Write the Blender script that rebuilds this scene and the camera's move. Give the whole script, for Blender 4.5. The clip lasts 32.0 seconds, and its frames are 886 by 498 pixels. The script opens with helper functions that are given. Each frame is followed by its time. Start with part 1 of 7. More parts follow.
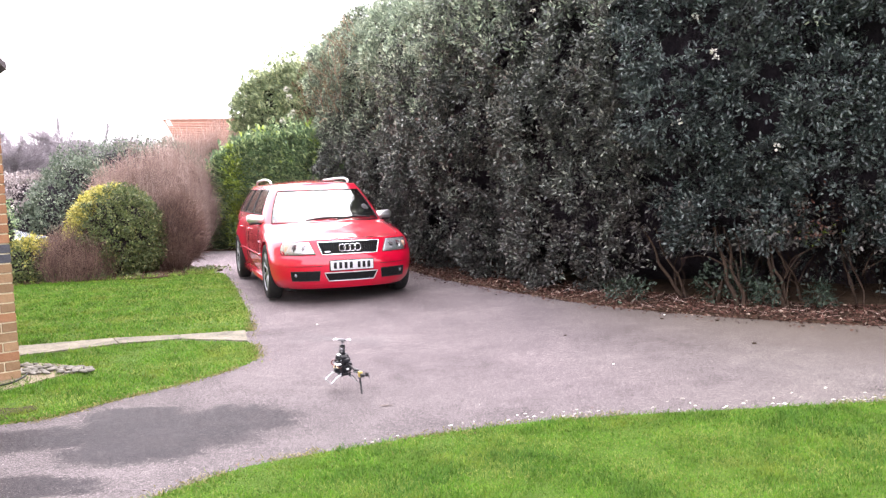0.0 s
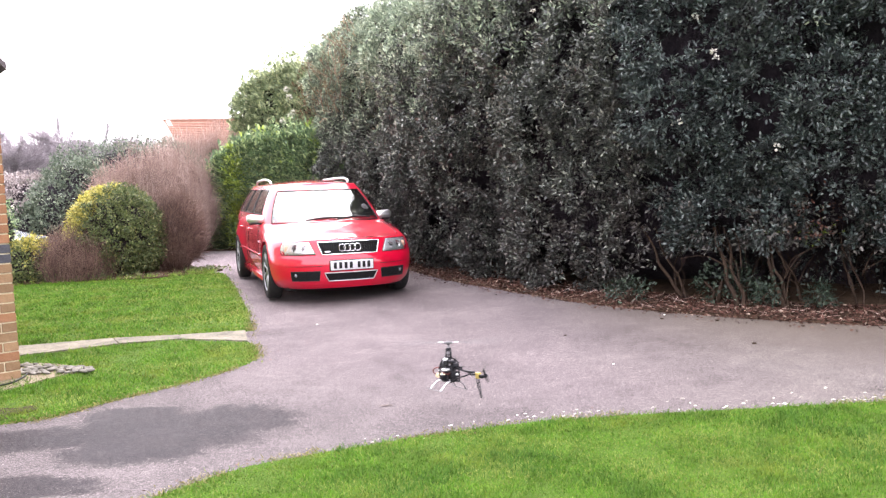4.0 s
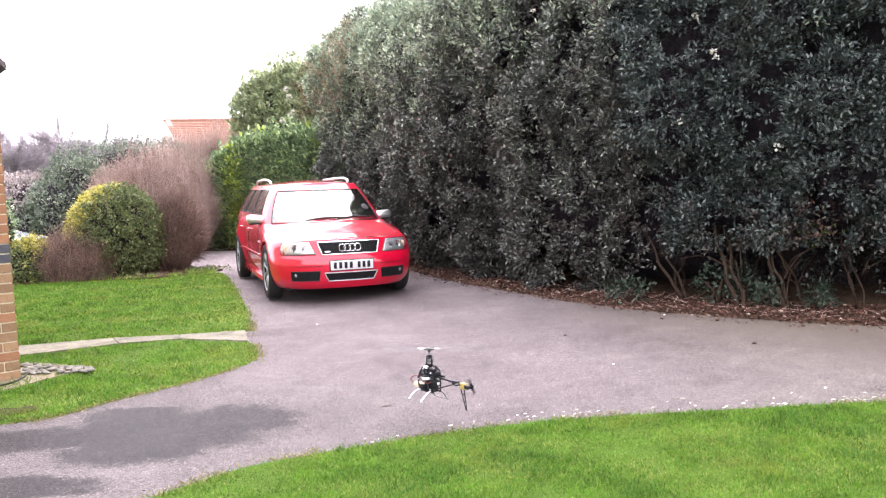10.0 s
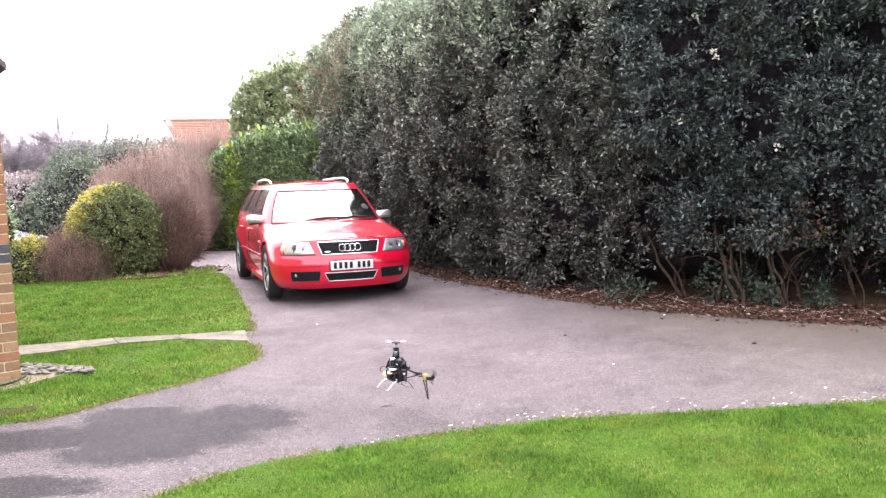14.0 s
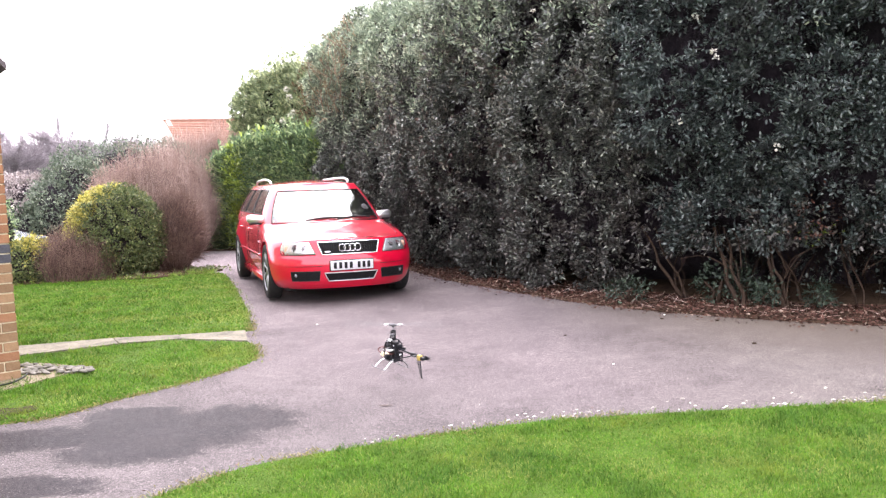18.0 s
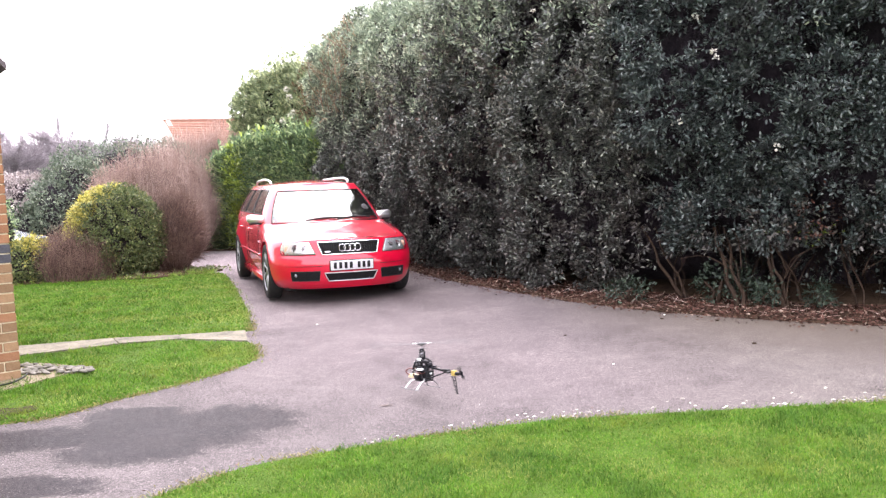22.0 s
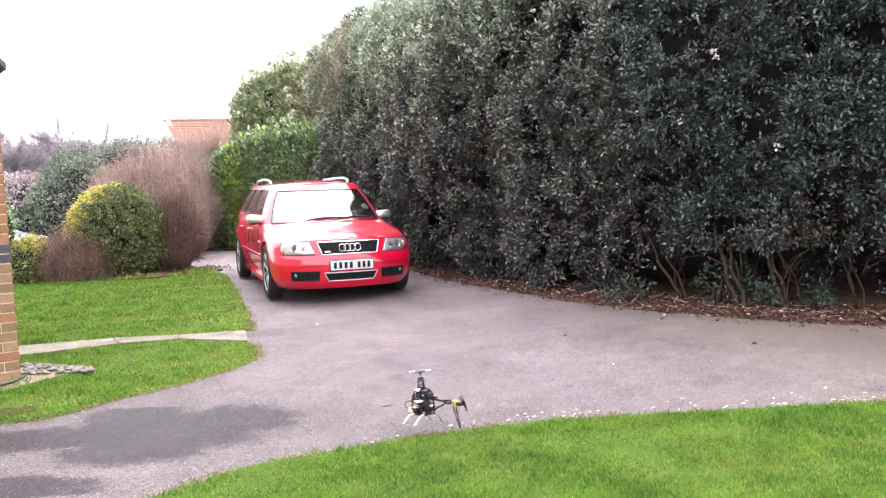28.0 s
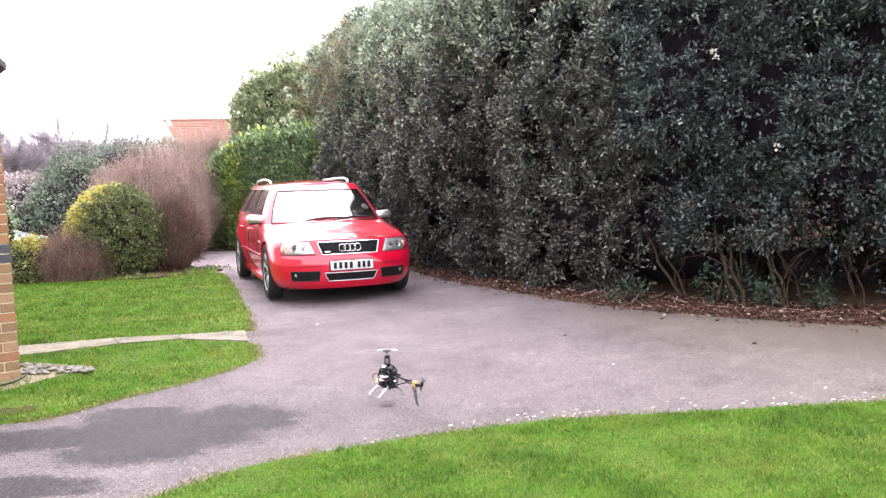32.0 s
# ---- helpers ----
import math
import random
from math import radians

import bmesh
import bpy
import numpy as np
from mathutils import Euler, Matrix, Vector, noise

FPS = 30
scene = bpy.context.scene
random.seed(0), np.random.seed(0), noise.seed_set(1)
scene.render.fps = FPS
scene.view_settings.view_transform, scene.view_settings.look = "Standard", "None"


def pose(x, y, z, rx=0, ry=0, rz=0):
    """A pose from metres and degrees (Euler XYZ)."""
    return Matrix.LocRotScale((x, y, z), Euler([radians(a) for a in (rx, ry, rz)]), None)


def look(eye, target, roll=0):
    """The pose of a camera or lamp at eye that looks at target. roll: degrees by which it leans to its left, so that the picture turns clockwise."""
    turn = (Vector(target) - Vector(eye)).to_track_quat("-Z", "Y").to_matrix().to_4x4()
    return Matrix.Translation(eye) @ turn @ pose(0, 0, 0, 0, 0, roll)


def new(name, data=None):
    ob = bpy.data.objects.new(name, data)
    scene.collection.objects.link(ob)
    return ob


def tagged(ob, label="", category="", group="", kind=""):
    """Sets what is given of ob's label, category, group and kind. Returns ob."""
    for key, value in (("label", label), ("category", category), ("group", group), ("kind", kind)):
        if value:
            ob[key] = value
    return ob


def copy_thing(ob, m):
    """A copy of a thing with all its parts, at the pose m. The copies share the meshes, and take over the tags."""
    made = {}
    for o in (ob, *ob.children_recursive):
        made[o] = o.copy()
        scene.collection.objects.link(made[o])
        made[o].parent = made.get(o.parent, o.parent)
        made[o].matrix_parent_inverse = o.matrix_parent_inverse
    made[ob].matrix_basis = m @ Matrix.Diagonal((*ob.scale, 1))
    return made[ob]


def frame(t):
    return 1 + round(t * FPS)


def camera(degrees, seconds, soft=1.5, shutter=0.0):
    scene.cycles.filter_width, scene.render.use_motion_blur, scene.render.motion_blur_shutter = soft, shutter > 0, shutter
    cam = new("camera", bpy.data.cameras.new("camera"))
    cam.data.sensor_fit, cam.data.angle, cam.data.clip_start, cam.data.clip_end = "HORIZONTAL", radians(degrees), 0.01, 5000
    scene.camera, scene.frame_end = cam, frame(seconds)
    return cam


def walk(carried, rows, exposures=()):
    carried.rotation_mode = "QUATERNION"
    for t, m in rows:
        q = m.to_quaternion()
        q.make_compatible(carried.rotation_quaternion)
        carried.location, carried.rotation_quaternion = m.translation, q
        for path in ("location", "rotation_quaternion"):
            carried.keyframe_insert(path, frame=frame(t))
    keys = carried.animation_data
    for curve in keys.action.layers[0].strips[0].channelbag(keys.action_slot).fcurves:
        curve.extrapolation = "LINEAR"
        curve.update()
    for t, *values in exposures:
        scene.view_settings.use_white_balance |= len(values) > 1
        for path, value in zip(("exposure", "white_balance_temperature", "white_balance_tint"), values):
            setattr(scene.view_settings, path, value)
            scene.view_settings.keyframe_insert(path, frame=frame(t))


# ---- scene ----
EYE_HEIGHT = 1.40
cam = camera(55.4, 32.0, soft=1.3, shutter=0.7)
VIEW = pose(0, 0, EYE_HEIGHT, 90 - 4.80, 0, 0) @ pose(0, 0, 0, 0, 0, -2.53)
walk(cam, [(0.0, VIEW), (32.0, VIEW)], exposures=[(0.0, 2.77, 6460, 21), (32.0, 2.77, 6460, 21)])

# ---- light: bright overcast, softly from above and behind the hedge ----
world = bpy.data.worlds.new("overcast_sky")
scene.world = world
world.use_nodes = True
wn = world.node_tree.nodes
sky = wn.new("ShaderNodeTexSky")
sky.sky_type, sky.sun_disc = "NISHITA", False
sky.sun_elevation, sky.sun_rotation = radians(57), radians(0)
sky.air_density, sky.dust_density, sky.ozone_density = 1.0, 4.0, 1.0
pale = wn.new("ShaderNodeHueSaturation")
pale.inputs["Saturation"].default_value = 0.12
world.node_tree.links.new(sky.outputs["Color"], pale.inputs["Color"])
deck = wn.new("ShaderNodeMix")
deck.data_type = "RGBA"
deck.inputs[0].default_value = 0.72
deck.inputs[7].default_value = (5.0, 5.1, 5.25, 1)
world.node_tree.links.new(pale.outputs["Color"], deck.inputs[6])
world.node_tree.links.new(deck.outputs[2], wn["Background"].inputs["Color"])
wn["Background"].inputs["Strength"].default_value = 0.15
sun = new("sun", bpy.data.lights.new("sun", "SUN"))
sun.data.energy, sun.data.angle, sun.data.color = 0.75, radians(68), (1.0, 0.97, 0.93)
sun.matrix_basis = look((0, 6.6, 10), (0, 0, 0))

# ---- materials ----


def nodes_of(name):
    m = bpy.data.materials.new(name)
    m.use_nodes = True
    t = m.node_tree
    return m, t, t.nodes["Principled BSDF"]


def noise_node(t, scale, detail=4.0, rough=0.6, coord="Object", stretch=None):
    tc = t.nodes.new("ShaderNodeTexCoord")
    n = t.nodes.new("ShaderNodeTexNoise")
    n.inputs["Scale"].default_value = scale
    n.inputs["Detail"].default_value = detail
    n.inputs["Roughness"].default_value = rough
    if stretch:
        mp = t.nodes.new("ShaderNodeMapping")
        mp.inputs["Scale"].default_value = stretch
        t.links.new(tc.outputs[coord], mp.inputs["Vector"])
        t.links.new(mp.outputs["Vector"], n.inputs["Vector"])
    else:
        t.links.new(tc.outputs[coord], n.inputs["Vector"])
    return n.outputs["Fac"]


def ramp(t, fac, stops):
    r = t.nodes.new("ShaderNodeValToRGB")
    while len(r.color_ramp.elements) < len(stops):
        r.color_ramp.elements.new(0.5)
    for e, (p, c) in zip(r.color_ramp.elements, stops):
        e.position, e.color = p, (*c, 1) if len(c) == 3 else c
    t.links.new(fac, r.inputs["Fac"])
    return r.outputs["Color"]


def mixed(t, fac, a, b, blend="MIX"):
    m = t.nodes.new("ShaderNodeMix")
    m.data_type, m.blend_type = "RGBA", blend
    for value, key in ((fac, 0), (a, 6), (b, 7)):
        if isinstance(value, (int, float)):
            m.inputs[key].default_value = value
        elif isinstance(value, tuple):
            m.inputs[key].default_value = (*value, 1)
        else:
            t.links.new(value, m.inputs[key])
    return m.outputs[2]


def maths(t, op, a, b=0.0, clamp=False):
    m = t.nodes.new("ShaderNodeMath")
    m.operation, m.use_clamp = op, clamp
    for k, v in enumerate((a, b)):
        if isinstance(v, (int, float)):
            m.inputs[k].default_value = v
        else:
            t.links.new(v, m.inputs[k])
    return m.outputs[0]


def relief(t, b, height, strength, distance):
    n = t.nodes.new("ShaderNodeBump")
    n.inputs["Strength"].default_value = strength
    n.inputs["Distance"].default_value = distance
    t.links.new(height, n.inputs["Height"])
    t.links.new(n.outputs["Normal"], b.inputs["Normal"])


def surface(name, dark, light, scale, rough=0.7, bump=0.3, depth=0.004, metal=0.0, fine=6.0, rand=0.0, spec=0.12):
    """Two-scale mottled surface, optionally varied from piece to piece."""
    m, t, b = nodes_of(name)
    big = noise_node(t, scale, 3)
    small = noise_node(t, scale * fine, 5, 0.7)
    f = maths(t, "ADD", maths(t, "MULTIPLY", big, 0.5), maths(t, "MULTIPLY", small, 0.5))
    col = ramp(t, f, [(0.33, dark), (0.67, light)])
    if rand:
        info = t.nodes.new("ShaderNodeObjectInfo")
        k = maths(t, "ADD", 1 - rand, maths(t, "MULTIPLY", info.outputs["Random"], 2 * rand))
        hsv = t.nodes.new("ShaderNodeHueSaturation")
        t.links.new(col, hsv.inputs["Color"])
        t.links.new(k, hsv.inputs["Value"])
        col = hsv.outputs["Color"]
    t.links.new(col, b.inputs["Base Color"])
    b.inputs["Roughness"].default_value = rough
    b.inputs["Metallic"].default_value = metal
    b.inputs["Specular IOR Level"].default_value = spec
    relief(t, b, small, bump, depth)
    return m


def leaf(name, stops, rough=0.4, through_light=0.12, spec=0.3, faded=None, patch_scale=1.3, swing=0.9):
    """Leaves whose tone differs from leaf to leaf."""
    m, t, b = nodes_of(name)
    g = t.nodes.new("ShaderNodeNewGeometry")
    tone = ramp(t, g.outputs["Random Per Island"], stops)
    patch = noise_node(t, patch_scale, 3)
    if faded:
        dry = ramp(t, noise_node(t, 1.9, 5, 0.65), [(0.52, (0, 0, 0)), (0.74, (0.8, 0.8, 0.8))])
        tone = mixed(t, dry, tone, faded)
    hsv = t.nodes.new("ShaderNodeHueSaturation")
    t.links.new(tone, hsv.inputs["Color"])
    t.links.new(maths(t, "ADD", 1.0 - swing / 2, maths(t, "MULTIPLY", patch, swing)), hsv.inputs["Value"])
    t.links.new(hsv.outputs["Color"], b.inputs["Base Color"])
    b.inputs["Roughness"].default_value = rough
    b.inputs["Specular IOR Level"].default_value = spec
    tr = t.nodes.new("ShaderNodeBsdfTranslucent")
    t.links.new(hsv.outputs["Color"], tr.inputs["Color"])
    mx = t.nodes.new("ShaderNodeMixShader")
    mx.inputs[0].default_value = through_light
    t.links.new(b.outputs[0], mx.inputs[1])
    t.links.new(tr.outputs[0], mx.inputs[2])
    t.links.new(mx.outputs[0], t.nodes["Material Output"].inputs["Surface"])
    return m


def plain(name, col, rough=0.5, metal=0.0, coat=0.0, spec=0.5):
    """Small smooth factory-made parts."""
    m, t, b = nodes_of(name)
    f = noise_node(t, 35, 3)
    t.links.new(ramp(t, f, [(0.3, tuple(c * 0.88 for c in col)), (0.7, col)]), b.inputs["Base Color"])
    b.inputs["Roughness"].default_value = rough
    b.inputs["Metallic"].default_value = metal
    b.inputs["Coat Weight"].default_value = coat
    b.inputs["Coat Roughness"].default_value = 0.03
    b.inputs["Specular IOR Level"].default_value = spec
    return m


def asphalt():
    """Old tarmac: fine pale aggregate, worn tracks, and a damp dark patch by the lawn."""
    m, t, b = nodes_of("tarmac")
    grit = noise_node(t, 190, 5, 0.9)
    vor = t.nodes.new("ShaderNodeTexVoronoi")
    vor.inputs["Scale"].default_value = 125
    tc = t.nodes.new("ShaderNodeTexCoord")
    t.links.new(tc.outputs["Object"], vor.inputs["Vector"])
    broad = noise_node(t, 0.9, 5, 0.6)
    mid = noise_node(t, 5, 4, 0.6)
    col = ramp(t, grit, [(0.36, (0.045, 0.0380, 0.040)), (0.5, (0.124, 0.107, 0.111)), (0.62, (0.285, 0.253, 0.257))])
    stones = ramp(t, vor.outputs["Color"], [(0.0, (0.42, 0.42, 0.43)), (0.6, (1.05, 1.03, 1.02)), (1.0, (1.65, 1.6, 1.56))])
    col = mixed(t, 0.8, col, stones, "MULTIPLY")
    chip = t.nodes.new("ShaderNodeTexVoronoi")
    chip.inputs["Scale"].default_value = 250
    t.links.new(tc.outputs["Object"], chip.inputs["Vector"])
    chips = ramp(t, chip.outputs["Color"], [(0.0, (0.34, 0.34, 0.35)), (0.5, (0.86, 0.86, 0.86)), (0.85, (1.25, 1.25, 1.25)), (1.0, (2.9, 2.85, 2.8))])
    col = mixed(t, 0.85, col, chips, "MULTIPLY")
    wear = ramp(t, maths(t, "ADD", maths(t, "MULTIPLY", broad, 0.65), maths(t, "MULTIPLY", mid, 0.35)),
                [(0.35, (0.74, 0.73, 0.74)), (0.65, (1.22, 1.2, 1.2))])
    col = mixed(t, 1.0, col, wear, "MULTIPLY")
    sep = t.nodes.new("ShaderNodeSeparateXYZ")
    t.links.new(tc.outputs["Object"], sep.inputs[0])
    edge = noise_node(t, 2.4, 12, 0.8, stretch=(0.7, 1.7, 1.0))
    damp = None
    for cx, cy, rx, ry in ((-1.80, 4.85, 0.66, 0.50), (-1.30, 4.98, 0.46, 0.42), (-2.35, 4.77, 0.62, 0.30), (-1.98, 5.24, 0.38, 0.19), (-1.72, 4.46, 0.52, 0.26), (-1.52, 4.80, 0.60, 0.40), (-2.25, 3.97, 0.74, 0.19)):
        dx = maths(t, "DIVIDE", maths(t, "SUBTRACT", sep.outputs["X"], cx), rx)
        dy = maths(t, "DIVIDE", maths(t, "SUBTRACT", sep.outputs["Y"], cy), ry)
        d = maths(t, "SQRT", maths(t, "ADD", maths(t, "MULTIPLY", dx, dx), maths(t, "MULTIPLY", dy, dy)))
        d = maths(t, "ADD", d, maths(t, "MULTIPLY", maths(t, "SUBTRACT", edge, 0.5), 1.45))
        k = maths(t, "MULTIPLY", maths(t, "ADD", maths(t, "SUBTRACT", 1.06, d), maths(t, "MULTIPLY", maths(t, "SUBTRACT", mid, 0.5), 0.8)), 2.4, True)
        damp = k if damp is None else maths(t, "MAXIMUM", damp, k)
    damp = maths(t, "MULTIPLY", damp, maths(t, "ADD", maths(t, "MULTIPLY", edge, 0.85), maths(t, "MULTIPLY", maths(t, "ADD", mid, broad), 0.40)), True)
    ex = maths(t, "DIVIDE", maths(t, "SUBTRACT", sep.outputs["X"], 3.2), 0.8)
    ey = maths(t, "DIVIDE", maths(t, "SUBTRACT", sep.outputs["Y"], 5.03), 0.17)
    strip = maths(t, "ADD", maths(t, "SQRT", maths(t, "ADD", maths(t, "MULTIPLY", ex, ex), maths(t, "MULTIPLY", ey, ey))), maths(t, "MULTIPLY", maths(t, "SUBTRACT", edge, 0.5), 1.6))
    damp = maths(t, "MAXIMUM", damp, maths(t, "MULTIPLY", maths(t, "MULTIPLY", maths(t, "SUBTRACT", 1.15, strip), 2.0, True), 0.42))
    damp = maths(t, "SUBTRACT", maths(t, "MULTIPLY", damp, 1.55), maths(t, "MULTIPLY", vor.outputs["Color"], 0.6), True)
    wet = ramp(t, chip.outputs["Color"], [(0.0, (0.12, 0.12, 0.135)), (0.7, (0.20, 0.198, 0.222)), (0.9, (0.30, 0.297, 0.32)), (1.0, (0.6, 0.6, 0.63))])
    col = mixed(t, damp, col, mixed(t, 1.0, col, wet, "MULTIPLY"))
    # the near left mouth of the drive is greyer and darker
    older = maths(t, "MULTIPLY", maths(t, "ADD", maths(t, "SUBTRACT", 5.6, sep.outputs["Y"]), maths(t, "ADD", maths(t, "MULTIPLY", sep.outputs["X"], -0.6), maths(t, "MULTIPLY", broad, 1.0))), 0.55, True)
    col = mixed(t, older, col, mixed(t, 1.0, col, (0.80, 0.83, 0.81), "MULTIPLY"))
    # towards the hedge the lay turns from pinkish to sandy grey
    sandy = maths(t, "MULTIPLY", maths(t, "ADD", sep.outputs["X"], maths(t, "SUBTRACT", broad, 1.3)), 0.6, True)
    col = mixed(t, sandy, col, mixed(t, 1.0, col, (0.99, 1.03, 0.95), "MULTIPLY"))
    # the far end's colour is lifted to stand in for glare there
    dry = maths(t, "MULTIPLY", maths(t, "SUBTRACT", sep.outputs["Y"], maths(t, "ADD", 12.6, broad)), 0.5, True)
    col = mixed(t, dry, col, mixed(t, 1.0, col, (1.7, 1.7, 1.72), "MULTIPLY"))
    # brown silt washed out along the foot of the hedge
    away = maths(t, "ADD", maths(t, "MULTIPLY", sep.outputs["X"], 0.55), maths(t, "MULTIPLY", sep.outputs["Y"], 0.83))
    silt = maths(t, "MULTIPLY", maths(t, "SUBTRACT", maths(t, "ADD", away, maths(t, "MULTIPLY", edge, 1.2)), 6.6), 0.42, True)
    right = maths(t, "MULTIPLY", maths(t, "ADD", sep.outputs["X"], -1.0), 0.5, True)
    col = mixed(t, maths(t, "MULTIPLY", maths(t, "MULTIPLY", silt, right), 0.75), col, (0.125, 0.096, 0.070))
    t.links.new(col, b.inputs["Base Color"])
    t.links.new(maths(t, "SUBTRACT", 0.9, maths(t, "MULTIPLY", damp, 0.3)), b.inputs["Roughness"])
    b.inputs["Specular IOR Level"].default_value = 0.08
    relief(t, b, grit, 0.5, 0.006)
    return m


def car_paint():
    m, t, b = nodes_of("red_paint")
    f = noise_node(t, 3, 4)
    t.links.new(ramp(t, f, [(0.3, (0.42, 0.0015, 0.020)), (0.7, (0.50, 0.002, 0.027))]), b.inputs["Base Color"])
    b.inputs["Roughness"].default_value = 0.35
    b.inputs["Specular IOR Level"].default_value = 0.2
    b.inputs["Coat Weight"].default_value = 1.0
    b.inputs["Coat Roughness"].default_value = 0.05
    b.inputs["Coat IOR"].default_value = 1.6
    dust = noise_node(t, 60, 4)
    t.links.new(maths(t, "ADD", 0.28, maths(t, "MULTIPLY", dust, 0.15)), b.inputs["Roughness"])
    return m


def clear_glass(name, tint, rough=0.0, sheen=0.0):
    m, t, b = nodes_of(name)
    b.inputs["Base Color"].default_value = (*tint, 1)
    b.inputs["Transmission Weight"].default_value = 1.0
    b.inputs["Roughness"].default_value = rough
    b.inputs["IOR"].default_value = 1.5
    if sheen:
        gl = t.nodes.new("ShaderNodeBsdfGlossy")
        gl.inputs["Roughness"].default_value = 0.02
        mx = t.nodes.new("ShaderNodeMixShader")
        mx.inputs[0].default_value = sheen
        t.links.new(b.outputs[0], mx.inputs[1])
        t.links.new(gl.outputs[0], mx.inputs[2])
        t.links.new(mx.outputs[0], t.nodes["Material Output"].inputs["Surface"])
    return m


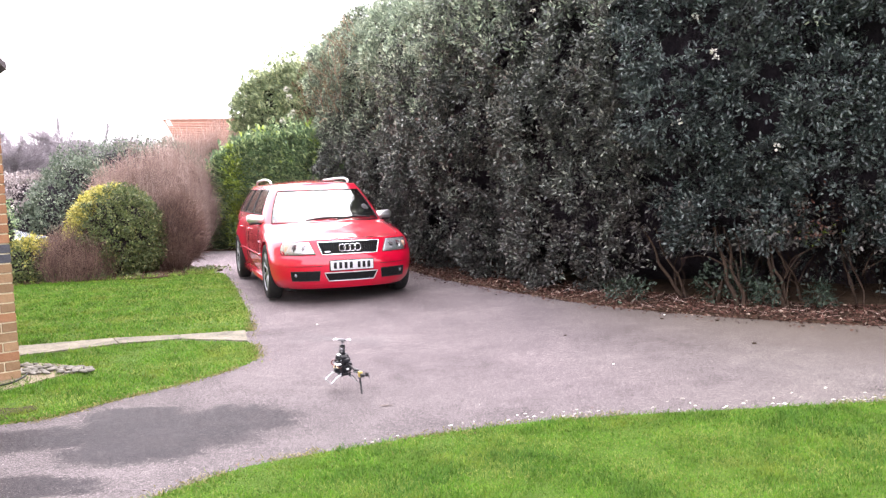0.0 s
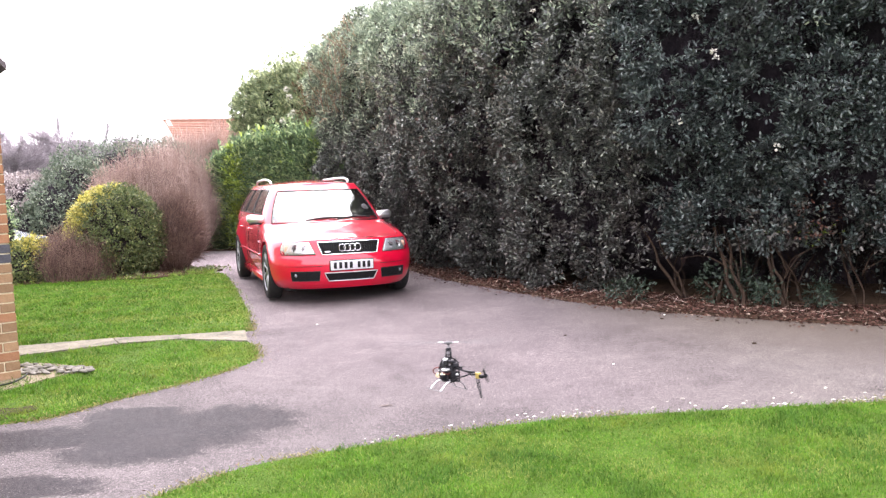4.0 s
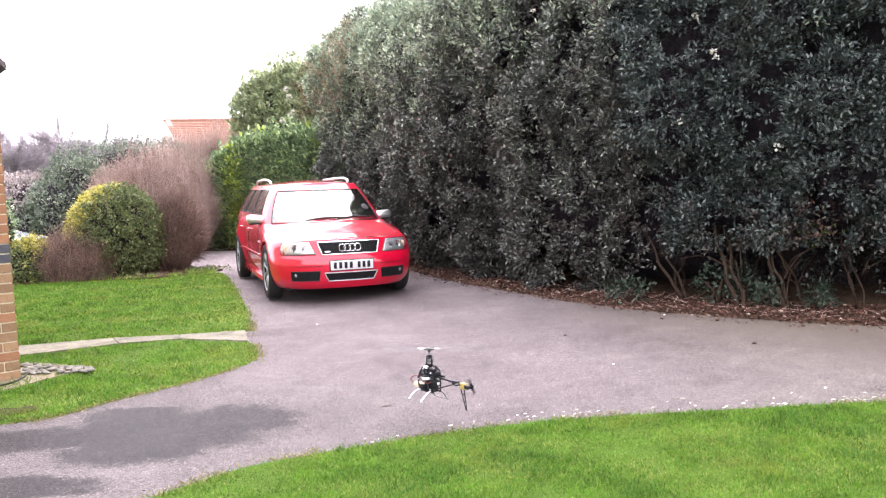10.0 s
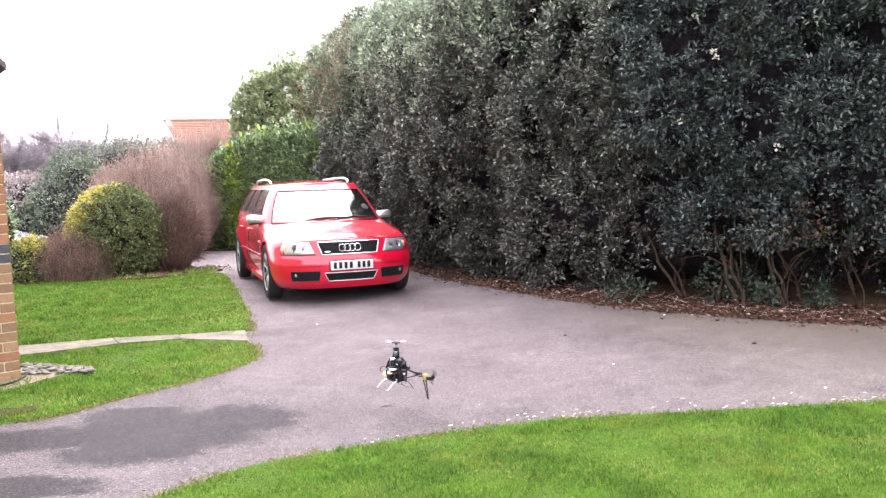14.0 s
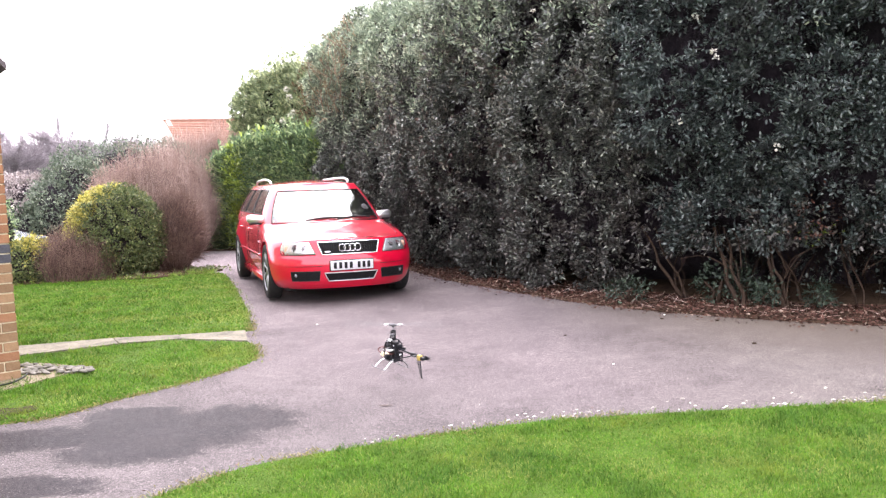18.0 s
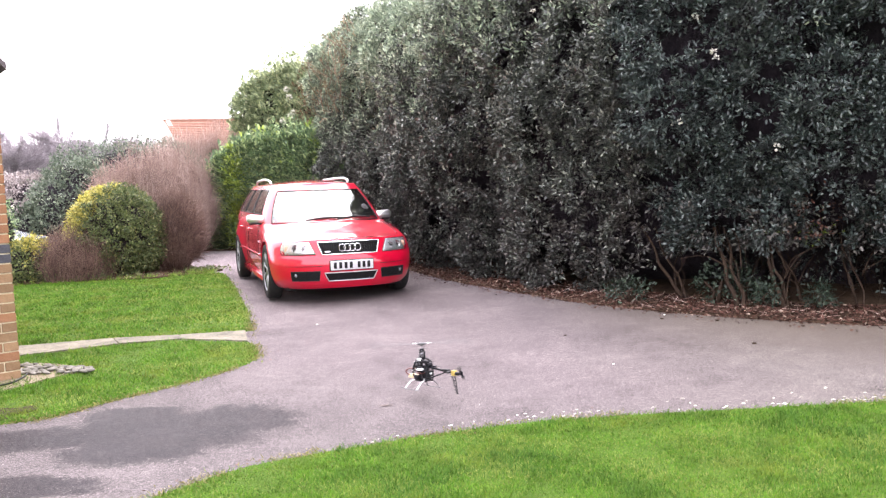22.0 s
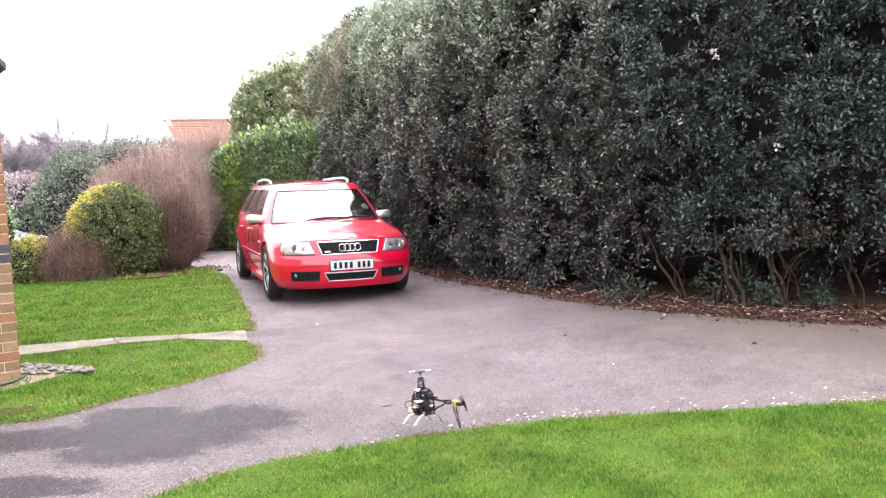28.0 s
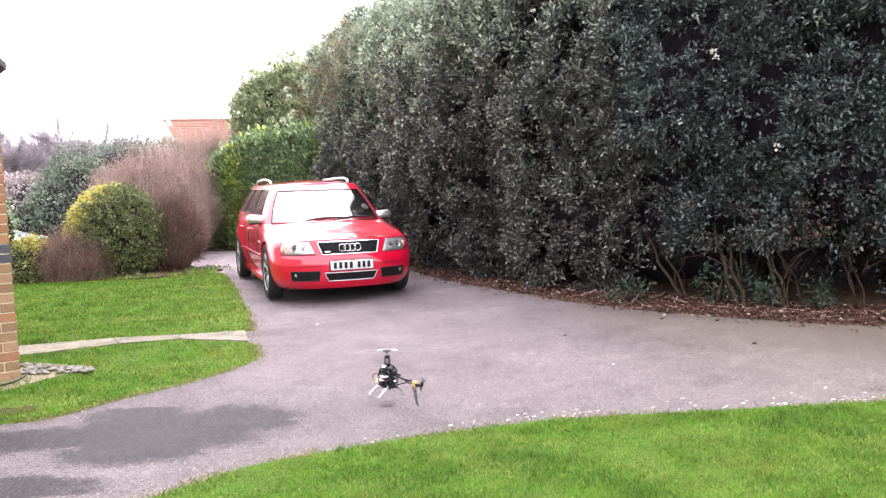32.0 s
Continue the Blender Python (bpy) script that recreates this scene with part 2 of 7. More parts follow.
M = {
    "tarmac": asphalt(),
    "soil": surface("soil", (0.03, 0.018, 0.011), (0.11, 0.07, 0.045), 6, 0.95, 0.8, 0.02),
    "far_ground": surface("far_ground", (0.03, 0.05, 0.015), (0.07, 0.08, 0.03), 0.6, 0.95, 0.5, 0.02),
    "turf": surface("turf", (0.038, 0.076, 0.009), (0.074, 0.128, 0.017), 9, 0.9, 0.8, 0.02),
    "grass": leaf("grass_blades", [(0.0, (0.034, 0.096, 0.006)), (0.6, (0.076, 0.176, 0.011)), (0.92, (0.130, 0.225, 0.034)), (1.0, (0.20, 0.18, 0.07))], 0.6, 0.3, 0.1, (0.175, 0.185, 0.03), 4.2, 1.9),
    "trodden_earth": surface("trodden_earth", (0.016, 0.015, 0.006), (0.062, 0.050, 0.026), 9, 0.95, 0.8, 0.02),
    "concrete": surface("concrete", (0.050, 0.047, 0.038), (0.228, 0.205, 0.160), 5, 0.9, 0.4, 0.004, rand=0.08),
    "mortar": surface("mortar", (0.44, 0.38, 0.26), (0.58, 0.51, 0.37), 40, 0.95, 0.5, 0.003),
    "brick_buff": surface("brick_buff", (0.155, 0.095, 0.052), (0.25, 0.16, 0.092), 22, 0.9, 0.6, 0.004, rand=0.22),
    "brick_orange": surface("brick_orange", (0.185, 0.090, 0.048), (0.285, 0.148, 0.082), 22, 0.9, 0.6, 0.004, rand=0.15),
    "brick_blue": surface("brick_blue", (0.035, 0.035, 0.043), (0.08, 0.08, 0.09), 22, 0.7, 0.5, 0.004, rand=0.15),
    "pebble": surface("pebble", (0.075, 0.070, 0.060), (0.19, 0.175, 0.15), 14, 0.75, 0.3, 0.003, rand=0.35),
    "gravel": surface("gravel", (0.10, 0.078, 0.056), (0.32, 0.26, 0.19), 60, 0.9, 0.9, 0.01, fine=3),
    "twig_core": surface("twig_core", (0.10, 0.064, 0.055), (0.20, 0.135, 0.115), 30, 0.9, 1.0, 0.03),
    "bark": surface("bark", (0.018, 0.012, 0.010), (0.064, 0.042, 0.029), 9, 0.9, 0.9, 0.01),
    # dark purple-brown stands in for depth shade behind the leaves
    "inner_shade": surface("inner_shade", (0.017, 0.014, 0.019), (0.054, 0.043, 0.053), 9, 0.9, 1.0, 0.05, spec=0.1),
    "hedge_leaf": leaf("hedge_leaf", [(0.0, (0.013, 0.019, 0.018)), (0.5, (0.032, 0.047, 0.043)), (0.84, (0.084, 0.108, 0.098)), (1.0, (0.175, 0.20, 0.175))], 0.33, 0.06, 0.5, (0.050, 0.056, 0.048), 2.6, 1.3),
    "seedling_leaf": leaf("seedling_leaf", [(0.0, (0.012, 0.020, 0.013)), (0.6, (0.030, 0.047, 0.031)), (1.0, (0.075, 0.10, 0.068))], 0.4, 0.1, 0.3),
    # brownish lower leaves, their tone lowered for shade under the overhang
    "shade_leaf": leaf("shade_leaf", [(0.0, (0.013, 0.012, 0.011)), (0.5, (0.034, 0.031, 0.028)), (0.84, (0.084, 0.078, 0.068)), (1.0, (0.19, 0.178, 0.155))], 0.36, 0.06, 0.45, (0.062, 0.050, 0.045), 2.6, 1.3),
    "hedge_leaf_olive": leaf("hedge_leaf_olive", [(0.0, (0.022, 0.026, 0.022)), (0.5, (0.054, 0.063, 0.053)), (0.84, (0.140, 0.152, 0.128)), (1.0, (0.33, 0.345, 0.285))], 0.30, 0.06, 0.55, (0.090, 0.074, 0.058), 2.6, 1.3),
    "laurel_leaf": leaf("laurel_leaf", [(0.0, (0.072, 0.125, 0.066)), (0.6, (0.180, 0.268, 0.136)), (1.0, (0.50, 0.60, 0.30))], 0.34, 0.28),
    "highlight_lime": leaf("highlight_lime", [(0.0, (0.16, 0.235, 0.045)), (0.6, (0.31, 0.41, 0.085)), (1.0, (0.56, 0.66, 0.18))], 0.36, 0.25),
    # tall laurel's leaves, haze against the sky put into a paler tone
    "hazed_laurel": leaf("hazed_laurel", [(0.0, (0.171, 0.222, 0.124)), (0.6, (0.311, 0.366, 0.215)), (1.0, (0.561, 0.6, 0.357))], 0.36, 0.25),
    "bronze_leaf": leaf("bronze_leaf", [(0.0, (0.18, 0.12, 0.085)), (0.6, (0.28, 0.21, 0.12)), (1.0, (0.40, 0.25, 0.18))], 0.5, 0.15),
    "pink_blossom": leaf("pink_blossom", [(0.0, (0.184, 0.149, 0.144)), (0.5, (0.322, 0.276, 0.270)), (1.0, (0.529, 0.471, 0.460))], 0.7, 0.15),
    # pale leaves brightened to stand in for glare from the sky
    "glare_leaf": leaf("glare_leaf", [(0.0, (0.12, 0.158, 0.114)), (0.6, (0.264, 0.324, 0.23)), (1.0, (0.528, 0.588, 0.432))], 0.4, 0.2),
    # strong lime stands in for daylight behind the leaves
    "backlit_leaf": leaf("backlit_leaf", [(0.0, (0.09, 0.16, 0.02)), (1.0, (0.22, 0.30, 0.05))], 0.4, 0.5),
    "blossom": leaf("blossom", [(0.0, (0.46, 0.44, 0.38)), (1.0, (0.70, 0.68, 0.60))], 0.7, 0.2),
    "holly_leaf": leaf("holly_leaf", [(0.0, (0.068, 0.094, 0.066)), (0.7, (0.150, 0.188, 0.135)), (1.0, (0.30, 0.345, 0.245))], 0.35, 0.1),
    "green_leaf": leaf("green_leaf", [(0.0, (0.050, 0.072, 0.030)), (0.6, (0.125, 0.160, 0.062)), (0.86, (0.215, 0.25, 0.105)), (1.0, (0.34, 0.35, 0.15))], 0.4, 0.15),
    "gold_leaf": leaf("gold_leaf", [(0.0, (0.18, 0.18, 0.04)), (0.5, (0.41, 0.37, 0.085)), (1.0, (0.60, 0.55, 0.17))], 0.45, 0.2),
    "twig": leaf("twig", [(0.0, (0.090, 0.055, 0.046)), (0.6, (0.180, 0.113, 0.094)), (1.0, (0.37, 0.26, 0.215))], 0.8, 0.0, 0.2),
    "pale_twig": leaf("pale_twig", [(0.0, (0.20, 0.132, 0.114)), (0.6, (0.355, 0.25, 0.215)), (1.0, (0.56, 0.44, 0.39))], 0.8, 0.0, 0.2),
    # distance haze put into this purple-grey; also the broken twig's own grey
    "far_twig": leaf("far_twig", [(0.0, (0.17, 0.15, 0.165)), (1.0, (0.34, 0.30, 0.325))], 0.8, 0.0, 0.2),
    "litter": leaf("litter", [(0.0, (0.032, 0.018, 0.013)), (0.5, (0.085, 0.036, 0.026)), (0.86, (0.15, 0.085, 0.065)), (1.0, (0.32, 0.25, 0.20))], 0.8, 0.05, 0.2),
    "dry_leaf": surface("dry_leaf", (0.17, 0.12, 0.10), (0.25, 0.185, 0.155), 30),
    "edge_grass": leaf("edge_grass", [(0.0, (0.10, 0.19, 0.02)), (0.6, (0.18, 0.29, 0.05)), (1.0, (0.34, 0.38, 0.12))], 0.6, 0.4, 0.1),
    "lush_grass": leaf("lush_grass", [(0.0, (0.022, 0.072, 0.006)), (0.6, (0.048, 0.130, 0.010)), (1.0, (0.090, 0.175, 0.026))], 0.6, 0.3, 0.15),
    "worn_grass": leaf("worn_grass", [(0.0, (0.12, 0.175, 0.028)), (0.6, (0.205, 0.255, 0.055)), (1.0, (0.31, 0.32, 0.11))], 0.7, 0.3, 0.1),
    "dry_grass": leaf("dry_grass", [(0.0, (0.10, 0.105, 0.03)), (0.6, (0.20, 0.175, 0.07)), (1.0, (0.32, 0.27, 0.14))], 0.7, 0.2, 0.1),
    "roof_tile": surface("roof_tile", (0.195, 0.100, 0.072), (0.275, 0.150, 0.112), 3, 0.85, 0.4, 0.006),
    "render_white": surface("render_white", (0.68, 0.66, 0.60), (0.80, 0.78, 0.73), 2, 0.9, 0.3, 0.003),
    "eave_dark": surface("eave_dark", (0.075, 0.062, 0.064), (0.13, 0.11, 0.115), 8, 0.5, 0.2, 0.002),
    "paint": car_paint(),
    "glass": clear_glass("car_glass", (0.40, 0.46, 0.45), 0.0, 0.15),
    "side_glass": clear_glass("side_glass", (0.25, 0.29, 0.28), 0.0, 0.6),
    "lens": clear_glass("lamp_lens", (0.97, 0.97, 0.98), 0.0, 0.09),
    "chrome": plain("chrome", (0.80, 0.80, 0.81), 0.10, 1.0),
    "silver": plain("satin_silver", (0.66, 0.67, 0.68), 0.32, 0.9),
    "black": plain("black_plastic", (0.012, 0.012, 0.013), 0.5, spec=0.2),
    "mesh_black": surface("grille_mesh", (0.003, 0.003, 0.0035), (0.012, 0.012, 0.013), 45, 0.5, 1.0, 0.004),
    "rubber": surface("rubber", (0.014, 0.014, 0.015), (0.032, 0.031, 0.030), 20, 0.8, 0.3, 0.002),
    "rim": plain("rim_silver", (0.26, 0.265, 0.28), 0.35, 0.8),
    "reflector": plain("reflector", (0.85, 0.85, 0.86), 0.35, 0.6),
    "interior": surface("interior", (0.015, 0.015, 0.017), (0.04, 0.04, 0.042), 9, 0.8, 0.3, 0.003),
    "plate_white": plain("plate_white", (0.52, 0.515, 0.53), 0.45),
    "pale_amber": plain("pale_amber", (0.62, 0.36, 0.25), 0.3),
    "lamp_silver": plain("lamp_silver", (0.82, 0.82, 0.84), 0.25, 0.62),
    "white_plastic": plain("white_plastic", (0.74, 0.74, 0.75), 0.4),
    "heli_black": plain("carbon_black", (0.010, 0.010, 0.013), 0.4, spec=0.25),
    "heli_grey": plain("dark_metal", (0.13, 0.13, 0.14), 0.35, 0.7),
    "alloy": plain("alloy", (0.55, 0.56, 0.58), 0.3, 0.9),
    "gold": plain("gold_anodised", (0.40, 0.30, 0.08), 0.35, 0.3),
    "red_wire": plain("red_wire", (0.13, 0.03, 0.025), 0.45),
    "cream": plain("cream_pack", (0.72, 0.55, 0.34), 0.5),
    "blade": plain("rotor_blade", (0.13, 0.127, 0.13), 0.6, spec=0.15),
    "car_white": plain("pale_car_paint", (0.42, 0.44, 0.47), 0.25, 0.0, 0.8),
}

# ---- shaping helpers ----


def thing(name, m=None, label="", category="", group="", kind=""):
    ob = new(name)
    ob.empty_display_size = 0.1
    if m is not None:
        ob.matrix_basis = m
    return tagged(ob, label, category, group, kind)


def finish(me, material, smooth=True):
    me.materials.append(material)
    if smooth:
        me.polygons.foreach_set("use_smooth", [True] * len(me.polygons))
    me.update()
    return me


def part(name, bm, material, parent=None, label="", smooth=True):
    """Links a bmesh as one mesh object, under a thing or a part where given."""
    me = bpy.data.meshes.new(name)
    bmesh.ops.recalc_face_normals(bm, faces=bm.faces)
    bm.to_mesh(me)
    bm.free()
    ob = new(name, finish(me, material, smooth))
    if parent is not None:
        ob.parent = parent
    return tagged(ob, label)


def raw(name, verts, faces, material, parent=None, label="", smooth=True):
    """A mesh of many loose pieces: verts (n, 3), faces (m, k) of one size."""
    verts, faces = np.asarray(verts, dtype=np.float32), np.asarray(faces, dtype=np.int32)
    me = bpy.data.meshes.new(name)
    me.vertices.add(len(verts))
    me.vertices.foreach_set("co", verts.ravel())
    k = faces.shape[1]
    me.loops.add(faces.size)
    me.loops.foreach_set("vertex_index", faces.ravel())
    me.polygons.add(len(faces))
    me.polygons.foreach_set("loop_start", np.arange(0, faces.size, k, dtype=np.int32))
    me.update(calc_edges=True)
    me.validate()
    ob = new(name, finish(me, material, smooth))
    if parent is not None:
        ob.parent = parent
    return tagged(ob, label, kind="stuff")


def box(bm, x0, x1, y0, y1, z0, z1, bevel=0.0, m=None):
    r = bmesh.ops.create_cube(bm, size=1.0)["verts"]
    bmesh.ops.transform(bm, matrix=Matrix.Translation(((x0 + x1) / 2, (y0 + y1) / 2, (z0 + z1) / 2)) @ Matrix.Diagonal((x1 - x0, y1 - y0, z1 - z0, 1)), verts=r)
    if m is not None:
        bmesh.ops.transform(bm, matrix=m, verts=r)
    if bevel:
        es = {e for v in r for e in v.link_edges}
        bmesh.ops.bevel(bm, geom=list(es), offset=bevel, segments=2, affect="EDGES", profile=0.5)
    return bm


def solid(x0, x1, y0, y1, z0, z1, bevel=0.0, m=None):
    return box(bmesh.new(), x0, x1, y0, y1, z0, z1, bevel, m)


def rod(bm, a, b, r0, r1=None, seg=8):
    a, b = Vector(a), Vector(b)
    r1 = r0 if r1 is None else r1
    q = (b - a).to_track_quat("Z", "Y").to_matrix().to_4x4()
    m = Matrix.Translation((a + b) / 2) @ q
    bmesh.ops.create_cone(bm, cap_ends=True, segments=seg, radius1=r0, radius2=r1, depth=(b - a).length, matrix=m)
    return bm


def tube(bm, pts, r, seg=8, closed=False):
    """A round bar swept along pts; r is one radius or one for each point."""
    pts = [Vector(p) for p in pts]
    n = len(pts)
    rs = r if isinstance(r, (list, tuple)) else [r] * n
    rings = []
    side = None
    for i, p in enumerate(pts):
        d = (pts[(i + 1) % n] - pts[i - 1]) if closed else (pts[min(i + 1, n - 1)] - pts[max(i - 1, 0)])
        d.normalize()
        if side is None:
            side = d.orthogonal().normalized()
        side = (side - d * side.dot(d)).normalized()
        up = d.cross(side)
        rings.append([bm.verts.new(p + rs[i] * (math.cos(2 * math.pi * k / seg) * side + math.sin(2 * math.pi * k / seg) * up)) for k in range(seg)])
    for i in range(n if closed else n - 1):
        a, b = rings[i], rings[(i + 1) % n]
        for k in range(seg):
            bm.faces.new((a[k], a[(k + 1) % seg], b[(k + 1) % seg], b[k]))
    if not closed:
        bm.faces.new(rings[0][::-1])
        bm.faces.new(rings[-1])
    return bm


def grid_mesh(rows, close=False):
    """A bmesh from rows of points."""
    bm = bmesh.new()
    vs = [[bm.verts.new(p) for p in row] for row in rows]
    for a, b in zip(vs, vs[1:]):
        for k in range(len(a) if close else len(a) - 1):
            q = (a[k], a[(k + 1) % len(a)], b[(k + 1) % len(a)], b[k])
            if len(set(q)) == 4:
                bm.faces.new(q)
    return bm


def slab(points, z0, z1, bevel=0.0):
    """A flat piece with the given plan outline."""
    bm = bmesh.new()
    f = bm.faces.new([bm.verts.new((x, y, z0)) for x, y in points])
    top = bmesh.ops.extrude_face_region(bm, geom=[f])["geom"]
    bmesh.ops.translate(bm, vec=(0, 0, z1 - z0), verts=[g for g in top if isinstance(g, bmesh.types.BMVert)])
    if bevel:
        es = [e for e in bm.edges if all(v.co.z > (z0 + z1) / 2 for v in e.verts)]
        bmesh.ops.bevel(bm, geom=es, offset=bevel, segments=2, affect="EDGES")
    bmesh.ops.triangulate(bm, faces=[f for f in bm.faces if len(f.verts) > 4])
    return bm


def smooth_line(pts, n):
    """A Catmull-Rom line through pts, n points a span."""
    pts = [Vector(p) for p in pts]
    out = []
    for i in range(len(pts) - 1):
        p0, p1, p2, p3 = pts[max(i - 1, 0)], pts[i], pts[i + 1], pts[min(i + 2, len(pts) - 1)]
        for k in range(n):
            u = k / n
            out.append(0.5 * (2 * p1 + (p2 - p0) * u + (2 * p0 - 5 * p1 + 4 * p2 - p3) * u * u + (3 * p1 - p0 - 3 * p2 + p3) * u ** 3))
    return out + [pts[-1]]


def lerp(table, x):
    """A smooth reading of a short table of (x, y)."""
    xs = [p[0] for p in table]
    if x <= xs[0]:
        return table[0][1]
    for (a, ya), (b, yb) in zip(table, table[1:]):
        if x <= b:
            u = (x - a) / (b - a)
            return ya + (yb - ya) * u
    return table[-1][1]


def inside(poly, x, y):
    hit = np.zeros(len(x), bool)
    for (ax, ay), (bx, by) in zip(poly, poly[1:] + poly[:1]):
        c = (ay > y) != (by > y)
        hit ^= c & (x < (bx - ax) * (y - ay) / ((by - ay) or 1e-9) + ax)
    return hit


def unit(v):
    return v / np.maximum(np.linalg.norm(v, axis=1, keepdims=True), 1e-9)


def leaf_pieces(P, D, N, L, W):
    """Folded, pointed leaves: bases P, directions D, faces N, lengths L, widths W."""
    D = unit(D)
    S = unit(np.cross(D, N))
    U = np.cross(S, D)
    L, W = L[:, None], W[:, None]
    v = np.stack([P, P + 0.32 * L * D + 0.5 * W * S + 0.16 * W * U, P + 0.72 * L * D + 0.38 * W * S + 0.10 * W * U,
                  P + L * D - 0.10 * L * U, P + 0.72 * L * D - 0.38 * W * S + 0.10 * W * U, P + 0.32 * L * D - 0.5 * W * S + 0.16 * W * U], 1)
    base = (np.arange(len(P)) * 6)[:, None]
    f = np.concatenate([base + np.array([[0, 1, 2, 3]]), base + np.array([[0, 3, 4, 5]])], 0)
    return v.reshape(-1, 3), f


def sprigs(name, C, O, material, parent, rng, per=12, reach=0.09, size=0.055, width=0.5, up=0.35, wild=0.8, label=""):
    """Leafy shoot tips at C that point along O, per leaves each."""
    n = len(C)
    C, O = np.repeat(C, per, 0), np.repeat(unit(O), per, 0)
    r = unit(rng.normal(size=(n * per, 3)))
    P = C + O * rng.uniform(-0.6, 1.0, (n * per, 1)) * reach + r * reach * 0.45
    D = unit(O * 0.55 + r * wild + np.array([0, 0, up * 0.3]))
    N = unit(O * 0.5 + np.array([0, 0, up * 2]) + rng.normal(size=(n * per, 3)) * 0.5)
    L = size * rng.uniform(0.65, 1.25, n * per)
    v, f = leaf_pieces(P, D, N, L, L * width)
    return raw(name, v, f, material, parent, label)


def strips(name, A, B, C2, w0, w1, material, parent, label=""):
    """Bent twigs as thin three-sided bars through A, B and C2."""
    n = len(A)
    d = unit(C2 - A)
    s = unit(np.cross(d, np.array([0.31, 0.7, 0.2])))
    u = np.cross(d, s)
    vs = []
    for P, w in ((A, w0), (B, (w0 + w1) / 2), (C2, w1)):
        w = np.broadcast_to(np.asarray(w), (n,))[:, None]
        for k in range(3):
            a = 2 * math.pi * k / 3
            vs.append(P + w * (math.cos(a) * s + math.sin(a) * u))
    v = np.stack(vs, 1).reshape(-1, 3)
    base = (np.arange(n) * 9)[:, None]
    f = []
    for j in (0, 3):
        for k in range(3):
            f.append(base + np.array([[j + k, j + (k + 1) % 3, j + 3 + (k + 1) % 3, j + 3 + k]]))
    return raw(name, v, np.concatenate(f, 0), material, parent, label)

# ---- ground, driveway, lawns ----
part("ground", grid_mesh([[(x, y, -0.035) for x in (-900, -60, 0, 60, 900)] for y in (-200, 0, 60, 300, 1800)]), M["far_ground"])
tagged(bpy.data.objects["ground"], "rough grassy ground that runs out to the horizon", "ground", kind="structure")
DRIVE = [(-14, -3), (9, -3), (9, 9), (4.5, 12), (0.8, 15.5), (-1.6, 21), (-2.0, 31), (-16, 31), (-16, 19.6), (-7.0, 19.6), (-6.2, 15.2), (-14, 9)]
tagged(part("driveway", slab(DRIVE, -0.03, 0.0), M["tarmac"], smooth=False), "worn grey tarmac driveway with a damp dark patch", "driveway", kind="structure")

NEAR_EDGE = [(-3.3, 1.2), (-2.1, 2.9), (-1.38, 3.76), (-1.02, 4.13), (-0.59, 4.33), (-0.03, 4.55), (0.65, 4.70), (1.3, 4.74), (1.95, 4.76), (2.51, 4.78), (3.4, 4.82), (6.5, 4.9)]
LEFT_EDGE = [(-4.6, 4.35), (-3.4, 4.82), (-2.79, 5.12), (-2.5, 5.25), (-2.27, 5.59), (-1.99, 5.91), (-1.7, 6.35), (-1.57, 6.69), (-1.6, 7.02), (-1.72, 7.40)]
FAR_EDGE = [(-1.88, 8.12), (-1.96, 8.4), (-2.03, 8.68), (-2.39, 9.96), (-3.04, 12.05), (-3.62, 13.7), (-4.07, 13.85), (-4.55, 13.36), (-6.25, 13.4), (-7.4, 12.6), (-9.5, 11.2)]
near_line = [(p.x, p.y) for p in smooth_line([(x, y, 0) for x, y in NEAR_EDGE], 4)]
left_line = [(p.x, p.y) for p in smooth_line([(x, y, 0) for x, y in LEFT_EDGE], 4)]
far_line = [(p.x, p.y) for p in smooth_line([(x, y, 0) for x, y in FAR_EDGE], 3)]
NEAR_LAWN = near_line + [(6.5, -2.5), (-3.3, -2.5)]
MID_LAWN = left_line + [(-1.80, 7.52), (-2.6, 7.80), (-3.1, 7.66), (-3.75, 7.28), (-5.2, 7.0), (-6.5, 5.2)]
FAR_LAWN = far_line + [(-9.0, 8.2), (-4.01, 7.87), (-3.3, 8.0), (-2.65, 8.0), (-1.98, 8.1)]


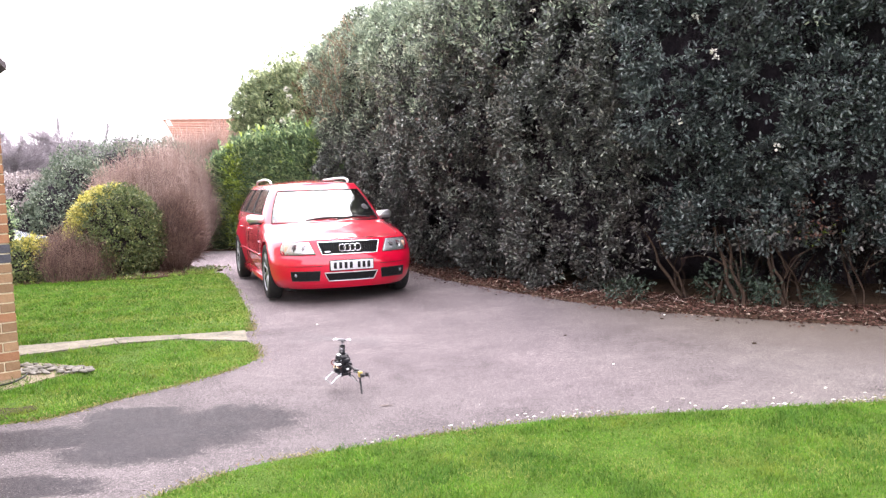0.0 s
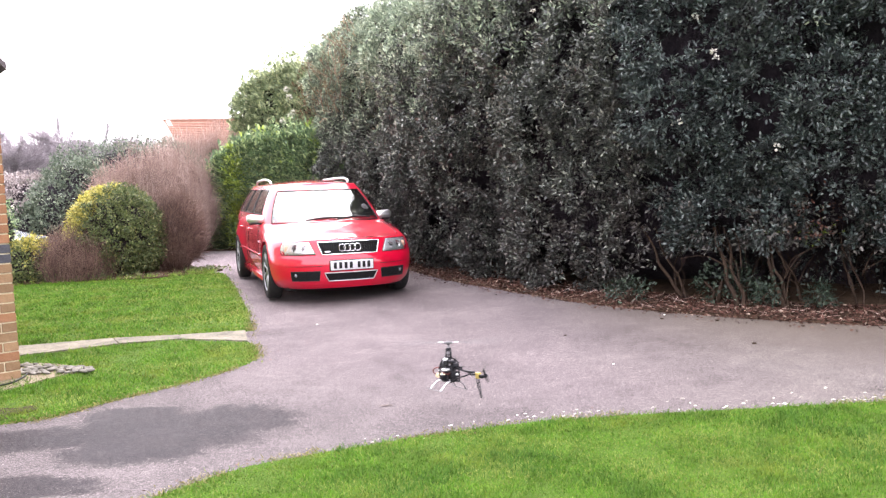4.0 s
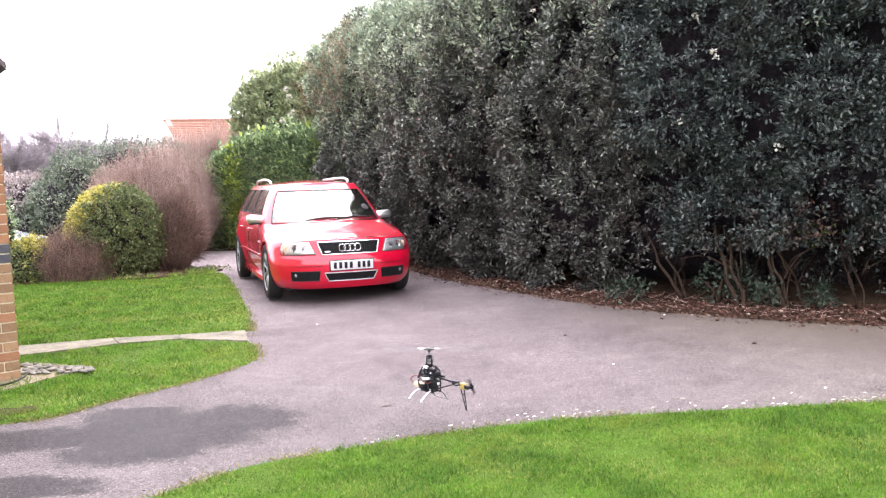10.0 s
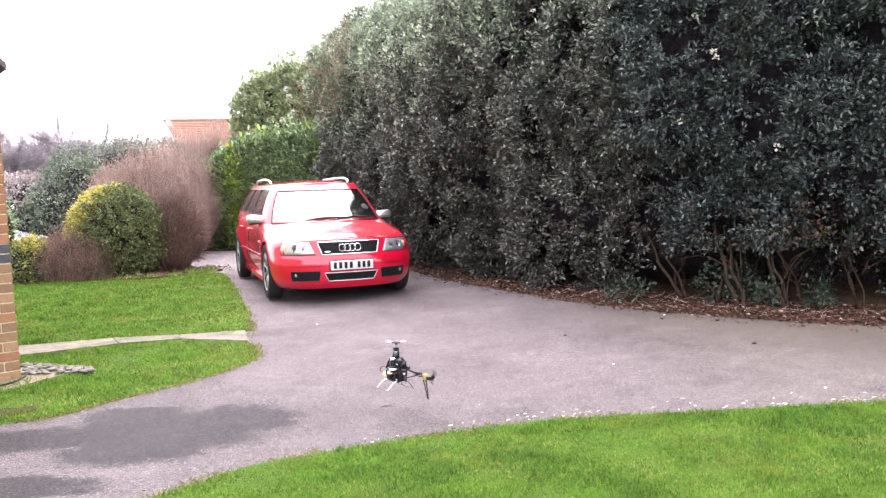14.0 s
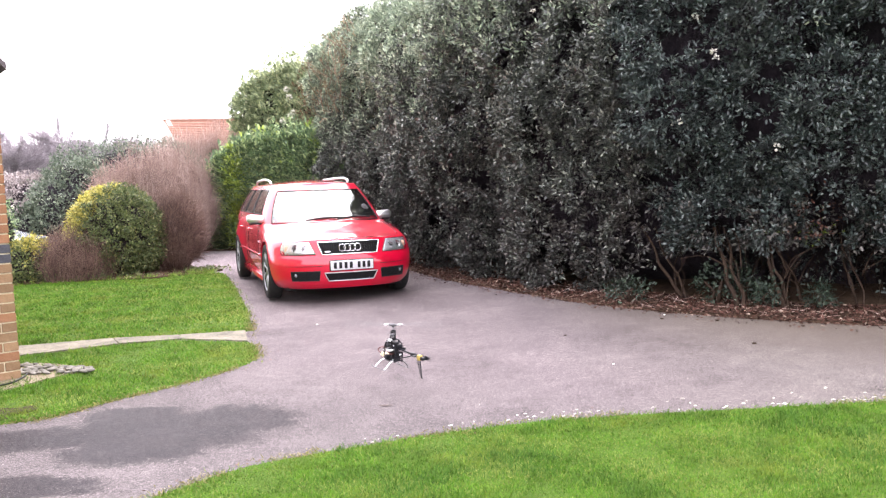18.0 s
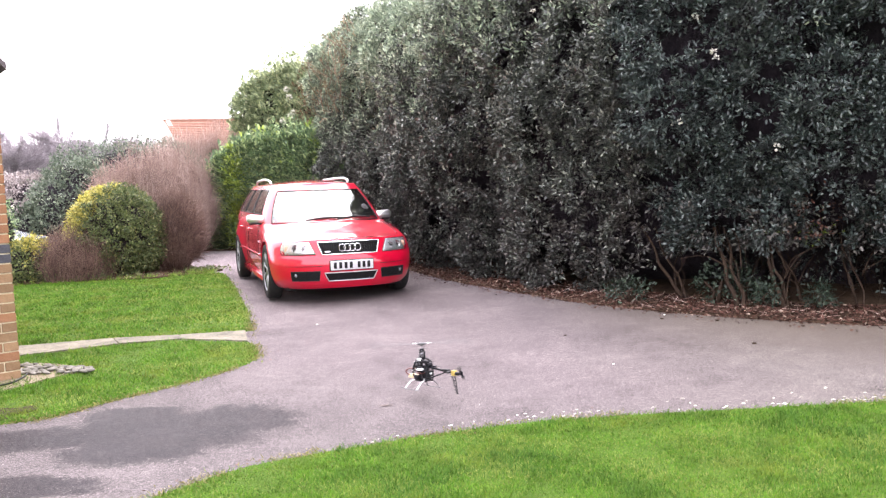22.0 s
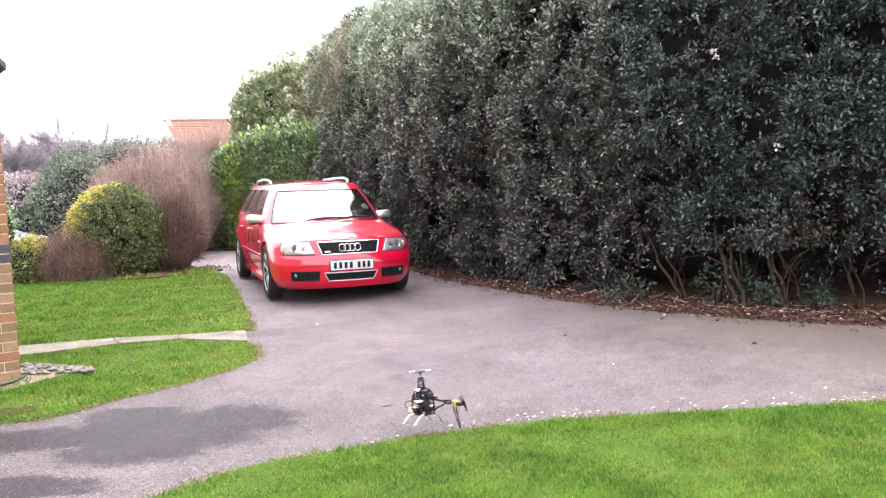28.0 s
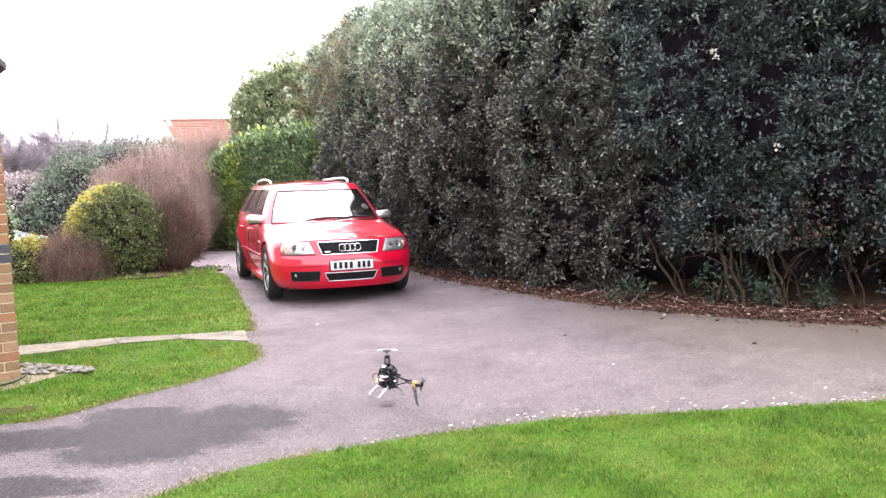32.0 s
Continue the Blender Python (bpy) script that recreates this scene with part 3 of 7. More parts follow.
def lawn(name, outline, z, per_m2, height, width, seed, label, clip=None, rest=0, worn=()):
    top = part(name, slab(outline, -0.02, z), M["turf"], label="", smooth=False)
    tagged(top, label, "lawn", kind="structure")
    rng = np.random.default_rng(seed)
    xs, ys = [p[0] for p in outline], [p[1] for p in outline]
    x0, x1, y0, y1 = clip or (min(xs), max(xs), min(ys), max(ys))
    n = int((x1 - x0) * (y1 - y0) * per_m2)
    x, y = rng.uniform(x0, x1, n), rng.uniform(y0, y1, n)
    if rest:
        m = int((max(xs) - min(xs)) * (max(ys) - min(ys)) * rest)
        xr, yr = rng.uniform(min(xs), max(xs), m), rng.uniform(min(ys), max(ys), m)
        beyond = (xr < x0) | (xr > x1) | (yr < y0) | (yr > y1)
        x, y = np.concatenate([x, xr[beyond]]), np.concatenate([y, yr[beyond]])
    ok = inside(outline, x, y)
    x, y = x[ok], y[ok]
    # fringe that strays over the edge
    stray = np.where(rng.uniform(size=len(x)) < 0.3, 0.042, 0.014)
    x, y = x + rng.normal(0, 1, len(x)) * stray, y + rng.normal(0, 1, len(x)) * stray
    lush = np.array([noise.noise(Vector((a * 1.7, b * 1.7, seed))) + 0.6 * noise.noise(Vector((a * 6, b * 6, seed))) for a, b in zip(x, y)])
    h = height * np.clip(1.0 + 0.75 * lush, 0.45, 1.9) * rng.uniform(0.5, 1.3, len(x))
    h = np.where(rng.uniform(size=len(x)) < 0.025, h * 1.8, h)
    thin = np.array([noise.noise(Vector((a * 1.3 + 7, b * 1.9, seed + 2.0))) + 0.5 * noise.noise(Vector((a * 4.1, b * 4.1, seed))) for a, b in zip(x, y)])
    pale = rng.uniform(size=len(x)) < np.clip(thin * 0.85 - 0.05, 0.015, 0.5)
    if len(worn):
        w = np.array(worn)
        near = np.sqrt(((x[:, None] - w[None, :, 0]) ** 2 + (y[:, None] - w[None, :, 1]) ** 2).min(1))
        # beside real wear, the far lawn's wide reach puts glare into blade colour
        pale |= rng.uniform(size=len(x)) < 0.85 * np.exp(-(near / {1: 0.20, 2: 0.4, 3: 0.75}[seed]) ** 1.4) * np.clip(0.6 + lush, 0.2, 1)
    h = np.where(pale, np.minimum(h, height) * 0.75, h)
    a = rng.uniform(0, 2 * math.pi, len(x))
    lean = rng.uniform(0.15, 0.85, len(x))
    d = np.stack([np.cos(a) * lean, np.sin(a) * lean, np.ones(len(x))], 1)
    P = np.stack([x, y, np.full(len(x), z - 0.002)], 1)
    s = np.stack([-np.sin(a + rng.normal(0, 0.8, len(x))), np.cos(a), np.zeros(len(x))], 1)
    # coarser blades away from the worn, clipped middle
    outer = (x < x0) | (x > x1) | (y < y0) | (y > y1)
    w = (width * rng.uniform(0.7, 1.3, len(x)) * np.where(outer, 2.4, 1.0))[:, None]
    H = h[:, None]
    d2 = d * np.array([1.5, 1.5, 0.85])
    v = np.stack([P - s * w, P + s * w, P + 0.55 * H * d + s * w * 0.8, P + 0.55 * H * d - s * w * 0.8, P + H * d2 + s * w * 0.15, P + H * d2 - s * w * 0.15], 1).reshape(-1, 3)
    base = (np.arange(len(x)) * 6)[:, None]
    f = np.concatenate([base + np.array([[0, 1, 2, 3]]), base + np.array([[3, 2, 4, 5]])], 0)
    deep = ~pale & (rng.uniform(size=len(x)) < np.clip(lush * 1.5 - 0.08, 0.06, 0.8) * (1.0 if seed == 1 else 0.2))
    for name2, pick, mat, text in (("grass", ~pale & ~deep, "grass", "short mown bright green grass blades"), ("lush_grass", deep, "lush_grass", "deeper green tufts of grass blades"), ("worn_grass", pale, "worn_grass", "worn pale yellowish grass blades")):
        if pick.any():
            two = np.concatenate([np.flatnonzero(pick), np.flatnonzero(pick) + len(x)])
            tagged(raw(name2, v, f[two], M[mat]), text, "grass", kind="stuff")


# thin strawy places in the near lawn
STRAW = [(1.10, 4.28), (1.28, 4.26), (1.45, 4.33), (0.85, 4.05), (-1.28, 3.90), (-1.18, 3.98), (2.1, 4.05), (0.2, 3.9), (1.7, 3.75), (2.75, 4.25)]
lawn("lawn_near", NEAR_LAWN, 0.003, 21000, 0.021, 0.0014, 1, "bright green mown lawn with a ragged curved edge", (-2.0, 3.6, 2.6, 4.95), 3500, STRAW)
lawn("lawn_mid", MID_LAWN, 0.003, 8000, 0.026, 0.0024, 2, "small green lawn between path and driveway", (-4.2, -1.5, 4.6, 7.9), 2500, left_line[24:])
lawn("lawn_far", FAR_LAWN, 0.003, 4200, 0.032, 0.0036, 3, "green lawn in front of the shrub bed", (-6.9, -1.8, 7.6, 14.0), 2000, far_line[:17])

EARTH = [(-3.3, 5.52), (-3.0, 5.53), (-2.88, 5.49), (-2.79, 5.55), (-2.72, 5.47), (-2.74, 5.36), (-2.82, 5.33), (-2.80, 5.22), (-2.95, 5.14), (-3.3, 5.10)]
EARTH = [(p.x + 0.02 * noise.noise(p * 17), p.y + 0.02 * noise.noise(p * 19)) for p in smooth_line([(x, y, 0) for x, y in EARTH], 5)]
tagged(part("bare_earth", slab(EARTH, -0.01, 0.008), M["trodden_earth"], smooth=False), "bare brown earth worn through the lawn", "earth", kind="structure")

path = thing("path", label="pale concrete slab path across the lawn", category="path", kind="structure")
PATH = [((-4.9, 7.55), (-3.2, 8.0), (-3.02, 7.68), (-4.6, 6.9)), ((-3.194, 8.003), (-2.56, 8.02), (-2.50, 7.80), (-3.014, 7.683)), ((-2.555, 8.02), (-1.95, 8.1), (-1.80, 7.54), (-2.495, 7.80))]
for q in PATH:
    part("slab", slab(list(q), -0.01, 0.016, 0.004), M["concrete"], path, smooth=False)

BED = [(-4.07, 13.86), (-4.55, 13.37), (-6.25, 13.41), (-7.0, 12.9), (-7.3, 14.8), (-7.3, 16.9), (-14, 17.2), (-14, 20.5), (-7.0, 22.2), (-6.4, 19.4), (-5.5, 18.5), (-4.98, 16.5), (-4.6, 15.3), (-4.35, 14.75), (-3.75, 14.25)]
tagged(part("flower_bed", slab(BED, -0.02, 0.03), M["soil"], smooth=False), "dark bare soil bed under the shrubs", "soil", kind="structure")
LAUREL_BED = [(-7.0, 19.35), (-5.6, 19.0), (-4.6, 18.7), (-1.9, 17.2), (-1.0, 20.0), (-4.0, 23.5), (-7.0, 23.0)]
tagged(part("laurel_bed", slab(LAUREL_BED, -0.02, 0.028), M["soil"], smooth=False), "brown soil strewn with dead leaves under the laurels", "soil", kind="structure")
FOOT = [(9.0, 4.6), (6.5, 5.75), (3.69, 7.0), (2.66, 7.72), (2.02, 8.3), (1.32, 9.22), (0.77, 10.2), (0.1, 11.46), (-0.53, 13.06), (-1.15, 14.4), (-1.9, 15.7), (-2.4, 16.8), (-2.85, 17.8)]
foot = [(p.x, p.y) for p in smooth_line([(x, y, 0) for x, y in FOOT], 4)]
tagged(part("hedge_bed", slab(foot + [(2.5, 17), (9, 10)], -0.02, 0.007), M["soil"], smooth=False), "brown soil strip under the hedge", "soil", kind="structure")

# ---- brick corner of the house ----
CORNER, ALONG, BACK = Vector((-3.285, 6.40)), Vector((-0.80, -0.60)), Vector((-0.60, 0.80))
WALL = Matrix(((ALONG.x, BACK.x, 0, CORNER.x), (ALONG.y, BACK.y, 0, CORNER.y), (0, 0, 1, 0), (0, 0, 0, 1)))
house = thing("brick_house", WALL, "buff brick house corner with a blue brick band", "house")
part("wall", solid(0.006, 5.0, 0.006, 6.0, -0.02, 2.45), M["mortar"], house, "pale mortar", smooth=False)
EAVE = [(-0.06, 2.34), (-0.06, 2.39), (3.0, 5.50), (3.0, 5.38)]
bm = bmesh.new()
ends = [[bm.verts.new((x, y, z)) for x, z in EAVE] for y in (-0.12, 6.1)]
bm.faces.new(ends[0])
bm.faces.new(ends[1][::-1])
for k in range(4):
    bm.faces.new((ends[0][k], ends[0][(k + 1) % 4], ends[1][(k + 1) % 4], ends[1][k]))
part("roof", bm, M["eave_dark"], house, "dark tiled roof edge", smooth=False)
part("eave_box", solid(0.0, 0.30, -0.09, 6.0, 2.19, 2.335, 0.008), M["eave_dark"], house, "dark boxed eave")
part("gable_wall", solid(0.30, 3.0, 0.02, 0.2, 2.45, 2.75), M["mortar"], house, smooth=False)

# ---- hedge of tall evergreen shrubs ----


def along_foot(s):
    """Place and inward normal at s metres from the first foot point."""
    for (ax, ay), (bx, by) in zip(foot, foot[1:]):
        d = math.hypot(bx - ax, by - ay)
        if s <= d or (bx, by) == foot[-1]:
            u = s / d
            tx, ty = (bx - ax) / d, (by - ay) / d
            return Vector((ax + (bx - ax) * u, ay + (by - ay) * u, 0)), Vector((ty, -tx, 0))
        s -= d
    return None


S_AT = {}
run = 0.0
for a, b in zip(foot, foot[1:]):
    S_AT[a] = run
    run += math.hypot(b[0] - a[0], b[1] - a[1])


def hedge_top(s):
    return lerp([(0, 4.4), (5, 4.8), (8.2, 5.3), (10.5, 5.5), (11.6, 5.2), (12.3, 4.6), (12.9, 4.1), (13.4, 4.12), (14.1, 4.26), (14.9, 4.40), (15.6, 4.52), (16.4, 4.50), (17.0, 4.46), (17.6, 4.40), (18.1, 4.1)], s)


def hedge_low(s):
    return lerp([(0, 0.62), (6.2, 0.54), (6.9, 0.62), (7.6, 0.56), (8.2, 0.52), (8.5, 0.40), (8.75, 0.22), (8.95, 0.05), (17.1, 0.0), (17.55, 1.9), (18, 2.4)], s)


# boughs that stand out: place along the hedge, height, half width, half height, reach
LOBES = [(8.35, 2.75, 0.45, 0.55, 0.34), (6.95, 2.85, 0.35, 0.25, 0.22), (6.2, 1.95, 0.55, 0.35, 0.22), (7.4, 1.75, 0.4, 0.3, 0.18), (11.7, 1.95, 0.7, 0.45, 0.28), (5.7, 2.9, 0.4, 0.3, 0.2), (10.0, 2.4, 0.35, 0.6, 0.2), (13.9, 2.7, 0.5, 0.7, 0.2),
         (7.8, 0.80, 0.5, 0.32, 0.22), (7.0, 0.82, 0.4, 0.30, 0.14)]


def hedge_point(s, z, depth):
    p, n = along_foot(s)
    q = Vector((p.x * 0.8, p.y * 0.8, z * 0.8))
    # rounded lobes with sharp creases between them, hanging a little
    lump = 0.42 * noise.noise(Vector((q.x * 1.3, q.y * 1.3, q.z * 0.9))) + 0.62 * abs(noise.noise(Vector((q.x * 1.9, q.y * 1.9, q.z * 1.5 + 4.0)))) + 0.34 * abs(noise.noise(q * 4.3)) - 0.20
    lump += sum(e * math.exp(-((s - a) / c) ** 2 - ((z - b) / d) ** 2) for a, b, c, d, e in LOBES)
    top = hedge_top(s)
    lean = 0.22 + 0.10 * z / 4 - 0.10 * math.sin(min(z / 4.0, 1) * math.pi)
    if s < 10:
        lean += 1.0 * max(0.0, 1 - z / 2.7) ** 1.3 * min(1.0, (10 - s) / 2)
    else:
        lean += 0.42 * max(0.0, 1 - z / 1.8) * min(1.0, s - 10) * min(1.0, max(0.0, (14.0 - s) / 2))
        # the far end draws back behind the clipped laurel
        lean += 0.36 * min(1.0, max(0.0, (s - 14.2) / 2)) * max(0.0, 1 - z / 3.4)
    over = max(0.0, z - (top - 0.7))
    return p + n * (lean - lump + depth + over * over * 0.8) + Vector((0, 0, z)), n


def lobe_face(s, z):
    """The way that the lumpy face looks at s and z."""
    a, n = hedge_point(s, z, 0)
    b, c = hedge_point(s + 0.09, z, 0)[0], hedge_point(s, z + 0.09, 0)[0]
    face = (b - a).cross(c - a).normalized()
    return -face if face.dot(n) > 0 else face


STEMS = [(2.50, 8.80, -0.62, 0.022), (2.54, 8.76, -0.50, 0.017), (2.88, 8.24, -0.24, 0.029), (2.92, 8.18, -0.12, 0.021), (3.24, 8.02, -0.10, 0.024), (3.29, 8.01, -0.16, 0.020),
         (3.62, 8.45, -0.45, 0.018), (3.22, 8.75, -0.50, 0.018), (3.93, 7.98, -0.02, 0.010), (3.99, 7.97, -0.06, 0.010), (4.3, 7.7, -0.2, 0.02), (4.7, 7.5, -0.1, 0.02), (1.9, 9.6, 0.0, 0.02), (5.3, 7.1, -0.1, 0.02)]


FLOWERS = [(2.32, 8.14, 1.84), (2.27, 8.18, 1.82), (2.6, 7.89, 2.39), (2.45, 8.01, 2.8), (0.03, 11.87, 3.3), (1.06, 9.85, 2.25), (-1.04, 14.35, 2.0), (3.02, 7.57, 1.54), (1.14, 9.7, 3.23), (2.58, 7.9, 2.45), (1.97, 8.5, 2.42)]


# a bare brown hollow low in the hedge: place along it and height
BARE = (6.42, 0.86)
# dark hollows between the lobes: place along the hedge, height, half width, half height
VOIDS = [(5.6, 1.45, 0.30, 0.14), (6.15, 1.22, 0.25, 0.12), (5.25, 1.75, 0.20, 0.20), (7.5, 2.62, 0.28, 0.22), (6.7, 2.22, 0.26, 0.16), (5.95, 2.45, 0.24, 0.14), (9.05, 2.75, 0.16, 0.42), (8.15, 1.95, 0.40, 0.16), (8.95, 1.75, 0.14, 0.3), (7.75, 1.32, 0.16, 0.2), (10.9, 1.4, 0.12, 0.3), (13.2, 2.3, 0.14, 0.4), (8.45, 0.75, 0.22, 0.3), (9.2, 0.6, 0.2, 0.2), (10.1, 0.8, 0.12, 0.3), (12.0, 0.7, 0.15, 0.25)]
STICK = [(-0.26, 12.04, 0.99), (-0.07, 11.57, 0.87), (0.02, 11.34, 0.80), (0.08, 11.2, 0.75)]
DRY_BRANCH = [(-1.48, 14.9, 3.97), (-1.64, 15.1, 3.7), (-1.78, 15.4, 3.42), (-1.9, 15.6, 3.2), (-2.02, 15.8, 2.95), (-2.1, 15.9, 2.72)]


def nearest_s(x, y):
    return min((math.hypot(a[0] - x, a[1] - y), S_AT[a]) for a in foot[:-1])[1]


def hedge_shrub(s0, s1, seed, label):
    rng = np.random.default_rng(seed)
    mid, _ = along_foot((s0 + s1) / 2)
    shrub = thing("evergreen_shrub", None, label, "hedge", "tall hedge beside the driveway")
    C, O, F = [], [], []
    area = (s1 - s0) * max(3.9, hedge_top((s0 + s1) / 2) - 0.15)
    for _ in range(int(area * ((380 if s0 < 10 else 440) if s0 > 4.5 else 150))):
        s, u = rng.uniform(s0, s1), rng.uniform(0, 1)
        low, top = max(0.0, hedge_low(s) + (0.16 * noise.noise(Vector((s * 3.1, 5.0, 0))) if s < 8.4 else 0)), hedge_top(s) + 0.12 * noise.noise(Vector((s * 2.2, 0, 7)))
        z = low + (top - low) * u
        gap = noise.noise(Vector((s * 2.0, z * 2.0, 3.3))) + 0.5 * noise.noise(Vector((s * 5.0, z * 5.0, 1.3)))
        if gap < (-0.65 if s < 8.4 and z < 1.2 else -0.36 if s < 7.6 else -0.40 + 0.24 * max(0.0, 1 - z / 1.7)) and rng.uniform() < 0.88:
            continue
        if any(((s - a) / c) ** 2 + ((z - b) / d) ** 2 < 1 + gap * 1.2 for a, b, c, d in VOIDS) and rng.uniform() < (0.72 if s < 8.6 else 0.5):
            continue
        if ((s - BARE[0]) / 0.30) ** 2 + ((z - BARE[1]) / 0.34) ** 2 < 1 and rng.uniform() < 0.8:
            continue
        p, n = hedge_point(s, z, float(rng.exponential(0.075)) - 0.04)
        C.append(p)
        O.append(lobe_face(s, z) * 1.1 + Vector((rng.normal(0, 0.35), rng.normal(0, 0.35), 0.18 + rng.normal(0, 0.35))))
    for _ in range(int((s1 - s0) * 1.8 * 130)):
        s, w = rng.uniform(s0, s1), rng.uniform(0.1, 1.9)
        p, n = hedge_point(s, hedge_top(s) - 0.02, 0)
        p = p + n * w + Vector((0, 0, 0.12 * noise.noise(p * 1.5) + rng.uniform(-0.05, 0.12)))
        C.append(p)
        O.append(Vector((rng.normal(0, 0.4), rng.normal(0, 0.4), 1)))
    C, O = np.array(C), np.array(O)
    if s0 < 8:
        # shaded leaves and thin twigs far back in the hollow
        D, E, A, B = [], [], [], []
        for _ in range(int((s1 - s0) * 70)):
            p, n = hedge_point(rng.uniform(s0, s1), rng.uniform(0.12, 0.9), rng.uniform(0.35, 1.35))
            D.append(p)
            E.append(-n + Vector((rng.normal(0, 0.5), rng.normal(0, 0.5), 0.3)))
        sprigs("shaded_foliage", np.array(D), np.array(E), M["hedge_leaf"], shrub, rng, per=6, reach=0.10, size=0.05, width=0.45, label="sparse leaves in the shade")
        for _ in range(int((s1 - s0) * 34)):
            p, n = hedge_point(rng.uniform(s0, s1), 0.0, rng.uniform(0.2, 1.2))
            A.append(Vector((p.x, p.y, 0.0 if rng.uniform() < 0.6 else rng.uniform(0.2, 0.6))))
            B.append(A[-1] + Vector((rng.normal(0, 0.28), rng.normal(0, 0.2), rng.uniform(0.25, 0.9))))
        A, B = np.array(A), np.array(B)
        strips("brushwood", A, (A + B) / 2 + rng.normal(0, 0.06, A.shape), B, 0.0032, 0.0014, M["bark"], shrub, "thin bare twigs in the hollow")
    # the glare tone grows likelier upward and towards the far end
    paled = rng.uniform(size=len(C)) < np.clip((C[:, 2] - (2.4 if s0 < 10 else 2.4 if s0 < 12 else 2.2 if s0 < 14 else 1.8)) * 0.6, 0, 0.9) * np.clip((s1 - 9.0) / 4, 0.12, 1)
    sprigs("pale_foliage", C[paled], O[paled] + np.array([0, 0, 0.5]), M["glare_leaf"], shrub, rng, per=10, reach=0.10, size=0.066, width=0.36, label="paler slender leaves, sky glare put into their colour")
    C, O = C[~paled], O[~paled]
    # lower leaves darkened by height, as shade would fall
    in_shade = rng.uniform(size=len(C)) < np.clip(((1.35 if s0 < 8 else 1.95) - C[:, 2]) * 0.62, 0, 0.42 if s0 < 8 else 0.66 if s0 < 12 else 0.5)
    sprigs("lower_foliage", C[in_shade], O[in_shade], M["shade_leaf"], shrub, rng, per=14, reach=0.066, size=0.050, width=0.48, label="dull brownish lower leaves, shade put into their colour")
    C, O = C[~in_shade], O[~in_shade]
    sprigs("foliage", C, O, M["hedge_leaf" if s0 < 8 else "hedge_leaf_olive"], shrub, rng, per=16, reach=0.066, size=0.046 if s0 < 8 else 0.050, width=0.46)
    for x, y, z in FLOWERS:
        if s0 <= nearest_s(x, y) < s1:
            F.append((Vector((x, y, z)), Vector((-0.5, -0.8, 0.2))))
    if s0 == 4.7:
        # daylight seen through a gap, given as bright leaf colour
        G = np.array([(3.56, 8.05, 0.74)]) + rng.normal(0, 1, (26, 3)) * np.array([0.15, 0.06, 0.08])
        sprigs("lit_leaves", G, np.tile([-0.3, -1.0, 0.2], (26, 1)), M["backlit_leaf"], shrub, rng, per=3, reach=0.03, size=0.032, width=0.4, label="lime green leaves in a gap, daylight put into their colour")
        G = np.array([(3.48, 7.85, 0.90)]) + rng.normal(0, 1, (24, 3)) * np.array([0.12, 0.06, 0.12])
        sprigs("dead_leaves", G, np.tile([-0.3, -1.0, 0.2], (24, 1)), M["litter"], shrub, rng, per=5, reach=0.05, size=0.04, width=0.45, label="dead brown leaves caught in the hedge")
    if s1 > 17:
        # a dying branch on the corner of the hedge
        G = np.array([(a, b, c) for a, b, c in DRY_BRANCH])
        G = np.repeat(G, 16, 0) + rng.normal(0, 0.16, (16 * len(G), 3))
        T = G + np.array([-0.05, -0.1, 0.22]) + rng.normal(0, 0.14, G.shape)
        strips("dry_brushwood", G, (G + T) / 2 + rng.normal(0, 0.02, G.shape), T, 0.008, 0.004, M["bronze_leaf"], shrub, "dead bronze twigs")
        sprigs("dry_foliage", T[::2], (T - G)[::2], M["bronze_leaf"], shrub, rng, per=4, reach=0.07, size=0.07, width=0.25, label="bronze dying leaves")
    if s0 <= nearest_s(STICK[0][0], STICK[0][1]) < s1:
        part("broken_twig", tube(bmesh.new(), smooth_line(STICK, 3), 0.0014, 5), M["far_twig"], shrub, "bare grey twig sticking out")
    if F:
        sprigs("blossom", np.array([f[0] for f in F]), np.array([f[1] for f in F]), M["blossom"], shrub, rng, per=16, reach=0.03, size=0.026, width=0.8, label="small cream flower heads")
    # closed dark sheet behind the leaves, in place of shaded depth
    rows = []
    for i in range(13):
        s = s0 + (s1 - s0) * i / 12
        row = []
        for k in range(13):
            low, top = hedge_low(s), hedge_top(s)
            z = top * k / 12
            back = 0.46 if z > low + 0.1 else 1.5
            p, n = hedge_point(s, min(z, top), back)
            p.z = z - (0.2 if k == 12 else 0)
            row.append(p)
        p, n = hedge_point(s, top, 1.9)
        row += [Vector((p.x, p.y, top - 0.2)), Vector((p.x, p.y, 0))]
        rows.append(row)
    part("inner_growth", grid_mesh(rows), M["inner_shade"], shrub, "closed filler standing in for the shaded inside", smooth=True)
    # stems that show under the skirt of leaves
    for fx, fy, lx, r0 in STEMS:
        if not s0 <= nearest_s(fx, fy) < s1:
            continue
        base = Vector((fx, fy, 0.0))
        pts = [base + Vector((0.55 * lx * u + rng.normal(0, 0.018), 0.34 * u + rng.normal(0, 0.018), 0.78 * u)) for u in (0, 0.17, 0.34, 0.5, 0.7, 1.0)]
        part("trunk", tube(bmesh.new(), smooth_line(pts, 3), [r0 * (1 - 0.035 * i) for i in range(16)], 7), M["bark"], shrub, "bare brown stem")
        for k in range(2):
            a = base + Vector((lx * 0.1, 0.02, rng.uniform(0.05, 0.4)))
            b = a + Vector((rng.normal(0, 0.3), rng.normal(-0.1, 0.15), rng.uniform(0.1, 0.6)))
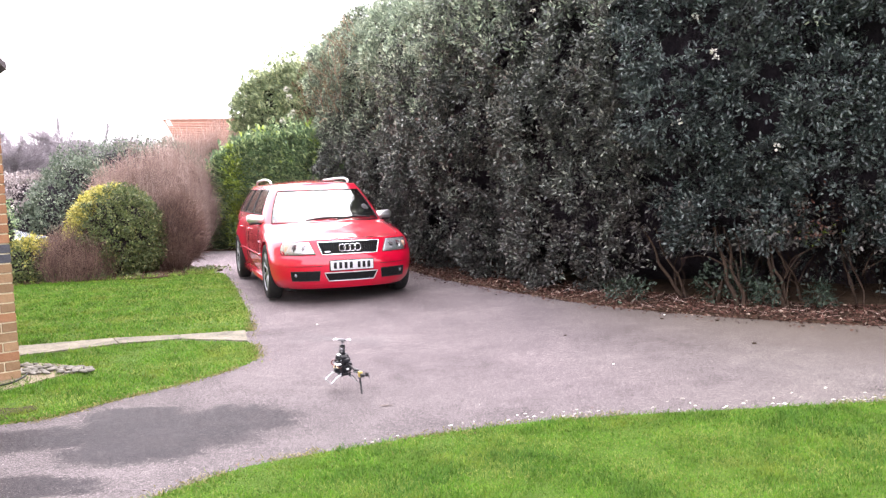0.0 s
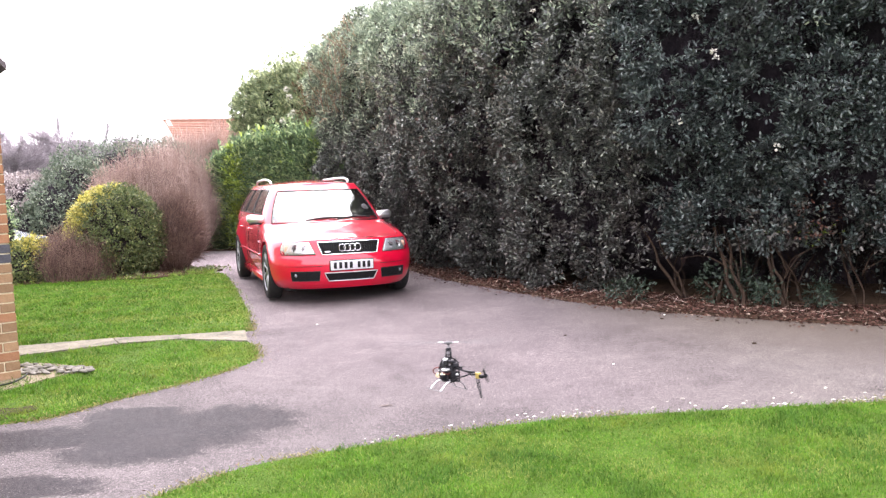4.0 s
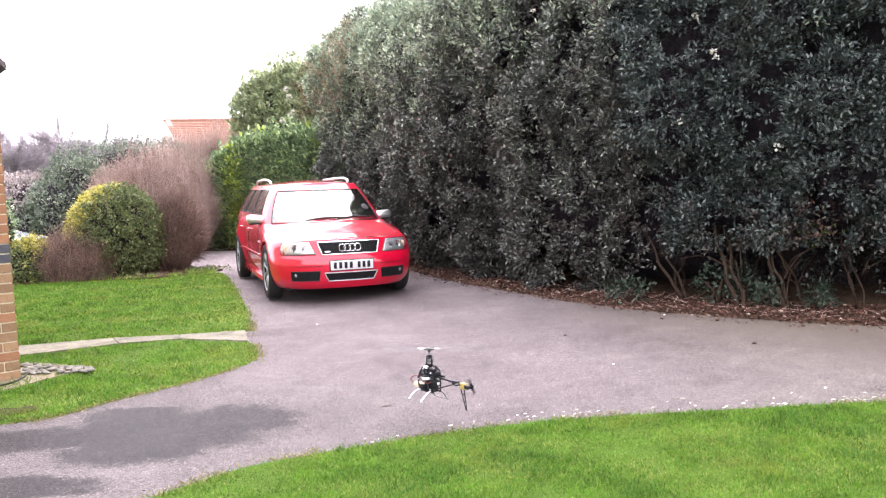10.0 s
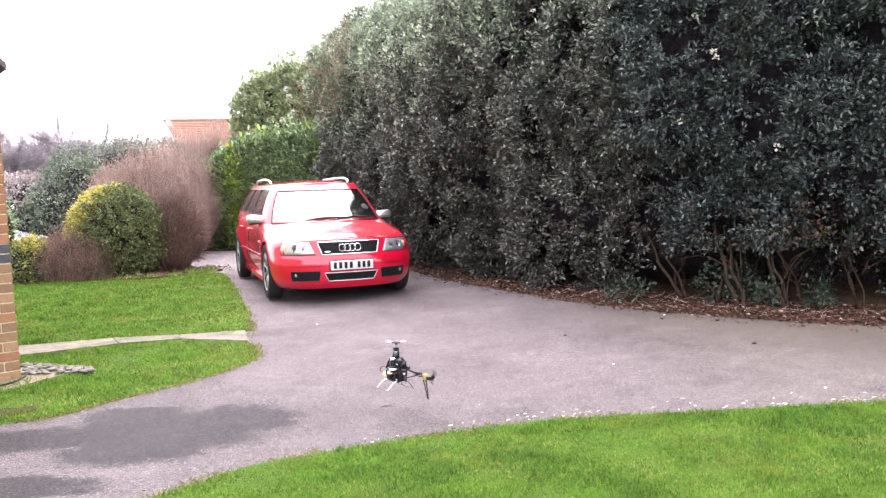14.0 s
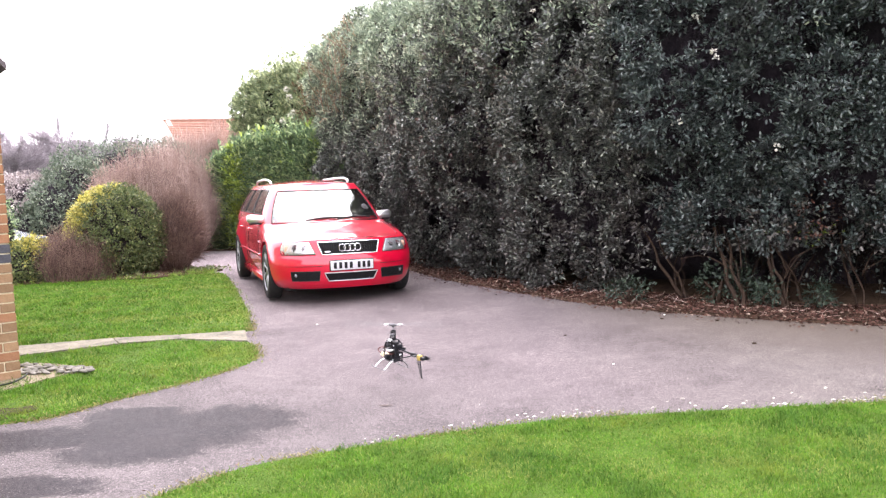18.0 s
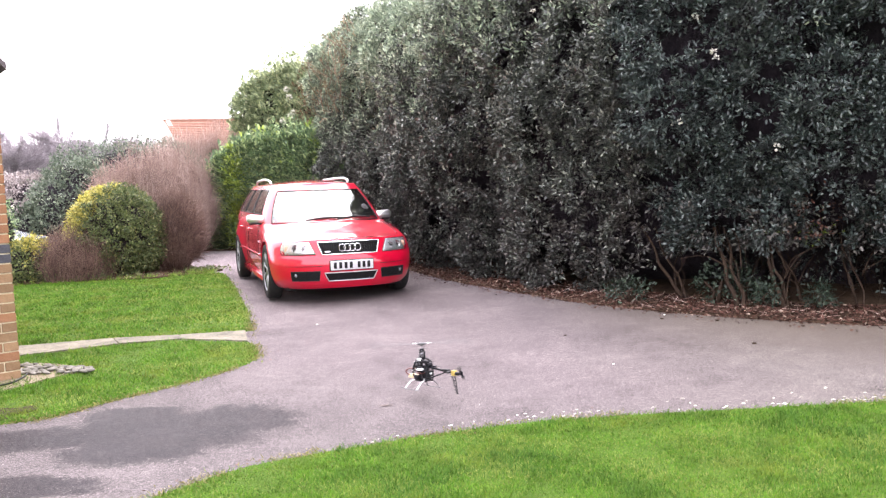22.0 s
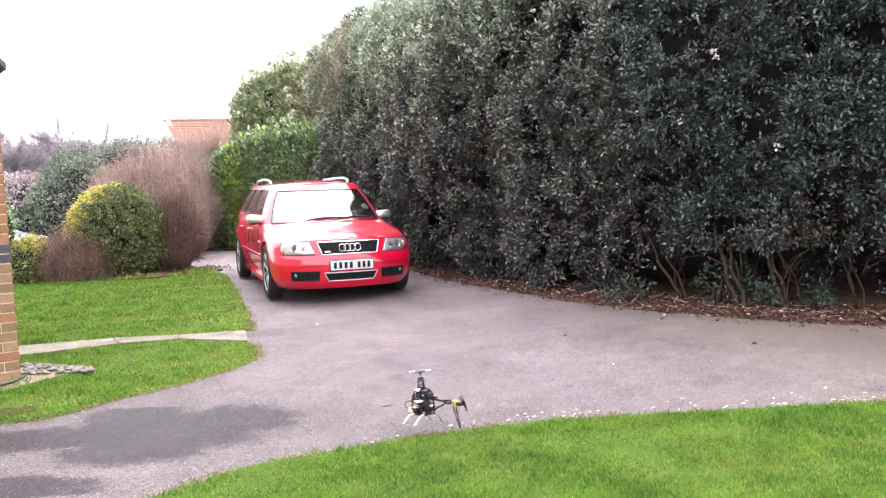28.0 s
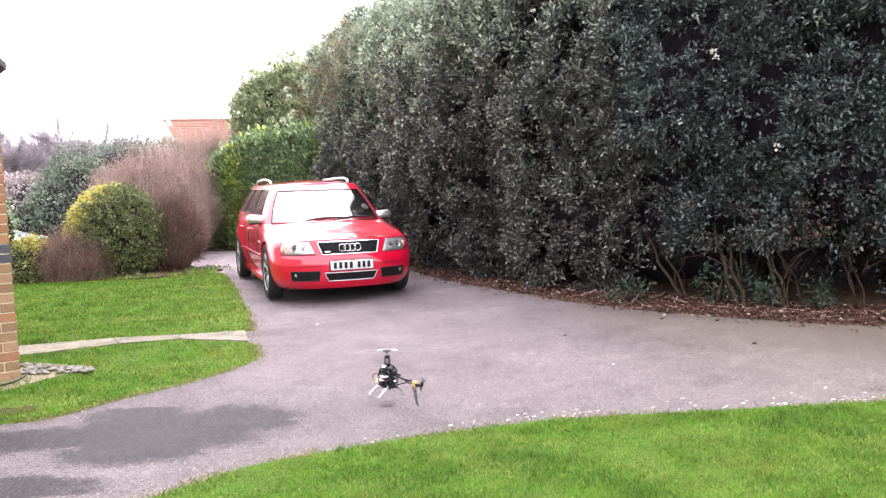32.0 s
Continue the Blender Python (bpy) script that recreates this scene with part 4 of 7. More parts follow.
            mid2 = a.lerp(b, 0.5) + Vector((rng.normal(0, 0.05), 0, rng.uniform(0, 0.1)))
            part("side_branch", tube(bmesh.new(), smooth_line([a, mid2, b], 3), [0.006, 0.0055, 0.005, 0.0045, 0.004, 0.003, 0.002], 5), M["bark"], shrub, "thin bare side branch")
    return shrub


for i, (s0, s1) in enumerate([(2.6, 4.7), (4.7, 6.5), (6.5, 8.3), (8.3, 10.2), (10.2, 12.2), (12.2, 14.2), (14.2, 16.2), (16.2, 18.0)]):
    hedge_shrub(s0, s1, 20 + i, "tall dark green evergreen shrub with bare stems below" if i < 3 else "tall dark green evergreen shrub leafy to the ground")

# ---- garden shrubs ----


def dome(rng, n, centre, radii, low=-0.3, lumps=0.12, seed=0.0, shell=0.18):
    """Points and outward directions over a lumpy dome."""
    d = unit(rng.normal(size=(n, 3)))
    d = d[d[:, 2] > low]
    k = np.array([1 + lumps * noise.noise(Vector(v) * 2.2 + Vector((seed, 0, 0))) + 0.5 * lumps * noise.noise(Vector(v) * 6 + Vector((0, seed, 0))) for v in d])
    k *= 1 - rng.exponential(shell * 0.35, len(d))
    return np.array(centre) + d * np.array(radii) * k[:, None], d


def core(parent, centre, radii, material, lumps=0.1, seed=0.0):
    # opaque lump added where the plant would only be dim inside
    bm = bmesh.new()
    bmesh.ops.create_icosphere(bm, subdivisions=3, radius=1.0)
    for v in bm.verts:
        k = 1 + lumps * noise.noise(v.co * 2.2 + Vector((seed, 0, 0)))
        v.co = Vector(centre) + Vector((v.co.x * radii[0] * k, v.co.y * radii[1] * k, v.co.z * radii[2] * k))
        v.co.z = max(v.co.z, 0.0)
    return part("inner_growth", bm, material, parent, "closed filler standing in for the shaded inside")


def shrub(name, label, category, place, radii, height, material, seed, n, per=9, size=0.05, width=0.5, reach=0.07, low=-0.4, lumps=0.15, stems=5, second=None):
    rng = np.random.default_rng(seed)
    ob = thing(name, pose(place[0], place[1], 0.03), label, category)
    c = (0, 0, height - radii[2])
    if height > 0.4:
        core(ob, c, [r * 0.78 for r in radii], M["inner_shade"], lumps, seed)
    C, O = dome(rng, n, c, radii, low, lumps, seed)
    keep = C[:, 2] > 0.03
    C, O = C[keep], O[keep]
    if second:
        pick = second[1](C, O, rng)
        sprigs("bright_foliage", C[pick], O[pick], M[second[0]], ob, rng, per, reach, size, width, label=second[2])
        C, O = C[~pick], O[~pick]
    sprigs("foliage", C, O, M[material], ob, rng, per, reach, size, width)
    for k in range(stems):
        a = rng.uniform(0, 2 * math.pi)
        r = rng.uniform(0, 0.3) * radii[0]
        base = Vector((r * math.cos(a), r * math.sin(a), 0))
        tip = Vector((base.x * 2.2, base.y * 2.2, height * 0.6))
        part("stem", tube(bmesh.new(), [base, base.lerp(tip, 0.5) + Vector((rng.normal(0, 0.03), rng.normal(0, 0.03), 0)), tip], [0.022, 0.016, 0.01], 6), M["bark"], ob, "brown woody stem")
    return ob


def twiggy(name, label, place, radii, height, seed, n, material="twig", thick=0.004, foot_r=0.25, flare=1.0, category="shrub", core_scale=0.55):
    """A leafless shrub: many fine stems fanning from the ground, with side shoots."""
    rng = np.random.default_rng(seed)
    ob = thing(name, pose(place[0], place[1], 0.03), label, category)
    a, r = rng.uniform(0, 2 * math.pi, n), np.sqrt(rng.uniform(0, 1, n))
    A = np.stack([np.cos(a) * r * foot_r, np.sin(a) * r * foot_r, np.zeros(n)], 1)
    ends = height * np.sqrt(np.maximum(1.0 - 0.75 * r ** 2, 0.05)) * rng.uniform(0.55, 1.04, n)
    T = np.stack([np.cos(a) * r * radii[0] * flare, np.sin(a) * r * radii[1] * flare, ends], 1) + rng.normal(0, 0.05, (n, 3))
    B = A * 0.35 + T * 0.65
    B[:, 2] = T[:, 2] * 0.5
    B += rng.normal(0, 0.04, (n, 3))
    if core_scale:
        core(ob, (0, 0, height * 0.40), (radii[0] * core_scale, radii[1] * core_scale, height * 0.40), M["twig_core" if material == "pale_twig" else "bark"], 0.2, seed)
    strips("branchwork", A, B, T, thick * 1.5, thick * 0.6, M[material], ob)
    k = n * (15 if material == "pale_twig" else 13)
    pick = rng.integers(0, n, k)
    u = rng.uniform(0.25, 1.0, (k, 1))
    P = np.where(u < 0.5, A[pick] + (B - A)[pick] * u * 2, B[pick] + (T - B)[pick] * (u * 2 - 1))
    d = unit(unit(T[pick] - A[pick]) + rng.normal(0, 1.0 if material == "pale_twig" else 0.8, (k, 3)))
    L = rng.uniform(0.08, 0.30, (k, 1))
    Q = P + d * L
    strips("brushwood", P, (P + Q) / 2 + rng.normal(0, 0.012, (k, 3)), Q, thick * 0.8, thick * 0.4, M[material], ob, "fine bare side shoots")
    return ob


def noise_pick(C, rng, cx, cz):
    d = np.hypot((C[:, 0] - cx) / 0.6, (C[:, 2] - cz) / 1.0)
    return rng.uniform(size=len(C)) < np.clip(1.1 - d, 0, 0.6)


# low clipped laurel hedge and the taller laurel behind it, beyond the car
LAUREL_FLOWERS = [(-3.29, 19.2, 2.95), (-3.36, 19.32, 3.54), (-2.87, 18.84, 3.61), (-3.3, 19.2, 3.37), (-3.22, 19.2, 3.01), (-2.75, 18.72, 3.67), (-3.5, 19.32, 2.84)]


def laurel(name, label, x0, y0, x1, y1, deep, heights, seed, n, size, bronze=None, material="laurel_leaf", lime=None, skirt=0.02, loose=0.12):
    rng = np.random.default_rng(seed)
    ob = thing(name, None, label, "hedge")
    ax = Vector((x1 - x0, y1 - y0, 0))
    length = ax.length
    ax.normalize()
    out = Vector((ax.y, -ax.x, 0))
    C, O = [], []
    for _ in range(n):
        u, side = rng.uniform(), rng.uniform()
        top = lerp(heights, u) + 0.10 * noise.noise(Vector((u * length * 2, 0, seed)))
        p0 = Vector((x0, y0, 0)) + ax * u * length
        q = p0 * 1.5
        lump = 0.16 * noise.noise(Vector((q.x, q.y, seed + side * 3)))
        if side < 0.62:
            z = top * rng.uniform(skirt * (1.6 - u), 1)
            C.append(p0 + out * (0.02 - lump - float(rng.exponential(0.05)) - max(0, z - top + 0.3) * 0.5) + Vector((0, 0, z)))
            O.append(out + Vector((rng.normal(0, 0.3), rng.normal(0, 0.3), 0.9)))
        elif side < 0.85:
            C.append(p0 - out * deep * rng.uniform(0, 1) + Vector((0, 0, top + rng.uniform(-0.10, 0.08) + (rng.uniform(0, 0.24 + loose * 0.8) if rng.uniform() < loose else 0))))
            O.append(Vector((rng.normal(0, 0.3), rng.normal(0, 0.3), 1)))
        else:
            end = Vector((x0, y0, 0)) if side < 0.93 else Vector((x1, y1, 0))
            t2 = lerp(heights, 0.0 if side < 0.93 else 1.0)
            C.append(end - out * deep * rng.uniform(0, 1) + Vector((0, 0, t2 * rng.uniform(0.02, 1))) + ax * (rng.normal(0, 0.08)))
            O.append((-ax if side < 0.93 else ax) + Vector((0, 0, 0.4)))
    C, O = np.array(C), np.array(O)
    if bronze:
        pick = bronze(C, rng)
        sprigs("bronze_foliage", C[pick], O[pick], M["bronze_leaf"], ob, rng, 7, 0.11, size * 0.9, 0.3, label="bronze dying leaves")
        C, O = C[~pick], O[~pick]
    if lime:
        # one patch of lime leaves stands in for highlights on the laurel
        pick = rng.uniform(size=len(C)) < 0.03 + 0.85 * np.exp(-((C[:, 0] - lime) / 0.22) ** 2) * np.clip((2.35 - C[:, 2]) * 2, 0.2, 1)
        sprigs("bright_foliage", C[pick], O[pick], M["highlight_lime"], ob, rng, 7, 0.10, size, 0.36, up=0.6, label="yellow-green leaves, highlights put into their colour")
        C, O = C[~pick], O[~pick]
    sprigs("foliage", C, O, M[material], ob, rng, 7, 0.10, size, 0.36, up=0.6)
    if bronze:
        Fl = np.array(LAUREL_FLOWERS)
        sprigs("blossom", Fl, np.tile([-0.2, -1.0, 0.3], (len(Fl), 1)), M["blossom"], ob, rng, 22, 0.06, 0.055, 0.7, label="white flower heads")
    # dark filler box in place of the laurel's shaded inside
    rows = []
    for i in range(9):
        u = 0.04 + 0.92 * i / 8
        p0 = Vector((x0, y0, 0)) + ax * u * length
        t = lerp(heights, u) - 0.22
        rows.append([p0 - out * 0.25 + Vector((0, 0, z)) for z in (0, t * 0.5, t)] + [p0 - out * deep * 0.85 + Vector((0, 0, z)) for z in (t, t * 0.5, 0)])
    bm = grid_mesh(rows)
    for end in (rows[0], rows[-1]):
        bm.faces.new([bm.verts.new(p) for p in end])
    part("inner_growth", bm, M["inner_shade"], ob, "closed filler standing in for the shaded inside", smooth=False)
    for k in range(4):
        p = Vector((x0, y0, 0)) + ax * length * (0.15 + 0.23 * k) - out * deep * 0.3
        part("stem", tube(bmesh.new(), [p, p + Vector((0.03, 0.02, 0.6)), p + Vector((0.0, 0.05, 1.3))], [0.03, 0.024, 0.016], 6), M["bark"], ob, "brown woody stem")
    return ob


laurel("laurel_hedge", "low clipped light green laurel hedge beyond the red car", -5.2, 19.1, -2.2, 17.9, 1.0, [(0, 1.88), (0.12, 2.12), (0.3, 2.28), (0.6, 2.38), (1, 2.45)], 41, 6200, 0.12, lime=-4.52, skirt=0.02)
laurel("tall_laurel", "tall loose laurel with some bronze leaves above the low hedge", -4.95, 20.55, -1.9, 18.85, 1.6, [(0, 3.40), (0.1, 3.72), (0.3, 3.92), (0.6, 4.0), (0.8, 4.2), (1, 4.55)], 42, 5400, 0.125,
       lambda C, rng: (noise_pick(C, rng, -2.6, 3.2)), "hazed_laurel", loose=0.26)

shrub("variegated_bush", "clipped round bush, green with golden leaves on top", "bush", (-5.52, 14.3), (0.80, 0.72, 0.84), 1.47, "green_leaf", 51, 3800, 9, 0.045, 0.55, 0.055, -0.97, 0.07,
      second=("gold_leaf", lambda C, O, rng: rng.uniform(size=len(C)) < np.clip((O[:, 2] * 0.75 - O[:, 0] * 1.25 - 0.46) * 1.8, 0.0, 0.92), "golden yellow leaves"))
twiggy("bare_shrub", "dense leafless dark brown shrub beside the round bush", (-4.70, 14.75), (0.46, 0.46), 1.40, 61, 2400, thick=0.0026, foot_r=0.20, core_scale=0.62)
twiggy("bare_shrub", "big domed pinkish-brown leafless shrub in the bed", (-5.86, 17.0), (1.12, 0.8), 2.30, 62, 2600, "pale_twig", thick=0.0028, foot_r=0.85, core_scale=0.74)
twiggy("bare_shrub", "pinkish-brown leafless shrub beside the dark leafy bush", (-6.65, 17.2), (0.65, 0.6), 1.95, 63, 1200, "pale_twig", thick=0.0028, foot_r=0.4, core_scale=0.65)
twiggy("bare_shrub", "pinkish-brown leafless shrub beside the laurel hedge", (-5.78, 18.6), (0.85, 0.6), 2.55, 67, 2200, "pale_twig", thick=0.0028, foot_r=0.5, core_scale=0.68)
twiggy("bare_shrub", "tall pale leafless shrub beyond the bed", (-6.35, 21.2), (1.4, 0.9), 2.85, 65, 3000, "pale_twig", thick=0.0034, foot_r=0.9, core_scale=0.74)
twiggy("bare_shrub", "tall pale leafless shrub beyond the bed", (-5.55, 21.6), (1.1, 0.8), 3.10, 66, 2200, "pale_twig", thick=0.0034, foot_r=0.8, core_scale=0.68)
twiggy("bare_shrub", "low tangle of brown stems before the round bush", (-5.98, 13.72), (0.66, 0.42), 0.84, 64, 520, thick=0.0024, foot_r=0.55, core_scale=0.45)
shrub("leafy_shoots", "light green leafy shoots beside the brick wall", "bush", (-7.06, 13.7), (0.11, 0.2, 0.62), 1.25, "laurel_leaf", 57, 200, 6, 0.05, 0.45, 0.08, -0.95, 0.3)
shrub("holly_bush", "dark grey-green leafy bush in the bed", "bush", (-7.75, 17.9), (0.85, 0.8, 1.15), 2.15, "holly_leaf", 52, 1700, 9, 0.06, 0.45, 0.09, -0.9, 0.25)
shrub("pale_green_shrub", "light green shrub behind the bare stems", "bush", (-7.0, 19.2), (1.9, 0.8, 1.3), 2.55, "holly_leaf", 53, 2600, 8, 0.05, 0.5, 0.1, -0.6, 0.25)
shrub("flowering_shrub", "shrub covered in pale pink-white blossom", "bush", (-9.1, 18.4), (0.80, 0.8, 0.85), 1.85, "pink_blossom", 54, 1500, 8, 0.05, 0.7, 0.08, -0.6, 0.25)
shrub("golden_bush", "small yellow-green leafy bush beside the lawn", "bush", (-6.80, 13.75), (0.5, 0.45, 0.40), 0.64, "green_leaf", 55, 1100, 8, 0.05, 0.5, 0.06, -0.9, 0.2,
      second=("gold_leaf", lambda C, O, rng: rng.uniform(size=len(C)) < np.clip(O[:, 2] - 0.25, 0.05, 0.7), "golden yellow leaves"))
shrub("leafy_bush", "dark green leafy bush low in the bed", "bush", (-8.6, 17.8), (0.7, 0.6, 0.75), 1.15, "holly_leaf", 56, 1100, 8, 0.06, 0.5, 0.08, -0.95, 0.2)

# young shoots that grow at the foot of the hedge
for i, (x, y, r, h) in enumerate([(2.72, 8.44, 0.17, 0.36), (3.12, 8.08, 0.10, 0.25), (3.56, 7.93, 0.11, 0.20), (1.93, 8.80, 0.22, 0.22), (3.05, 8.6, 0.12, 0.3)]):
    shrub("seedling_bush", "small leafy seedling at the foot of the hedge", "bush", (x, y), (r, r, h * 0.5), h, "seedling_leaf", 70 + i, 70, 5, 0.042, 0.5, 0.06, -0.9, 0.3, stems=2)

# weeds and tufts along the front of the bed
rng = np.random.default_rng(33)
n = 90
X = rng.uniform(-7.0, -4.2, n)
Y = np.interp(X, [-7.4, -6.25, -4.55, -4.07, -3.62], [12.62, 13.42, 13.38, 13.88, 13.75]) + np.abs(rng.normal(0, 0.16, n))
tuft = thing("weed_patch", None, "low green weeds and tufts along the bed edge", "weeds", kind="stuff")
sprigs("weed", np.stack([X, Y, np.full(n, 0.03)], 1), np.tile([0, 0, 1.0], (n, 1)), M["green_leaf"], tuft, rng, 6, 0.04, 0.045, 0.3, wild=0.7)
n = 60
X, Y = rng.normal(-4.05, 0.20, n), rng.normal(14.22, 0.14, n)
sprigs("grass_tuft", np.stack([X, Y, np.full(n, 0.03)], 1), np.tile([0, 0, 1.0], (n, 1)), M["green_leaf"], tuft, rng, 7, 0.03, 0.045, 0.35, wild=0.6)
n = 200
X = np.concatenate([rng.uniform(-7.1, -4.3, 130), rng.uniform(-4.4, -3.75, 70)])
Y = np.interp(X, [-7.4, -6.25, -4.55, -4.07, -3.62], [12.62, 13.42, 13.38, 13.88, 13.75]) + rng.normal(0.0, 0.07, n)
tall = np.clip(0.6 + np.array([noise.noise(Vector((a * 3, 0, 2))) for a in X]), 0.2, 1.2) * np.where(X > -4.4, 1.3, 1.0)
keep = rng.uniform(size=n) < tall
sprigs("edge_grass", np.stack([X, Y, np.full(n, 0.01)], 1)[keep], np.tile([0, 0, 1.0], (int(keep.sum()), 1)), M["edge_grass"], tuft, rng, 9, 0.03, 0.055, 0.09, up=0.9, wild=0.7)
n = 1500
X = rng.uniform(-7.2, -3.9, n)
Y = np.interp(X, [-7.4, -6.25, -4.55, -4.07, -3.62], [12.62, 13.42, 13.38, 13.88, 13.75]) + rng.uniform(0, 0.9, n)
L = rng.uniform(0.025, 0.06, n)
v, f = leaf_pieces(np.stack([X, Y, np.full(n, 0.036)], 1), rng.normal(size=(n, 3)) * np.array([1, 1, 0.3]), np.tile([0, 0, 1.0], (n, 1)) + rng.normal(0, 0.4, (n, 3)), L, L * 0.5)
tagged(raw("bed_litter", v, f, M["litter"]), "dry fallen leaves on the soil bed", "leaves", kind="stuff")

# ---- red estate car (its own space: y runs back from the nose, z up) ----
CAR = pose(-1.072, 9.75, 0.008, 0, 0.8, 19.4) @ Matrix.Diagonal((0.968, 1, 1, 1))
car = thing("estate_car", CAR, "glossy red estate car with silver mirrors parked by the hedge", "car")
NOSE = [(0.17, 0.085), (0.22, 0.045), (0.27, 0.025), (0.42, 0.0), (0.505, 0.004), (0.545, 0.03), (0.56, 0.055), (0.735, 0.115), (0.76, 0.14)]
TAIL = [(0.17, 0.14), (0.35, 0.02), (0.56, 0.0), (0.60, 0.05), (0.98, 0.15)]
WIDE = [(0.0, 0.805), (0.10, 0.85), (0.30, 0.88), (0.55, 0.892), (0.78, 0.89), (0.90, 0.875), (0.96, 0.852), (1.0, 0.815)]
SHOULDER = [(0.0, 0.725), (0.12, 0.735), (0.30, 0.725), (0.55, 0.740), (1.0, 0.823), (1.5, 0.892), (2.2, 0.925), (3.5, 0.955), (4.85, 0.975)]
CROWN = [(0.10, 0.0), (0.25, 0.016), (0.6, 0.036), (1.3, 0.066), (2.0, 0.04), (4.85, 0.03)]
LONG, SILL, NF, LF, NR, LR = 4.85, 0.17, 2.35, 0.62, 3.2, 0.45
AXLES, TYRE_R = (0.89, 3.63), 0.335


def flare(y, v):
    return sum(d * math.exp(-((y - a) / 0.36) ** 2) for a, d in zip(AXLES, (0.040, 0.085))) * math.sin(math.pi * min(max(v, 0), 1))


def nose_y(x, z, w=0.885):
    """Where the front of the car stands at x and height z."""
    k = min(abs(x) / w, 0.9999)
    return lerp(NOSE, z) + LF * (1 - (1 - k ** NF) ** (1 / NF))


def body_half(v):
    w, zn = lerp(WIDE, v), SILL + (0.735 - SILL) * v
    zr = SILL + (0.975 - SILL) * v
    y0, y1 = lerp(NOSE, zn), LONG - lerp(TAIL, zr)
    pts = []
    for i in range(17):
        f = math.pi / 2 * i / 16
        pts.append((w * math.sin(f) ** (2 / NF), y0 + LF * (1 - math.cos(f) ** (2 / NF))))
    for i in range(1, 36):
        pts.append((w, y0 + LF + (y1 - LR - y0 - LF) * i / 36))
    for i in range(11):
        f = math.pi / 2 * i / 10
        pts.append((w * math.cos(f) ** (2 / NR), y1 - LR + LR * math.sin(f) ** (2 / NR)))
    out = []
    for x, y in pts:
        z = SILL + (lerp(SHOULDER, y) - SILL) * v
        slim = 1 - 0.075 * max(0.0, (y - 3.3) / 1.55) ** 1.3
        out.append(Vector(((x + (flare(y, v) if x > 0.7 else 0)) * slim, y, z)))
    return out


bm = bmesh.new()
levels = [0, 0.06, 0.12, 0.2, 0.3, 0.4, 0.5, 0.6, 0.66, 0.72, 0.78, 0.84, 0.9, 0.94, 0.97, 1.0]
rings = []
for v in levels:
    half = body_half(v)
    rings.append([bm.verts.new(p) for p in half] + [bm.verts.new((-p.x, p.y, p.z)) for p in half[-2:0:-1]])
n = len(rings[0])
for a, b in zip(rings, rings[1:]):
    for k in range(n):
        bm.faces.new((a[k], a[(k + 1) % n], b[(k + 1) % n], b[k]))
nh = len(body_half(0))


def cap(ring, crown):
    prev = [ring[0]]
    for i in range(1, nh - 1):
        r, l = ring[i], ring[n - i]
        y = r.co.y
        row = [r] + [bm.verts.new((r.co.x * u, y, r.co.z + crown(y) * (1 - abs(u) ** 2.2))) for u in (0.93, 0.8, 0.6, 0.35, 0.0, -0.35, -0.6, -0.8, -0.93)] + [l]
        if len(prev) == 1:
            for a, b in zip(row, row[1:]):
                bm.faces.new((prev[0], a, b))
        else:
            for k in range(len(row) - 1):
                bm.faces.new((prev[k], prev[k + 1], row[k + 1], row[k]))
        prev = row
    for a, b in zip(prev, prev[1:]):
        bm.faces.new((ring[nh - 1], b, a))


cap(rings[-1], lambda y: lerp(CROWN, y))
cap(rings[0], lambda y: 0.0)
for e in bm.edges:
    e.smooth = True
body = part("body", bm, M["paint"], car)
cut = bmesh.new()
for ya in AXLES:
    for sx in (-1, 1):
        bmesh.ops.create_cone(cut, cap_ends=True, segments=48, radius1=0.362, radius2=0.362, depth=0.6,
                              matrix=Matrix.Translation((sx * 0.93, ya, TYRE_R + 0.005)) @ Euler((0, radians(90), 0)).to_matrix().to_4x4())
tool = part("cutter", cut, M["rubber"])
mod = body.modifiers.new("arches", "BOOLEAN")
mod.operation, mod.solver, mod.object = "DIFFERENCE", "EXACT", tool
body.parent = None
bpy.context.view_layer.update()
carved = bpy.data.meshes.new_from_object(body.evaluated_get(bpy.context.evaluated_depsgraph_get()))
body.modifiers.clear()
body.data = carved
carved.materials.clear()
carved.materials.append(M["paint"])
bpy.data.objects.remove(tool)
body.parent = car
for poly in carved.polygons:
    poly.use_smooth = True
carved.set_sharp_from_angle(angle=radians(38))

part("underbody", solid(-0.72, 0.72, 0.35, 4.6, 0.14, 0.19, 0.01), M["black"], car, "black underbody")


def front_panel(name, z0, z1, left, right, off, material, parent, label="", nz=8, nx=18, deep=0.012):
    """A panel that follows the nose, between the edges left(u) and right(u), u from bottom to top."""
    rows = []
    for j in range(nz + 1):
        u = j / nz
        z = z0 + (z1 - z0) * u
        a, b = left(u), right(u)
        rows.append([Vector((a + (b - a) * i / nx, nose_y(a + (b - a) * i / nx, z) - off, z)) for i in range(nx + 1)])
    back = [[p + Vector((0, deep, 0)) for p in row] for row in rows]
    bm = grid_mesh(rows)
    ring = [p for p in rows[0]] + [r[-1] for r in rows[1:]] + rows[-1][-2::-1] + [r[0] for r in rows[-2:0:-1]]
    rim = [bm.verts.new(p) for p in ring]
    rear = [bm.verts.new(p + Vector((0, deep, 0))) for p in ring]
    for k in range(len(ring)):
        bm.faces.new((rim[k], rim[(k + 1) % len(ring)], rear[(k + 1) % len(ring)], rear[k]))
    bmesh.ops.remove_doubles(bm, verts=bm.verts, dist=0.0004)
    return part(name, bm, material, parent, label)


